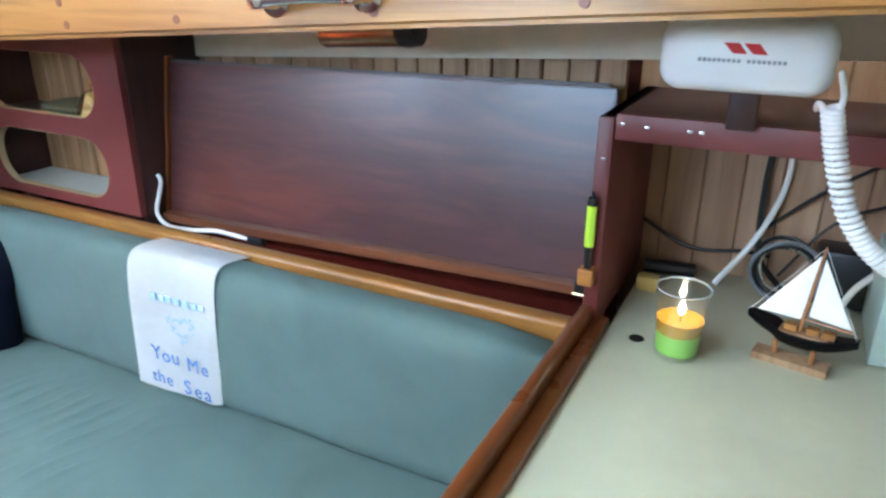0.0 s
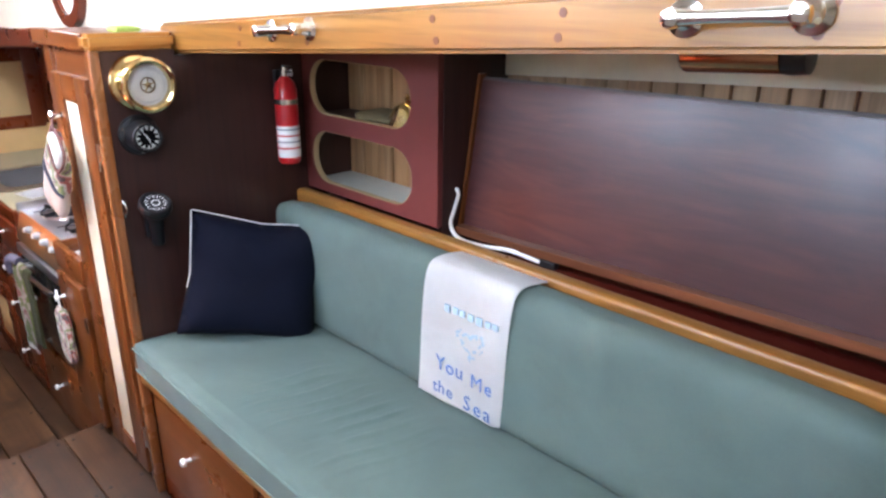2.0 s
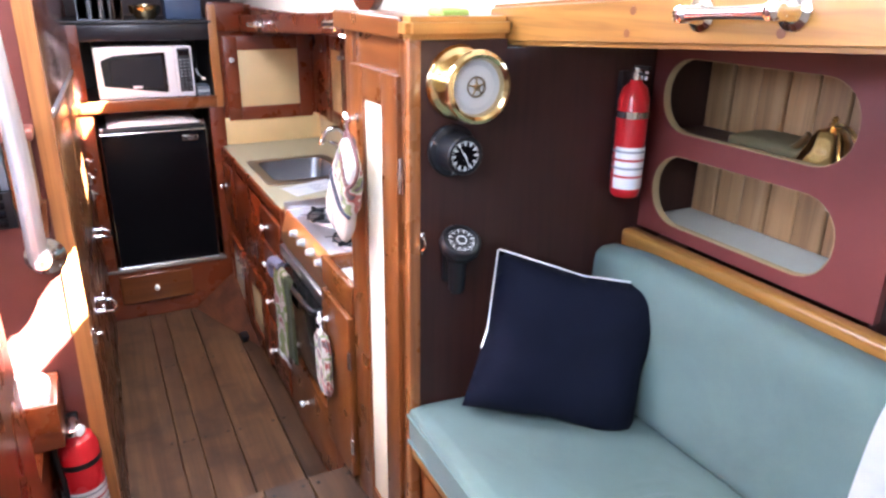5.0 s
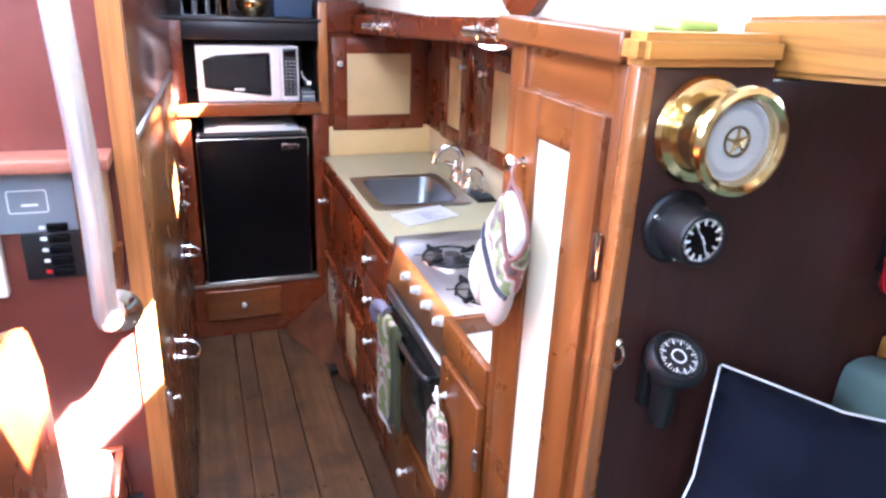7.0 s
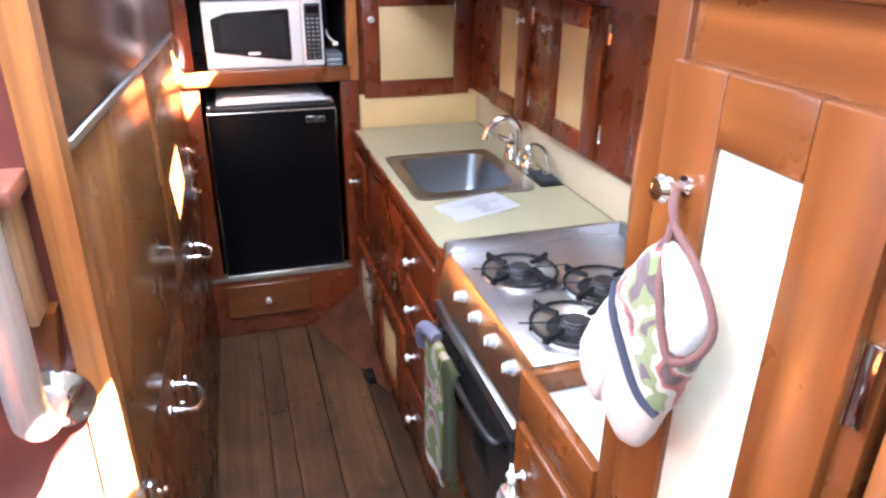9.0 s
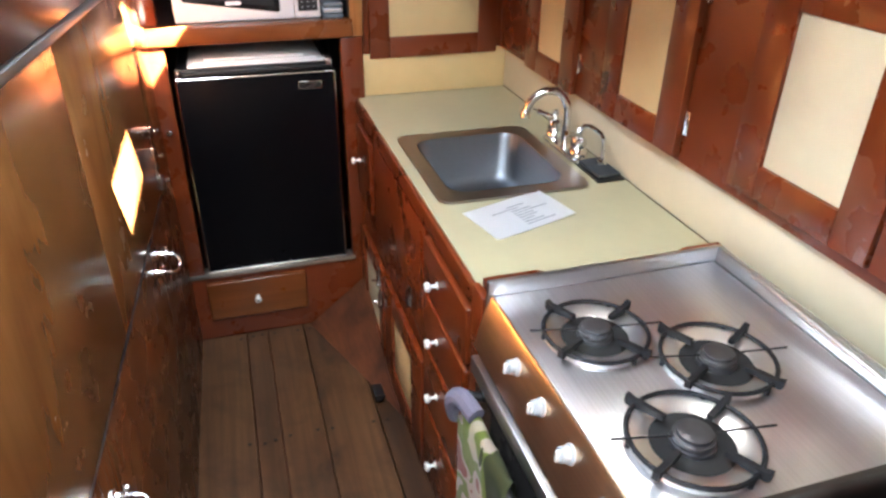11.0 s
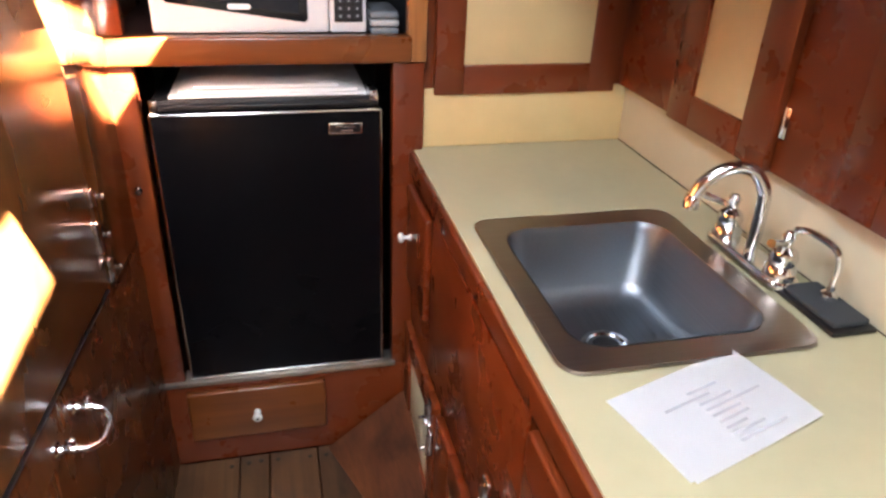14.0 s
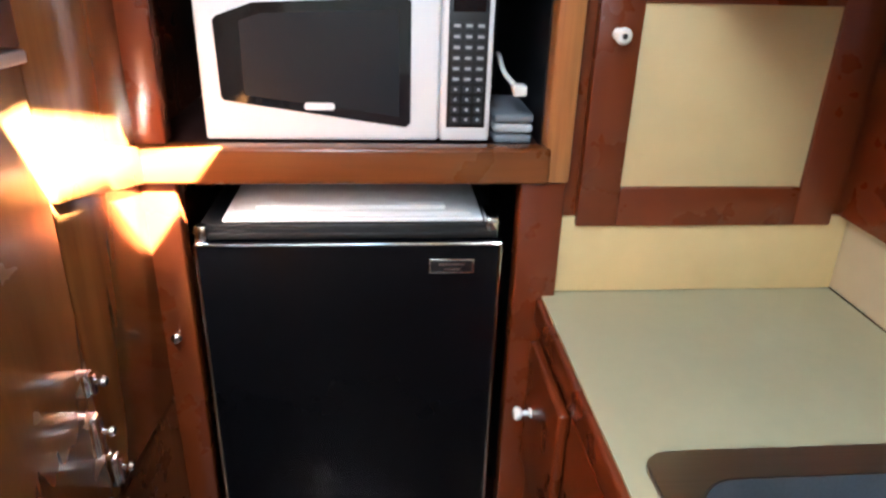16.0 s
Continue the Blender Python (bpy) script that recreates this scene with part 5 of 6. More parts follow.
bmesh.ops.bevel(fp, geom=[e for e in fp.edges if e.calc_face_angle(0) > 1.2], offset=0.006, segments=3, affect="EDGES")
part("base_plate", fp, CHROME, fau)
for x in (-3.81, -3.67):
    h = part("handle", lathe(B(), (x, 1.002, 0.872), (0, 0, 1), [(0, 0.024), (0.012, 0.024), (0.02, 0.019), (0.03, 0.022), (0.042, 0.019), (0.05, 0.008), (0.06, 0.008), (0.066, 0.011), (0.074, 0.006), (0.075, 0)], 22), CHROME, fau)
    part("lever", rod(B(), (x, 1.002, 0.925), (x + 0.02 * (1 if x > -3.74 else -1), 0.955, 0.94), 0.005, 0.007, 12), CHROME, h)
part("spout", tube(B(), [(-3.74, 1.0, 0.87), (-3.74, 1.0, 0.94), (-3.742, 0.997, 0.98), (-3.75, 0.975, 1.012), (-3.758, 0.94, 1.016), (-3.768, 0.908, 0.992), (-3.774, 0.896, 0.962)], 0.0105, 14, 10), CHROME, fau)
part("aerator", lathe(B(), (-3.774, 0.896, 0.966), (0, -0.1, -1), [(0, 0.011), (0.006, 0.0135), (0.02, 0.0135), (0.021, 0)], 18), CHROME, fau)
spr = thing("soap_pump", (-3.6, 1.03, 0.85), "chrome pump spout beside a dark sponge tray", "faucet")
part("stem", tube(B(), [(-3.6, 1.035, 0.865), (-3.6, 1.035, 0.92), (-3.61, 1.03, 0.945), (-3.65, 1.02, 0.952), (-3.675, 1.015, 0.945)], 0.0055, 10), CHROME, spr)
part("collar", lathe(B(), (-3.6, 1.035, 0.869), (0, 0, 1), [(0, 0.013), (0.008, 0.012), (0.012, 0.007), (0.013, 0)], 16), CHROME, spr)
tray = thing("sponge_tray", (-3.58, 1.03, 0.85), "dark grey sponge on a black tray by the faucet", "sponge")
part("tray", box(B(), -3.66, -3.53, 0.99, 1.065, 0.8505, 0.858, 0.003), BLACK, tray)
part("sponge", box(B(), -3.65, -3.54, 0.997, 1.058, 0.8575, 0.868, 0.004), plain("charcoal_sponge", (0.03, 0.035, 0.04), 0.8), tray)

# folded printed sheets on the counter
pp = thing("printed_sheets", (-3.42, 0.74, 0.851), "two folded white sheets with grey printed lines", "paper")
A, U, V = Vector((-3.33, 0.654, 0)), Vector((-0.135, -0.032, 0)), Vector((-0.065, 0.203, 0))
for k in range(2):
    sheet = B()
    g = [[sheet.verts.new(A + U * (i / 8) + V * (j / 8) + Vector((0.004 * k, 0.005 * k, 0.8515 + 0.002 * k + 0.006 * (i / 8) * (1 - i / 8) + 0.003 * (j / 8) ** 3))) for j in range(9)] for i in range(9)]
    for i in range(8):
        for j in range(8):
            sheet.faces.new((g[i][j], g[i + 1][j], g[i + 1][j + 1], g[i][j + 1]))
    bmesh.ops.solidify(sheet, geom=sheet.faces[:], thickness=0.0006)
    part("sheet", sheet, PAPER, pp)
faint = plain("faint_print", (0.46, 0.47, 0.5), 0.8)
for k in range(9):
    i0 = 0.12 + 0.075 * k
    j0, j1 = (0.2, 0.55) if k == 7 else (0.42, 0.42 + random.uniform(0.15, 0.45))
    ln = B()
    ln.faces.new([ln.verts.new(A + U * i + V * j + Vector((0.004, 0.005, 0.8552 + 0.006 * i * (1 - i) + 0.003 * j ** 3))) for i, j in ((i0, j0), (i0 + 0.03, j0), (i0 + 0.03, j1), (i0, j1))])
    part("printed_line", ln, faint, pp, "grey printed line", smooth=0)

# ---- aft lockers: fridge niche, shelf, microwave ----
aft = thing("fridge_surround", (-4.35, 0.25, 0), "varnished mahogany surround of the fridge and microwave", "cabinet")
part("plinth", box(B(), -4.37, -4.352, -0.06, 0.6, 0.0, 0.255), MAHOG_Y, aft)
part("sill", box(B(), -4.4, -4.342, -0.06, 0.52, 0.255, 0.268, 0.003), plain("aluminium_edge", (0.62, 0.58, 0.5), 0.35, 0.9), aft, "pale metal sill edge")
d = part("drawer", box(B(), -4.351, -4.33, -0.006, 0.335, 0.088, 0.238, 0.006, 3), RTEAK_Y, aft, "teak drawer front")
knob(d, (-4.33, 0.16, 0.165), (1, 0, 0))
part("post", box(B(), -4.39, -4.35, -0.075, -0.004, 0.268, 1.045, 0.004), MAHOG_Z, aft)
part("post", box(B(), -4.39, -4.35, 0.512, 0.582, 0.255, 1.045, 0.004), MAHOG_Z, aft)
part("post", box(B(), -4.39, -4.348, 0.545, 0.585, 1.046, 1.52, 0.004), TEAK_Z, aft)
part("post", box(B(), -4.39, -4.352, -0.075, -0.01, 1.103, 1.44, 0.004), MAHOG_Z, aft)
part("shelf_edge", box(B(), -4.375, -4.34, -0.07, 0.552, 1.046, 1.102, 0.006, 3), RTEAK_Y, aft, "rounded teak shelf edge")
part("shelf_board", box(B(), -4.88, -4.375, -0.1, 0.6, 1.06, 1.092), BROWN, aft)
# Niche side and back are coloured black for the darkness inside it.
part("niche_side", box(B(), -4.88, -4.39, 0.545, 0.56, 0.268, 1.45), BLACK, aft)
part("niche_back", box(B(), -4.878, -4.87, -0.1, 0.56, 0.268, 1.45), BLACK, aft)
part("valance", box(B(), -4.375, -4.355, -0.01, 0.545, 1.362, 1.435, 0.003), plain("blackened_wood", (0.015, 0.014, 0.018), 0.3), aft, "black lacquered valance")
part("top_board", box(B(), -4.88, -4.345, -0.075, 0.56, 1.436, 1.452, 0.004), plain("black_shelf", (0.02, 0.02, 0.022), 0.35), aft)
part("side_wall", box(B(), -4.39, -4.372, 0.586, 1.09, 0.0, 1.52), MAHOG_Y, aft)

fr = thing("refrigerator", (-4.6, 0.255, 0.268), "small black refrigerator with a pale metal trim", "refrigerator")
part("body", box(B(), -4.85, -4.375, 0.014, 0.485, 0.269, 0.97, 0.006), BLACK, fr)
dr = part("door", box(B(), -4.376, -4.352, 0.008, 0.49, 0.272, 0.948, 0.008, 3), BLACKGLOSS, fr, "glossy black door")
for a, b in (((-4.3515, 0.012, 0.276), (-4.3515, 0.012, 0.945)), ((-4.3515, 0.486, 0.276), (-4.3515, 0.486, 0.945)), ((-4.3515, 0.012, 0.945), (-4.3515, 0.486, 0.945)), ((-4.3515, 0.012, 0.276), (-4.3515, 0.486, 0.276))):
    part("trim", rod(B(), a, b, 0.0032, None, 8), CHROME, dr, "thin bright trim")
part("badge", box(B(), -4.353, -4.3505, 0.372, 0.445, 0.893, 0.918, 0.001), CHROME, dr, "small bright maker's badge")
part("badge_field", box(B(), -4.3506, -4.3495, 0.375, 0.442, 0.896, 0.915, 0.0005), BLACK, dr)
part("badge_line", box(B(), -4.3496, -4.349, 0.388, 0.43, 0.907, 0.912), CHROME, dr)
part("badge_line", box(B(), -4.3496, -4.349, 0.396, 0.424, 0.899, 0.903), CHROME, dr)
part("top_lip", box(B(), -4.43, -4.358, 0.03, 0.482, 0.95, 0.962, 0.004), BLACK, fr)
part("top_edge", box(B(), -4.372, -4.354, 0.012, 0.03, 0.947, 0.975, 0.004), CHROME, fr, "bright metal corner of the top")
part("hinge", box(B(), -4.42, -4.36, 0.462, 0.482, 0.962, 0.985, 0.003), CHROME, fr, "small bright hinge")
prs = thing("papers_on_fridge", (-4.5, 0.25, 0.97), "flat stack of white papers on the refrigerator", "paper")
for k, (y0, y1, x1) in enumerate(((0.05, 0.46, -4.38), (0.07, 0.44, -4.385), (0.1, 0.4, -4.395))):
    part("sheet", box(B(), -4.7, x1, y0, y1, 0.9705 + 0.008 * k, 0.9775 + 0.008 * k, 0.002), PAPER, prs)

mw = thing("microwave", (-4.55, 0.25, 1.093), "white microwave oven with a dark tapered window", "microwave")
part("body", box(B(), -4.78, -4.405, 0.04, 0.462, 1.1, 1.335, 0.006), WHITE, mw)
for y in (0.08, 0.42):
    for x in (-4.74, -4.45):
        part("foot", rod(B(), (x, y, 1.0925), (x, y, 1.1), 0.012, None, 12), BLACK, mw)
md = part("door", box(B(), -4.406, -4.39, 0.038, 0.385, 1.1, 1.337, 0.006, 3), WHITE, mw, "white door")
part("window", slab(B(), [(0.066, 1.165), (0.07, 1.16), (0.335, 1.122), (0.342, 1.128), (0.342, 1.302), (0.335, 1.308), (0.12, 1.296), (0.07, 1.278), (0.064, 1.272)], [], lambda u, v, d: (-4.3912 + d, u, v), 0.003), DARKGLASS, md, "dark tapered glass window")
part("window_screen", slab(B(), [(0.1, 1.168), (0.325, 1.138), (0.325, 1.292), (0.13, 1.282), (0.1, 1.272)], [], lambda u, v, d: (-4.3883 + d, u, v), 0.0006), plain("grey_oven_screen", (0.016, 0.018, 0.022), 0.25, 0, 0.1, 10, 0.0), md, "grey perforated window screen")
part("emblem", slab(B(), oval(0.185, 0.23, 1.147, 1.158, 0.005, 4), [], lambda u, v, d: (-4.3876 + d, u, v), 0.0008), PAPER, md, "small pale maker's mark")
part("control_strip", box(B(), -4.406, -4.39, 0.387, 0.463, 1.1, 1.337, 0.005, 3), WHITE, mw)
plain_key = plain("dark_grey_key", (0.03, 0.033, 0.038), 0.5)
pale_mark = plain("pale_key_print", (0.45, 0.47, 0.5), 0.6)
cp = part("control_panel", box(B(), -4.391, -4.3885, 0.396, 0.455, 1.122, 1.325, 0.002), BLACK, mw, "black keypad panel")
for r in range(10):
    for c in range(3):
        ky = 0.402 + 0.0175 * c
        key = part("key", box(B(), -4.3887, -4.388, ky, ky + 0.013, 1.129 + 0.0152 * r, 1.139 + 0.0152 * r), plain_key, cp, smooth=0)
        half = 0.0045 if r > 3 else 0.0018
        part("key_mark", box(B(), -4.3881, -4.3876, ky + 0.0065 - half, ky + 0.0065 + half, 1.1322 + 0.0152 * r, 1.1362 + 0.0152 * r), pale_mark, key, smooth=0)
part("display", box(B(), -4.3887, -4.3879, 0.402, 0.449, 1.29, 1.315), DARKGLASS, cp)
cord = thing("power_cord", (-4.42, 0.5, 1.1), "white plug and cord beside the microwave", "cable")
part("cord", tube(B(), [(-4.6, 0.5, 1.2), (-4.5, 0.49, 1.215), (-4.43, 0.487, 1.2), (-4.4, 0.5, 1.185)], 0.004, 8), IVORY, cord)
part("plug", box(B(), -4.402, -4.375, 0.495, 0.515, 1.172, 1.188, 0.003), IVORY, cord)
stk = thing("folded_dishcloths", (-4.45, 0.5, 1.1), "folded grey dishcloths beside the microwave", "cloth")
for k in range(3):
    part("fold", pad(B(), -4.55, -4.4, 0.472, 0.535, 1.0935 + 0.016 * k, 1.1085 + 0.016 * k, 0.006, 0.002), GREY if k != 1 else plain("pale_grey_cloth", (0.4, 0.42, 0.42), 0.8), stk)

# things on the top shelf
for i, (y0, y1, h, col) in enumerate(((0.0, 0.05, 0.15, (0.5, 0.55, 0.62)), (0.055, 0.1, 0.17, (0.55, 0.57, 0.6)), (0.105, 0.14, 0.14, (0.35, 0.36, 0.38)), (0.15, 0.19, 0.16, (0.2, 0.12, 0.07)))):
    bk = thing("book", (-4.5, (y0 + y1) / 2, 1.452), "upright book on the dark top shelf", "book", "books on the top shelf")
    cm = plain("book_cover", col, 0.45)
    part("cover", box(B(), -4.6, -4.42, y0, y1, 1.4525, 1.4525 + h, 0.003), cm, bk)
    part("pages", box(B(), -4.603, -4.42, y0 + 0.004, y1 - 0.004, 1.456, 1.4525 + h - 0.006), PAPER, bk)
bowl = whole("brass_bowl", lathe(B(), (-4.45, 0.285, 1.4525), (0, 0, 1), [(0, 0), (0, 0.04), (0.005, 0.042), (0.03, 0.065), (0.06, 0.07), (0.062, 0.066), (0.03, 0.06), (0.008, 0.036), (0.007, 0)], 28), BRASS, "brown and brass bowl on the top shelf", "bowl")
tin = thing("blue_tin_box", (-4.45, 0.45, 1.452), "dark blue square box on the top shelf", "box")
part("box", box(B(), -4.55, -4.4, 0.37, 0.53, 1.4525, 1.59, 0.005), plain("slate_blue", (0.05, 0.08, 0.14), 0.35), tin)
part("lid", box(B(), -4.553, -4.397, 0.367, 0.533, 1.56, 1.6, 0.004), plain("slate_blue_lid", (0.06, 0.1, 0.17), 0.35), tin)

# ---- upper lockers ----
up1 = thing("upper_locker_aft", (-4.35, 0.82, 1.1), "mahogany wall locker with a cane door panel", "cabinet", "galley wall lockers")
d = frame_door(up1, across(-4.371), 0.605, 1.032, 0.972, 1.376, 0.065, (MAHOG_Y, MAHOG_Z), CANE)
knob(d, (-4.353, 0.635, 1.268), (1, 0, 0))
upw = thing("upper_locker_row", (-3.3, 1.1, 1.2), "mahogany locker front along the hull side", "cabinet", "galley wall lockers")
part("face", box(B(), -4.37, -2.36, 1.052, 1.07, 0.985, 1.5), MAHOG_X, upw)
for i, (x0, x1, kx, z0) in enumerate(((-4.118, -3.806, -3.838, 0.985), (-3.652, -3.325, -3.632, 0.995), (-3.152, -2.829, -2.868, 1.012), (-2.822, -2.5, -2.798, 1.012))):
    t = frame_door(upw, along(1.051), x0, x1, z0, 1.395, (0.077, 0.079, 0.073, 0.073)[i], (MAHOG_X, MAHOG_Z), CANE if i < 2 else CANE_PALE, rail=0.062)
    knob(t, (kx, 1.033, 1.31), (0, -1, 0))
    for z in (1.07, 1.33):
        hinge(t, (x1 + 0.004 if i < 2 or i == 1 else x0 - 0.004, 1.05, z))

# rail over the galley with chrome handrails, round lamp, porthole frame
def rail_z(x):
    return 1.413 + (x + 4.4) * 0.053


gr = thing("galley_rail", (-3.4, 0.7, 1.45), "red mahogany rail over the galley", "beam")
gb = B()
slab(gb, [(-4.4, 0), (-2.335, 0), (-2.335, 0.06), (-4.4, 0.078)], [], lambda u, v, d: (u, 0.69 + d, rail_z(u) - 0.02 + v), 0.035)
bmesh.ops.bevel(gb, geom=[e for e in gb.edges if e.calc_face_angle(0) > 1], offset=0.006, segments=3, affect="EDGES")
part("rail", gb, MAHOG_X, gr)
part("under_deck", box(B(), -4.37, -2.34, 0.72, 1.07, 1.5, 1.512), MAHOG_X, gr)
part("aft_rail", box(B(), -4.39, -4.35, 0.55, 0.72, 1.4, 1.53, 0.004), MAHOG_Y, gr)
handrail(-2.83, 0.69, rail_z(-2.83) + 0.01, 0.053, 0.12)
handrail(-3.9, 0.69, rail_z(-3.9) + 0.014, 0.053, 0.12)
for x, on in ((-2.95, True), (-3.92, False)):
    t = thing("dome_lamp", (x, 0.76, 1.47), "small round dome lamp under the galley rail", "lamp")
    part("base", lathe(B(), (x, 0.76, 1.499), (0, 0, -1), [(0, 0), (0, 0.06), (0.008, 0.06), (0.012, 0.05), (0.012, 0)], 28), BRASS if not on else WHITE, t)
    if on:
        lm, nt, p = nodes_of("lit_diffuser")
        p.inputs["Base Color"].default_value = (0.9, 0.88, 0.82, 1)
        p.inputs["Emission Color"].default_value, p.inputs["Emission Strength"].default_value = (1.0, 0.95, 0.85, 1), 0.4
    part("diffuser", lathe(B(), (x, 0.76, 1.487), (0, 0, -1), [(0, 0.05), (0.014, 0.045), (0.026, 0.03), (0.032, 0.0)], 26), lm if on else GLASS, t, "lit white diffuser" if on else "clear diffuser")
port = thing("window_1", (-2.755, 0.74, 1.545), "round porthole with a dark wooden rim", "window", "", "structure")
circle = lambda r: [(-2.755 + r * math.cos(2 * math.pi * k / 40), 1.678 + r * math.sin(2 * math.pi * k / 40)) for k in range(40)]
part("window_frame", slab(B(), circle(0.135), [circle(0.095)], lambda u, v, d: (u, 0.73 + d, v), 0.0245), MAHOG_X, port)
part("pane", slab(B(), circle(0.096), [], lambda u, v, d: (u, 0.742 + d, v), 0.005), MILKY, port, "milky pane")

# ---- stove ----
st = thing("gimballed_stove", (-2.85, 0.78, 0.35), "stainless steel three-burner galley stove with oven", "stove")
part("body", box(B(), -3.105, -2.595, 0.576, 1.0, 0.36, 0.868, 0.004), STEEL_X, st)
part("hob", box(B(), -3.1, -2.6, 0.56, 1.005, 0.868, 0.876, 0.002), brushed("hob_steel", (0.8, 0.8, 0.82), "x", 0.34), st, "bright brushed hob")
part("fence", box(B(), -3.112, -3.102, 0.548, 1.02, 0.8, 0.905, 0.003), STEEL_Y, st)
part("fence", box(B(), -3.112, -2.6, 1.008, 1.02, 0.8, 0.905, 0.003), STEEL_X, st)
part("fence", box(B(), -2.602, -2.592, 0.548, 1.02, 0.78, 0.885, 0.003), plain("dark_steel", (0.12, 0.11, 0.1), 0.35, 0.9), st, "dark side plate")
fc = B()
slab(fc, [(0.576, 0.772), (0.528, 0.772), (0.5525, 0.872), (0.556, 0.8765), (0.559, 0.8765), (0.559, 0.868), (0.576, 0.868)], [], lambda u, v, d: (-3.108 + d, u, v), 0.514)
# Orange tint in the steel imitates the wood that it reflects.
part("control_panel", fc, brushed("wood_tinted_steel", (0.86, 0.68, 0.48), "x", 0.3), st, "sloping control panel")
for x in (-2.955, -2.86, -2.765, -2.67):
    kn = part("control_knob", lathe(B(), (x, 0.5445, 0.838), (0, -1, 0.24), [(0, 0.015), (0.003, 0.015), (0.005, 0.012), (0.016, 0.0112), (0.018, 0.009), (0.019, 0)], 20), plain("pale_knob", (0.38, 0.4, 0.43), 0.3), st, "pale grey control knob")
    part("knob_cap", box(B(), x - 0.0028, x + 0.0028, 0.5215, 0.534, 0.831, 0.85, 0.002), IVORY, kn)
od = part("oven_door", box(B(), -3.095, -2.605, 0.528, 0.574, 0.38, 0.745, 0.006, 3), plain("oven_glass", (0.03, 0.028, 0.027), 0.12, 0.3), st, "dark oven door")
part("door_rim", box(B(), -3.1, -2.6, 0.52, 0.572, 0.722, 0.758, 0.004), STEEL_X, od, "bright top rim")
part("door_handle", tube(B(), [(-3.06, 0.53, 0.69), (-3.06, 0.499, 0.695), (-2.95, 0.492, 0.695), (-2.76, 0.492, 0.695), (-2.65, 0.499, 0.695), (-2.65, 0.53, 0.69)], 0.009, 12), BLACK, od, "dark bar handle")
part("bar", rod(B(), (-3.0, 1.0, 0.91), (-2.68, 0.985, 0.91), 0.006), STEEL_X, st, "fiddle bar along the back")
CAP = plain("burner_alloy", (0.12, 0.12, 0.13), 0.4, 0.9)
DISH = plain("burner_dish", (0.9, 0.9, 0.9), 0.34, 1.0, 0.08, 20, 0.0)
for bx, by, r in ((-2.948, 0.672, 0.082), (-2.838, 0.818, 0.084), (-2.705, 0.685, 0.086)):
    dish = [(0.0005, r * 0.64), (0.002, r * 0.67), (0.0045, r * 0.8), (0.0085, r * 0.93), (0.0085, r * 0.97), (0.0, r * 0.99)]
    bn = part("burner", lathe(B(), (bx, by, 0.8765), (0, 0, 1), dish, 40), DISH, st, "shiny dished burner ring")
    # Flat black disc stands in for the dark hole round the cap.
    part("burner_well", lathe(B(), (bx, by, 0.8764), (0, 0, 1), [(0, r * 0.69), (0.0014, r * 0.68), (0.0016, 0)], 30), plain("shaded_well_black", (0.006, 0.006, 0.006), 0.7), bn, "black disc for the shaded burner well")
    part("burner_cap", lathe(B(), (bx, by, 0.877), (0, 0, 1), [(0, r * 0.36), (0.006, r * 0.35), (0.007, r * 0.31), (0.011, r * 0.31), (0.012, r * 0.33), (0.016, r * 0.32), (0.017, r * 0.27), (0.022, r * 0.27), (0.023, r * 0.23), (0.023, r * 0.1), (0.0215, 0)], 32), CAP, bn, "ridged alloy burner cap")
    part("grate_ring", tube(B(), [(bx + r * math.cos(2 * math.pi * k / 36), by + r * math.sin(2 * math.pi * k / 36), 0.889) for k in range(37)], 0.0036, 8, 1), IRON, bn, "black iron grate ring", smooth=80)
    for k in range(4):
        a = math.pi / 2 * k + 0.5
        c, sn = math.cos(a), math.sin(a)
        arm = B()
        slab(arm, [(r * 0.5, 0.889), (r * 1.12, 0.884), (r * 1.17, 0.888), (r * 1.17, 0.901), (r * 1.04, 0.8975), (r * 0.5, 0.897)], [], lambda u, v, d: (bx + c * u - sn * (d - 0.0045), by + sn * u + c * (d - 0.0045), v), 0.009)
        part("grate_arm", arm, IRON, bn)
    for k in range(2):
        a = math.pi * k + 1.4
        part("grate_wire", rod(B(), (bx + r * 0.35 * math.cos(a), by + r * 0.35 * math.sin(a), 0.894), (bx + r * 1.3 * math.cos(a), by + r * 1.3 * math.sin(a), 0.897), 0.0016, None, 8), IRON, bn)
    for k in range(3):
        a = 2 * math.pi * k / 3 + 0.3
        part("grate_foot", rod(B(), (bx + r * math.cos(a), by + r * math.sin(a), 0.8765), (bx + r * math.cos(a), by + r * math.sin(a), 0.889), 0.004, None, 8), IRON, bn)
drw = thing("pan_drawer", (-2.85, 0.55, 0.1), "teak drawer front under the stove", "drawer")
part("front", box(B(), -3.1, -2.58, 0.535, 0.556, 0.08, 0.335, 0.006, 3), RTEAK_X, drw)
knob(drw, (-2.9, 0.535, 0.215), (0, -1, 0))
part("carcass", box(B(), -3.14, -2.56, 0.557, 1.05, 0.0, 0.345), MAHOG_X, drw)
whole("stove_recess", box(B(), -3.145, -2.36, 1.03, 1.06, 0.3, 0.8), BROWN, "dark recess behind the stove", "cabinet")

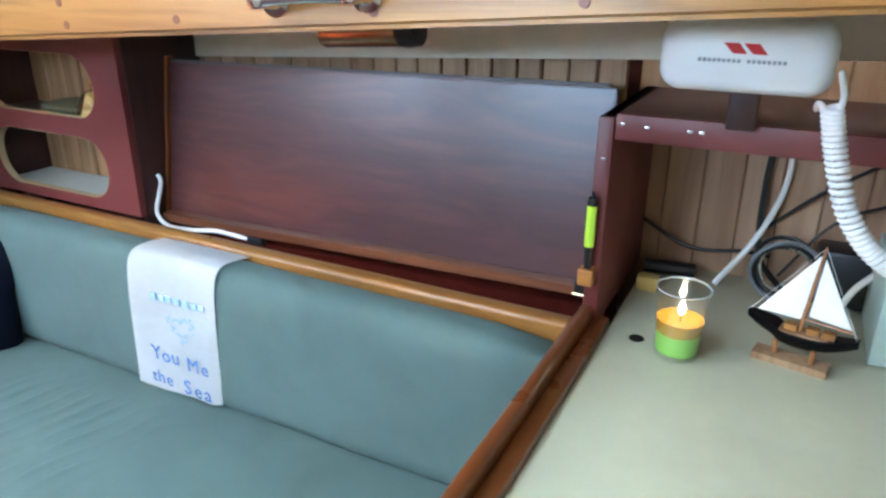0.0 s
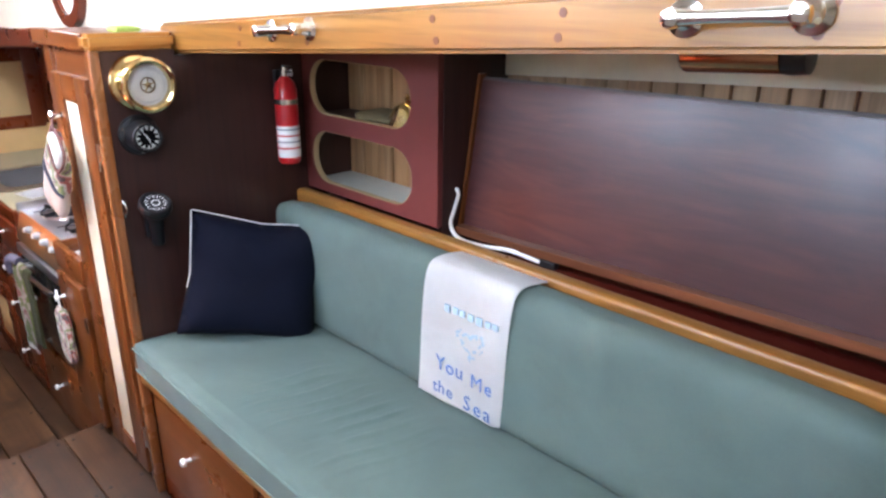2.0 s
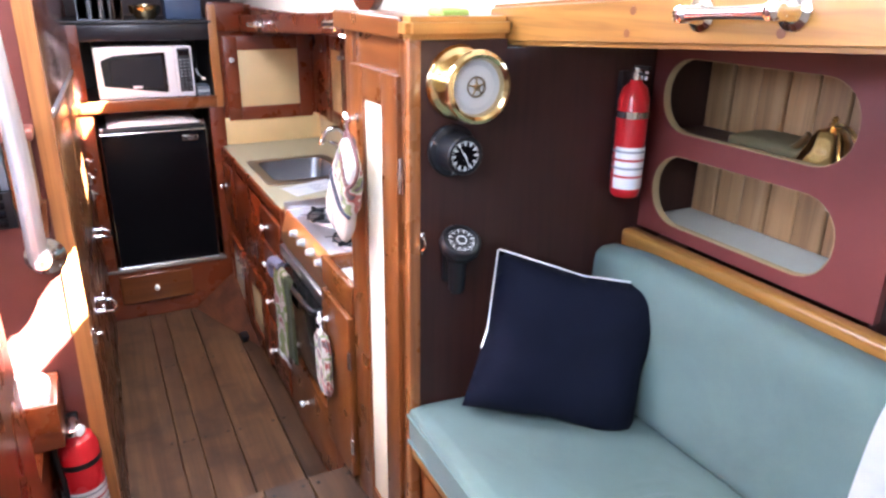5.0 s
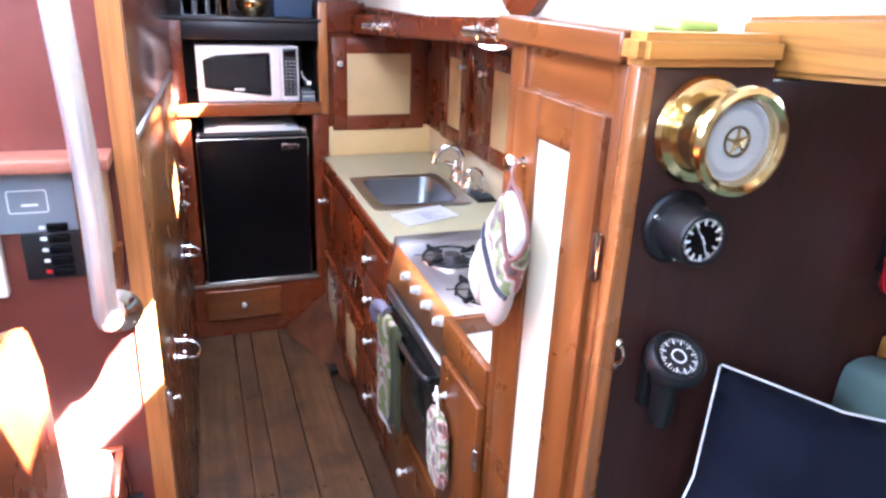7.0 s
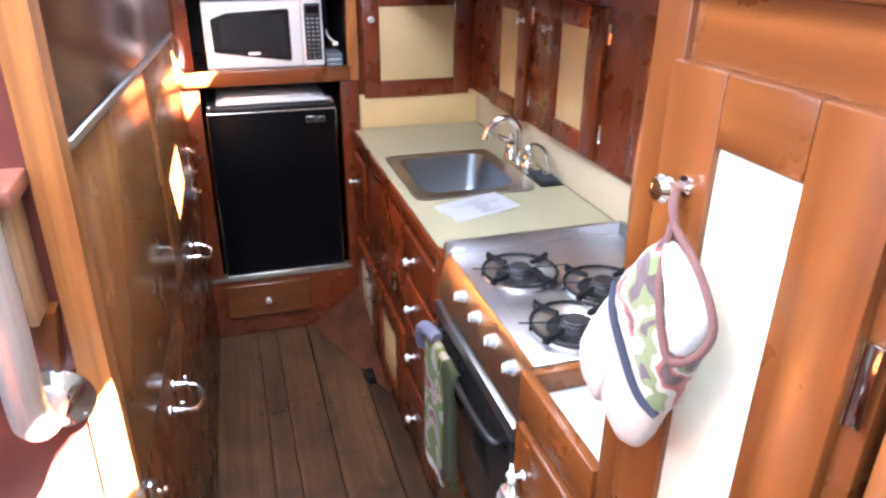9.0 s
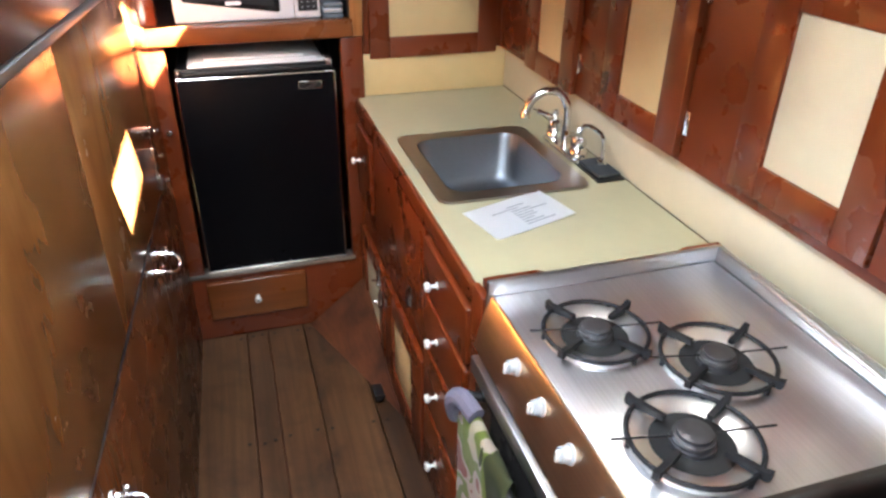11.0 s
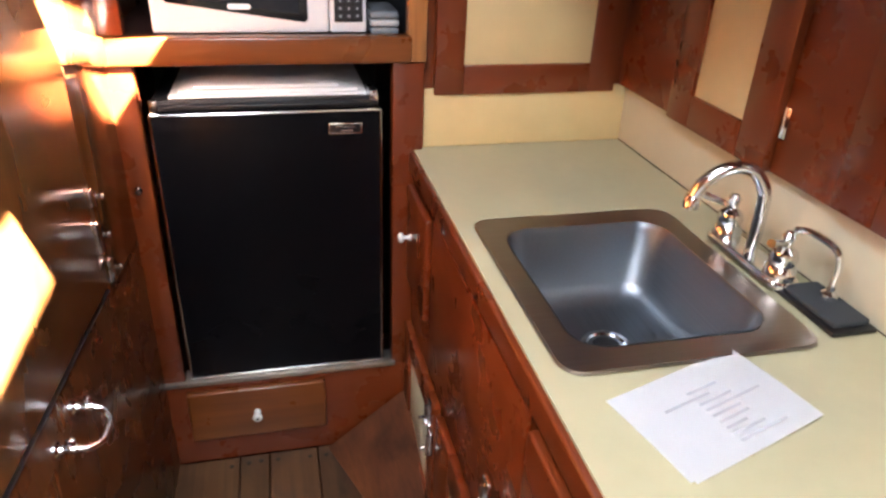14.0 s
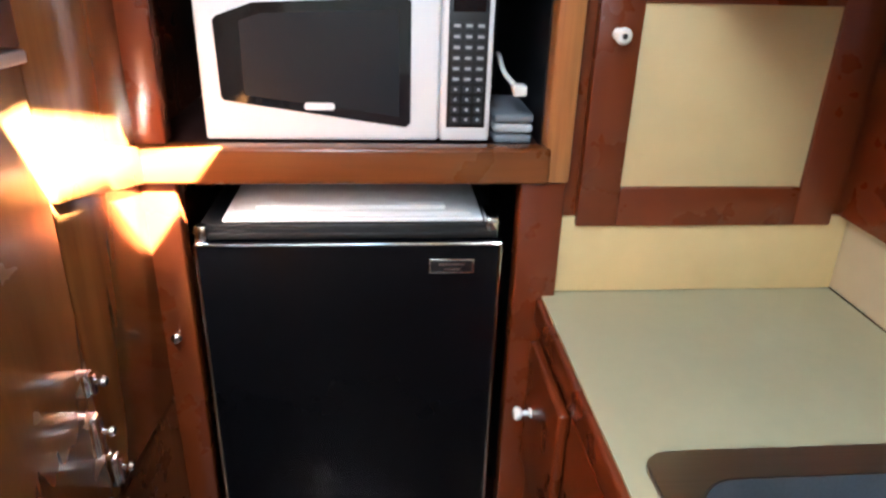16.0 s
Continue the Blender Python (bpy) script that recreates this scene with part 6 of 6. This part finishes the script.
# towel over the oven handle: printed cloth


def printed(name, stops, size=17.0):
    """Quilted printed cotton: patches of several colours."""
    m, nt, p = nodes_of(name)
    v = coords(nt, (1, 1, 1))
    n1 = noise_at(nt, v, size, 1.5, 0.4, 0.5)
    r = nt.nodes.new("ShaderNodeValToRGB")
    r.color_ramp.interpolation = "CONSTANT"
    while len(r.color_ramp.elements) < len(stops):
        r.color_ramp.elements.new(0.5)
    for e, (q, col) in zip(r.color_ramp.elements, stops):
        e.position, e.color = q, (*col, 1)
    nt.links.new(n1, r.inputs[0])
    c = mix(nt, r.outputs[0], ramp(nt, noise_at(nt, v, 600.0, 2), [(0.35, (0.8,) * 3), (0.65, (1, 1, 1))]), 0.7, "MULTIPLY")
    nt.links.new(c, p.inputs["Base Color"])
    p.inputs["Roughness"].default_value, p.inputs["Sheen Weight"].default_value = 0.9, 0.2
    bump(nt, p, noise_at(nt, v, 45.0, 2), 0.5, 0.006)
    return m


PRINT = printed("printed_kitchen_cloth", [(0.0, (0.1, 0.05, 0.03)), (0.38, (0.55, 0.5, 0.36)), (0.47, (0.2, 0.26, 0.04)), (0.58, (0.6, 0.5, 0.4)), (0.64, (0.35, 0.1, 0.07))], 11.0)
PRINT2 = printed("printed_mitt_cloth", [(0.0, (0.09, 0.05, 0.045)), (0.38, (0.3, 0.08, 0.06)), (0.45, (0.46, 0.39, 0.33)), (0.53, (0.19, 0.22, 0.09)), (0.6, (0.11, 0.07, 0.07))], 26.0)
kt = thing("kitchen_towel", (-2.98, 0.44, 0.7), "printed green and cream kitchen towel over the oven handle", "towel")
for x0, x1, lo, dy, mt in ((-3.05, -2.93, 0.4, 0.0, PRINT), (-2.945, -2.86, 0.43, 0.004, cloth("dark_green_cloth", (0.07, 0.08, 0.03), 700))):
    part("fold", towel_sheet(x0, x1, [(0.472 + dy, lo), (0.474 + dy, 0.5), (0.476 + dy, 0.62), (0.479, 0.69), (0.492, 0.712), (0.508, 0.695), (0.514, 0.6)], 0.03, 0.004, skew=0.05), mt, kt, smooth=70)
part("loop", tube(B(), [(-3.06, 0.483, 0.66), (-3.055, 0.475, 0.7), (-3.035, 0.482, 0.722), (-2.99, 0.494, 0.715)], 0.017, 10), cloth("grey_purple_terry", (0.13, 0.12, 0.17), 500), kt, "grey-purple terry loop")
part("hem", towel_sheet(-3.0, -2.865, [(0.4705, 0.383), (0.4705, 0.395), (0.4705, 0.41)], 0.0, 0.005), WHITECLOTH, kt, "white hem")

# narrow locker with an open bin top, beside the stove
nl = thing("narrow_locker", (-2.43, 0.75, SOLE), "teak locker with an open bin on top and a small door", "cabinet")
part("bin_front", box(B(), -2.575, -2.325, 0.515, 0.535, 0.82, 0.902, 0.004), RTEAK_X, nl)
part("bin_side", box(B(), -2.578, -2.56, 0.53, 0.69, 0.82, 0.897, 0.003), RTEAK_Y, nl)
part("bin_floor", box(B(), -2.56, -2.35, 0.535, 0.95, 0.846, 0.856), plain("white_bin_liner", (0.72, 0.74, 0.68), 0.5), nl, "white bin floor")
part("bin_back", box(B(), -2.56, -2.35, 0.84, 0.855, 0.82, 0.87, 0.003), RTEAK_X, nl)
part("carcass", box(B(), -2.57, -2.337, 0.53, 1.05, 0.0, 0.846), MAHOG_Z, nl)
nd = part("door", box(B(), -2.56, -2.335, 0.506, 0.53, 0.31, 0.81, 0.005, 3), RTEAK_Z, nl, "small teak door")
knob(nd, (-2.515, 0.506, 0.73), (0, -1, 0))
for z in (0.42, 0.69):
    hinge(nd, (-2.33, 0.506, z))
bot = thing("sauce_bottle", (-2.4, 0.77, 0.857), "dark bottle with a red cap in the bin", "bottle")
part("bottle", lathe(B(), (-2.43, 0.78, 0.857), (0, 0, 1), [(0, 0), (0, 0.018), (0.05, 0.018), (0.065, 0.01), (0.068, 0)], 18), BLACKGLOSS, bot)
part("cap", lathe(B(), (-2.43, 0.78, 0.924), (0, 0, 1), [(0, 0.0125), (0.02, 0.012), (0.022, 0)], 18), RED, bot, "red cap")

# tall locker with the long door
tall = thing("tall_locker", (-2.14, 0.8, SOLE), "varnished teak tall locker by the bulkhead", "cabinet")
part("header", box(B(), -2.36, -1.986, 0.508, 0.545, 1.525, 1.565, 0.006, 3), RTEAK_X, tall)
part("top_board", box(B(), -2.335, -1.96, 0.546, 0.752, 1.553, 1.563, 0.002), RTEAK_X, tall)
part("upper_panel", box(B(), -2.32, -1.986, 0.53, 0.55, 1.44, 1.525), RTEAK_X, tall)
part("frame_stile", box(B(), -2.325, -2.27, 0.522, 0.55, SOLE - 0.02, 1.525, 0.003), RTEAK_Z, tall)
part("frame_stile", box(B(), -2.02, -1.986, 0.522, 0.55, SOLE - 0.02, 1.525, 0.003), RTEAK_Z, tall)
sideb = B()
slab(sideb, [(0.55, 0.0), (1.05, 0.0), (1.05, 1.5), (0.55, 1.5)], [], lambda u, v, d: (-2.335 + d, u, v), 0.018)
part("side_panel", sideb, MAHOG_Z, tall)
wave = [(p.x, p.z) for p in smooth_line([(0.556, 0, 0.94), (0.55, 0, 0.985), (0.535, 0, 1.02), (0.529, 0, 1.08), (0.534, 0, 1.14), (0.546, 0, 1.17), (0.54, 0, 1.21), (0.536, 0, 1.3), (0.54, 0, 1.4), (0.546, 0, 1.5)], 6)]
part("scalloped_trim", slab(B(), wave + [(0.575, 1.5), (0.575, 0.94)], [], lambda u, v, d: (-2.352 + d, u, v), 0.016), wood("brown_board", (0.16, 0.06, 0.025), (0.22, 0.085, 0.035), (0.27, 0.11, 0.045), "z"), tall, "brown trim board with a carved edge")
part("back", box(B(), -2.31, -1.99, 1.3, 1.31, SOLE, 1.5), BROWN, tall)
td = frame_door(tall, along(0.533), -2.272, -2.008, 0.32, 1.458, 0.08, (RTEAK_X, RTEAK_Z), plain("cream_cane_board", (0.8, 0.74, 0.56), 0.5), 0.022, 0.065, "long teak door with a tall cream panel")
knob(td, (-2.222, 0.511, 1.347), (0, -1, 0), CHROME, 1.15, "chrome ball knob")
for z in (0.45, 1.27):
    hinge(td, (-2.0, 0.517, z), 0.07)

whole("lime_cloth", pad(B(), -2.06, -2.0, 0.6, 0.66, 1.5635, 1.576, 0.005, 0.002), plain("lime_cotton", (0.4, 0.55, 0.12), 0.8), "small folded lime green cloth on the locker top", "cloth")


def padded(line, thick, place, centre):
    """A soft padded shape: a 2D outline swollen on both sides; place(u, v, d) sets it in the room."""
    bm = B()
    rings = []
    for f, d in ((1.0, 0.0), (0.95, 0.45), (0.85, 0.75), (0.62, 0.95), (0.3, 1.0)):
        for sg in ((1, -1) if d else (1,)):
            ring = []
            for p in line:
                u, v = centre[0] + (p.x - centre[0]) * f, centre[1] + (p.z - centre[1]) * f
                quilt = 0.0016 * math.cos((u + v) * 190) * math.cos((u - v) * 190) * d
                ring.append(bm.verts.new(place(u, v, sg * (thick * d + quilt))))
            rings.append((sg, ring))
    for sg in (1, -1):
        seq = [rings[0][1]] + [r for g2, r in rings[1:] if g2 == sg]
        for a, b in zip(seq, seq[1:]):
            for k in range(len(a)):
                bm.faces.new((a[k], a[(k + 1) % len(a)], b[(k + 1) % len(a)], b[k]))
        bm.faces.new(seq[-1])
    return bm


# oven mitt on the chrome knob: quilted beige hand, printed cuff, navy stripe, white lining
om = thing("oven_mitt", (-2.19, 0.47, 1.33), "quilted oven mitt with beige hand and printed cuff on the knob", "oven mitt")
om_place = lambda u, v, d: (-2.19 + u, 0.472 + 0.05 * v + d - 0.02 * max(0.0, -u), 1.33 + v)
hand = smooth_line([(u, 0, v) for u, v in ((-0.012, -0.03), (-0.05, -0.09), (-0.085, -0.15), (-0.1, -0.19), (-0.09, -0.22), (-0.052, -0.238), (-0.036, -0.222), (-0.03, -0.236), (0.002, -0.25), (0.03, -0.235), (0.046, -0.2), (0.058, -0.15), (0.06, -0.1), (0.03, -0.045), (-0.012, -0.03))], 5)[:-1]
QUILT = cloth("beige_quilted_cotton", (0.5, 0.41, 0.35), 500, 0.9)
part("glove", padded(hand, 0.018, om_place, (-0.012, -0.14)), QUILT, om, "beige quilted hand", smooth=70)
cuff = smooth_line([(u, 0, v) for u, v in ((0.014, -0.005), (-0.02, -0.045), (-0.044, -0.085), (-0.018, -0.115), (0.018, -0.15), (0.052, -0.178), (0.066, -0.14), (0.075, -0.1), (0.05, -0.05), (0.014, -0.005))], 5)[:-1]
part("cuff", padded(cuff, 0.0215, om_place, (0.018, -0.095)), PRINT2, om, "cotton cuff printed in red, green and cream", smooth=70)
part("stripe", tube(B(), [om_place(u, v, d) for u, v, d in ((-0.046, -0.086, -0.01), (-0.03, -0.106, -0.02), (0.0, -0.138, -0.021), (0.03, -0.166, -0.018), (0.052, -0.18, -0.008))], 0.0045, 8), cloth("navy_stripe_cloth", (0.03, 0.032, 0.05)), om, "dark navy stripe")
lining = smooth_line([(u, 0, v) for u, v in ((0.02, -0.012), (0.038, -0.05), (0.058, -0.095), (0.07, -0.102), (0.082, -0.088), (0.086, -0.06), (0.058, -0.032), (0.02, -0.012))], 5)[:-1]
part("lining", padded(lining, 0.014, lambda u, v, d: om_place(u, v, d - 0.008), (0.064, -0.066)), cloth("pale_lining", (0.6, 0.6, 0.56), 500), om, "white inside of the cuff", smooth=70)
BINDING = cloth("brown_binding", (0.16, 0.07, 0.06))
part("binding", tube(B(), [om_place(u, v, d) for u, v, d in ((0.012, 0.0, -0.004), (0.036, -0.05, -0.021), (0.057, -0.096, -0.021), (0.07, -0.107, -0.016), (0.09, -0.088, -0.01), (0.094, -0.058, -0.006), (0.06, -0.024, -0.004), (0.012, 0.0, -0.002))], 0.0038, 8), BINDING, om, "brown binding round the cuff")
part("loop", tube(B(), [om_place(u, v, d) for u, v, d in ((0.012, -0.004, 0), (-0.004, 0.012, 0.004), (-0.012, 0.022, 0.014), (0.004, 0.014, 0.002), (0.014, -0.002, 0))], 0.0028, 8), BINDING, om, "brown hanging loop")
ph = thing("pot_holder", (-2.5, 0.49, 0.6), "oval quilted pot holder hanging from the small knob", "pot holder")
phb = B()
slab(phb, oval(-2.565, -2.45, 0.5, 0.7, 0.05), [], lambda u, v, d: (u + (0.7 - v) * 0.06, 0.476 + d, v), 0.02)
bmesh.ops.bevel(phb, geom=[e for e in phb.edges if e.calc_face_angle(0) > 1.2], offset=0.008, segments=3, affect="EDGES")
part("pad", phb, PRINT2, ph)
part("loop", tube(B(), [(-2.508, 0.486, 0.695), (-2.515, 0.482, 0.74), (-2.52, 0.485, 0.755), (-2.512, 0.486, 0.74), (-2.505, 0.486, 0.695)], 0.002, 6), WHITECLOTH, ph)

# ---- engine-space wall: latches and pull handles ----
def pull(x, z, w=0.09):
    """A bail pull lying fore and aft: two posts with finials and a bowed grip."""
    t = thing("pull_handle", (x, wall_y(x), z), "polished chrome bail pull on the plywood panel", "handle", "chrome pulls on the galley wall")
    ends = [(x + sg * w / 2, wall_y(x + sg * w / 2), z) for sg in (-1, 1)]
    for ex, ey, ez in ends:
        part("post", lathe(B(), (ex, ey - 0.004, ez), (0, 1, 0), [(0, 0.013), (0.006, 0.013), (0.009, 0.008), (0.018, 0.006), (0.026, 0.0075), (0.032, 0.0055), (0.034, 0)], 18), CHROME, t)
        part("finial", lathe(B(), (ex, ey + 0.022, ez + 0.002), (0, 0, 1), [(0, 0.006), (0.006, 0.0035), (0.01, 0.006), (0.016, 0.005), (0.019, 0)], 14), CHROME, t)
    (ax0, ay0, az0), (bx0, by0, bz0) = ends
    part("grip", tube(B(), [(ax0, ay0 + 0.022, z), (ax0 + 0.004, ay0 + 0.042, z - 0.006), (ax0 + 0.022, ay0 + 0.054, z - 0.01), (x, wall_y(x) + 0.056, z - 0.011), (bx0 - 0.022, by0 + 0.054, z - 0.01), (bx0 - 0.004, by0 + 0.042, z - 0.006), (bx0, by0 + 0.022, z)], 0.0048, 12), CHROME, t)


pull(-3.745, 0.672)
pull(-2.95, 0.7)


def latch(x, z, h):
    t = thing("cabinet_latch", (x, wall_y(x), z), "small chrome barrel latch on the plywood panel", "latch", "chrome latches on the galley wall")
    y = wall_y(x)
    part("plate", box(B(), x - 0.01, x + 0.01, y - 0.004, y + 0.005, z - h / 2, z + h / 2, 0.002), CHROME, t)
    part("barrel", rod(B(), (x, y + 0.007, z - h * 0.45), (x, y + 0.007, z + h * 0.45), 0.005, None, 10), CHROME, t)
    part("thumb", lathe(B(), (x, y + 0.005, z + h * 0.1), (0, 1, 0), [(0, 0.004), (0.012, 0.004), (0.016, 0.007), (0.02, 0.005), (0.021, 0)], 12), CHROME, t)


latch(-4.075, 0.888, 0.03)
latch(-4.07, 0.815, 0.06)
latch(-4.1, 0.735, 0.045)
latch(-2.605, 0.765, 0.05)
part("catch_knob", lathe(B(), (-4.35, -0.03, 0.79), (1, 0, 0), [(0, 0.004), (0.012, 0.004), (0.016, 0.009), (0.022, 0.006), (0.023, 0)], 14), CHROME, aft, "tiny chrome knob")

# ---- instrument bulkhead: pole, battery panel, niche ----
pole = thing("grab_pole", (-2.45, -0.15, 1.0), "bright stainless steel grab pole with a flanged foot", "pole")
part("tube", tube(B(), [(-2.4, -0.168, 2.04), (-2.415, -0.158, 1.6), (-2.42, -0.148, 1.3), (-2.42, -0.15, 1.09), (-2.428, -0.15, 1.06), (-2.45, -0.15, 1.04), (-2.5, -0.15, 1.036)], 0.0205, 18, 8), brushed("satin_pole_steel", (0.93, 0.93, 0.95), "z", 0.42), pole)
part("flange", lathe(B(), (-2.511, -0.144, 1.03), (1, 0, 0), [(-0.009, 0), (-0.009, 0.043), (0.004, 0.043), (0.007, 0.03), (0.012, 0.019), (0.02, 0.0175), (0.02, 0)], 26), CHROME, pole, "round bolted flange")
for k in range(4):
    a = math.pi / 4 + k * math.pi / 2
    part("screw", lathe(B(), (-2.5075, -0.144 + 0.035 * math.cos(a), 1.03 + 0.035 * math.sin(a)), (1, 0, 0), [(0, 0.004), (0.002, 0.003), (0.003, 0)], 10), STEEL_X, pole)
bat = thing("battery_panel", (-2.52, -0.22, 1.1), "grey and black battery switch panel with rocker switches", "control panel")
# Plate's lighter blue-grey carries a sunlit reflection in its colour.
part("upper_plate", box(B(), -2.52, -2.505, -0.305, -0.185, 1.19, 1.3, 0.003), plain("sunlit_grey_panel", (0.24, 0.28, 0.32), 0.35), bat)
part("lower_plate", box(B(), -2.52, -2.503, -0.275, -0.183, 1.105, 1.19, 0.003), BLACK, bat)
part("display_frame", slab(B(), oval(-0.285, -0.225, 1.225, 1.265, 0.004, 3), [oval(-0.283, -0.227, 1.227, 1.263, 0.003, 3)], lambda u, v, d: (-2.5052 + d, u, v), 0.001), PAPER, bat, "white outlined display")
part("display_text", box(B(), -2.5052, -2.5042, -0.265, -0.24, 1.237, 1.241), PAPER, bat)
for k in range(5):
    part("rocker_switch", box(B(), -2.5035, -2.493, -0.232, -0.2, 1.113 + 0.02 * k, 1.127 + 0.02 * k, 0.002), BLACKGLOSS, bat)
    part("switch_label", box(B(), -2.5035, -2.5025, -0.245, -0.236, 1.116 + 0.02 * k, 1.122 + 0.02 * k), RED if k == 0 else PAPER, bat)
part("white_box", box(B(), -2.52, -2.495, -0.345, -0.306, 1.08, 1.27, 0.004), IVORY, bat, "ivory side box")
sh = thing("instrument_shelf", (-2.48, -0.25, 1.3), "narrow reddish wooden shelf with a striped end bracket", "shelf")
part("board", box(B(), -2.52, -2.44, -0.62, -0.118, 1.306, 1.328, 0.004), wood("pinkish_wood", (0.26, 0.085, 0.055), (0.34, 0.12, 0.08), (0.4, 0.16, 0.1), "y"), sh)
for k in range(4):
    part("slat", box(B(), -2.515, -2.46, -0.178 + 0.013 * k, -0.168 + 0.013 * k, 1.16, 1.305, 0.002), PINE if k % 2 else RTEAK_Z, sh)
part("bracket", slab(B(), [(-0.15, 1.16), (-0.12, 1.16), (-0.128, 1.08), (-0.135, 1.08)], [], lambda u, v, d: (-2.519 + d, u, v), 0.03), RTEAK_Z, sh)

# settee end board and open bin beside the passage
eb = B()
slab(eb, [(-2.5, SOLE - 0.02), (-1.75, SOLE - 0.02), (-1.75, 1.2), (-2.1, 1.2), (-2.2, 1.16), (-2.24, 1.08), (-2.25, 0.8), (-2.25, 0.62), (-2.5, 0.62)], [], lambda u, v, d: (u, -0.235 + d, v), 0.02)
bmesh.ops.bevel(eb, geom=[e for e in eb.edges if e.calc_face_angle(0) > 1.2], offset=0.005, segments=2, affect="EDGES")
whole("settee_end_board", eb, MAHOG_Z, "varnished mahogany settee end board with a rounded corner", "panel")
bn = thing("wall_bin", (-2.4, -0.25, 0.62), "small open wooden bin with folded white cloths", "box")
for nm, b in (("front", (-2.37, -2.355, -0.34, -0.17)), ("side", (-2.5, -2.356, -0.182, -0.168)), ("side", (-2.5, -2.356, -0.34, -0.326)), ("back", (-2.518, -2.5, -0.34, -0.168))):
    part(nm, box(B(), b[0], b[1], b[2], b[3], 0.62, 0.735, 0.003), MAHOG_Z, bn)
part("floor", box(B(), -2.5, -2.37, -0.326, -0.182, 0.621, 0.63), MAHOG_X, bn)
for k in range(3):
    whole("folded_napkin", pad(B(), -2.49 + 0.038 * k, -2.458 + 0.038 * k, -0.318, -0.19, 0.631, 0.752 - 0.006 * k, 0.012), WHITECLOTH, "folded white napkin standing in the bin", "napkin", "napkins in the bin")

# ---- floor planks ----
def planks(parent, x0, x1, edges, z, cut):
    for y0, y1 in zip(edges, edges[1:]):
        xs = [x0] + ([random.uniform(x0 + 0.4, x1 - 0.4)] if cut and x1 - x0 > 1 else []) + [x1]
        for a, b in zip(xs, xs[1:]):
            pl = part("plank", box(B(), a + 0.001, b - 0.001, y0 + 0.0012, y1 - 0.0012, z - 0.022, z + random.uniform(-0.001, 0.0005), 0.0025, 1), PLANK, parent)
            for xx in (a + 0.03, b - 0.03) + tuple(a + (b - a) * f for f in (0.3, 0.62)):
                for yy in (y0 + 0.022, y1 - 0.022):
                    if y1 - y0 > 0.06:
                        part("plug", lathe(B(), (xx + random.uniform(-0.01, 0.01), yy, z - 0.0008), (0, 0, 1), [(0, 0.0065), (0.0013, 0.006), (0.0014, 0)], 8), BLACK, pl)


planks(floor, -4.35, STEP - 0.02, [-0.1, 0.102, 0.178, 0.306, 0.478, 0.62], 0.0, False)
planks(sole, STEP, -1.2, [-0.24, -0.1, 0.02, 0.146, 0.268, 0.396, 0.53], SOLE, False)
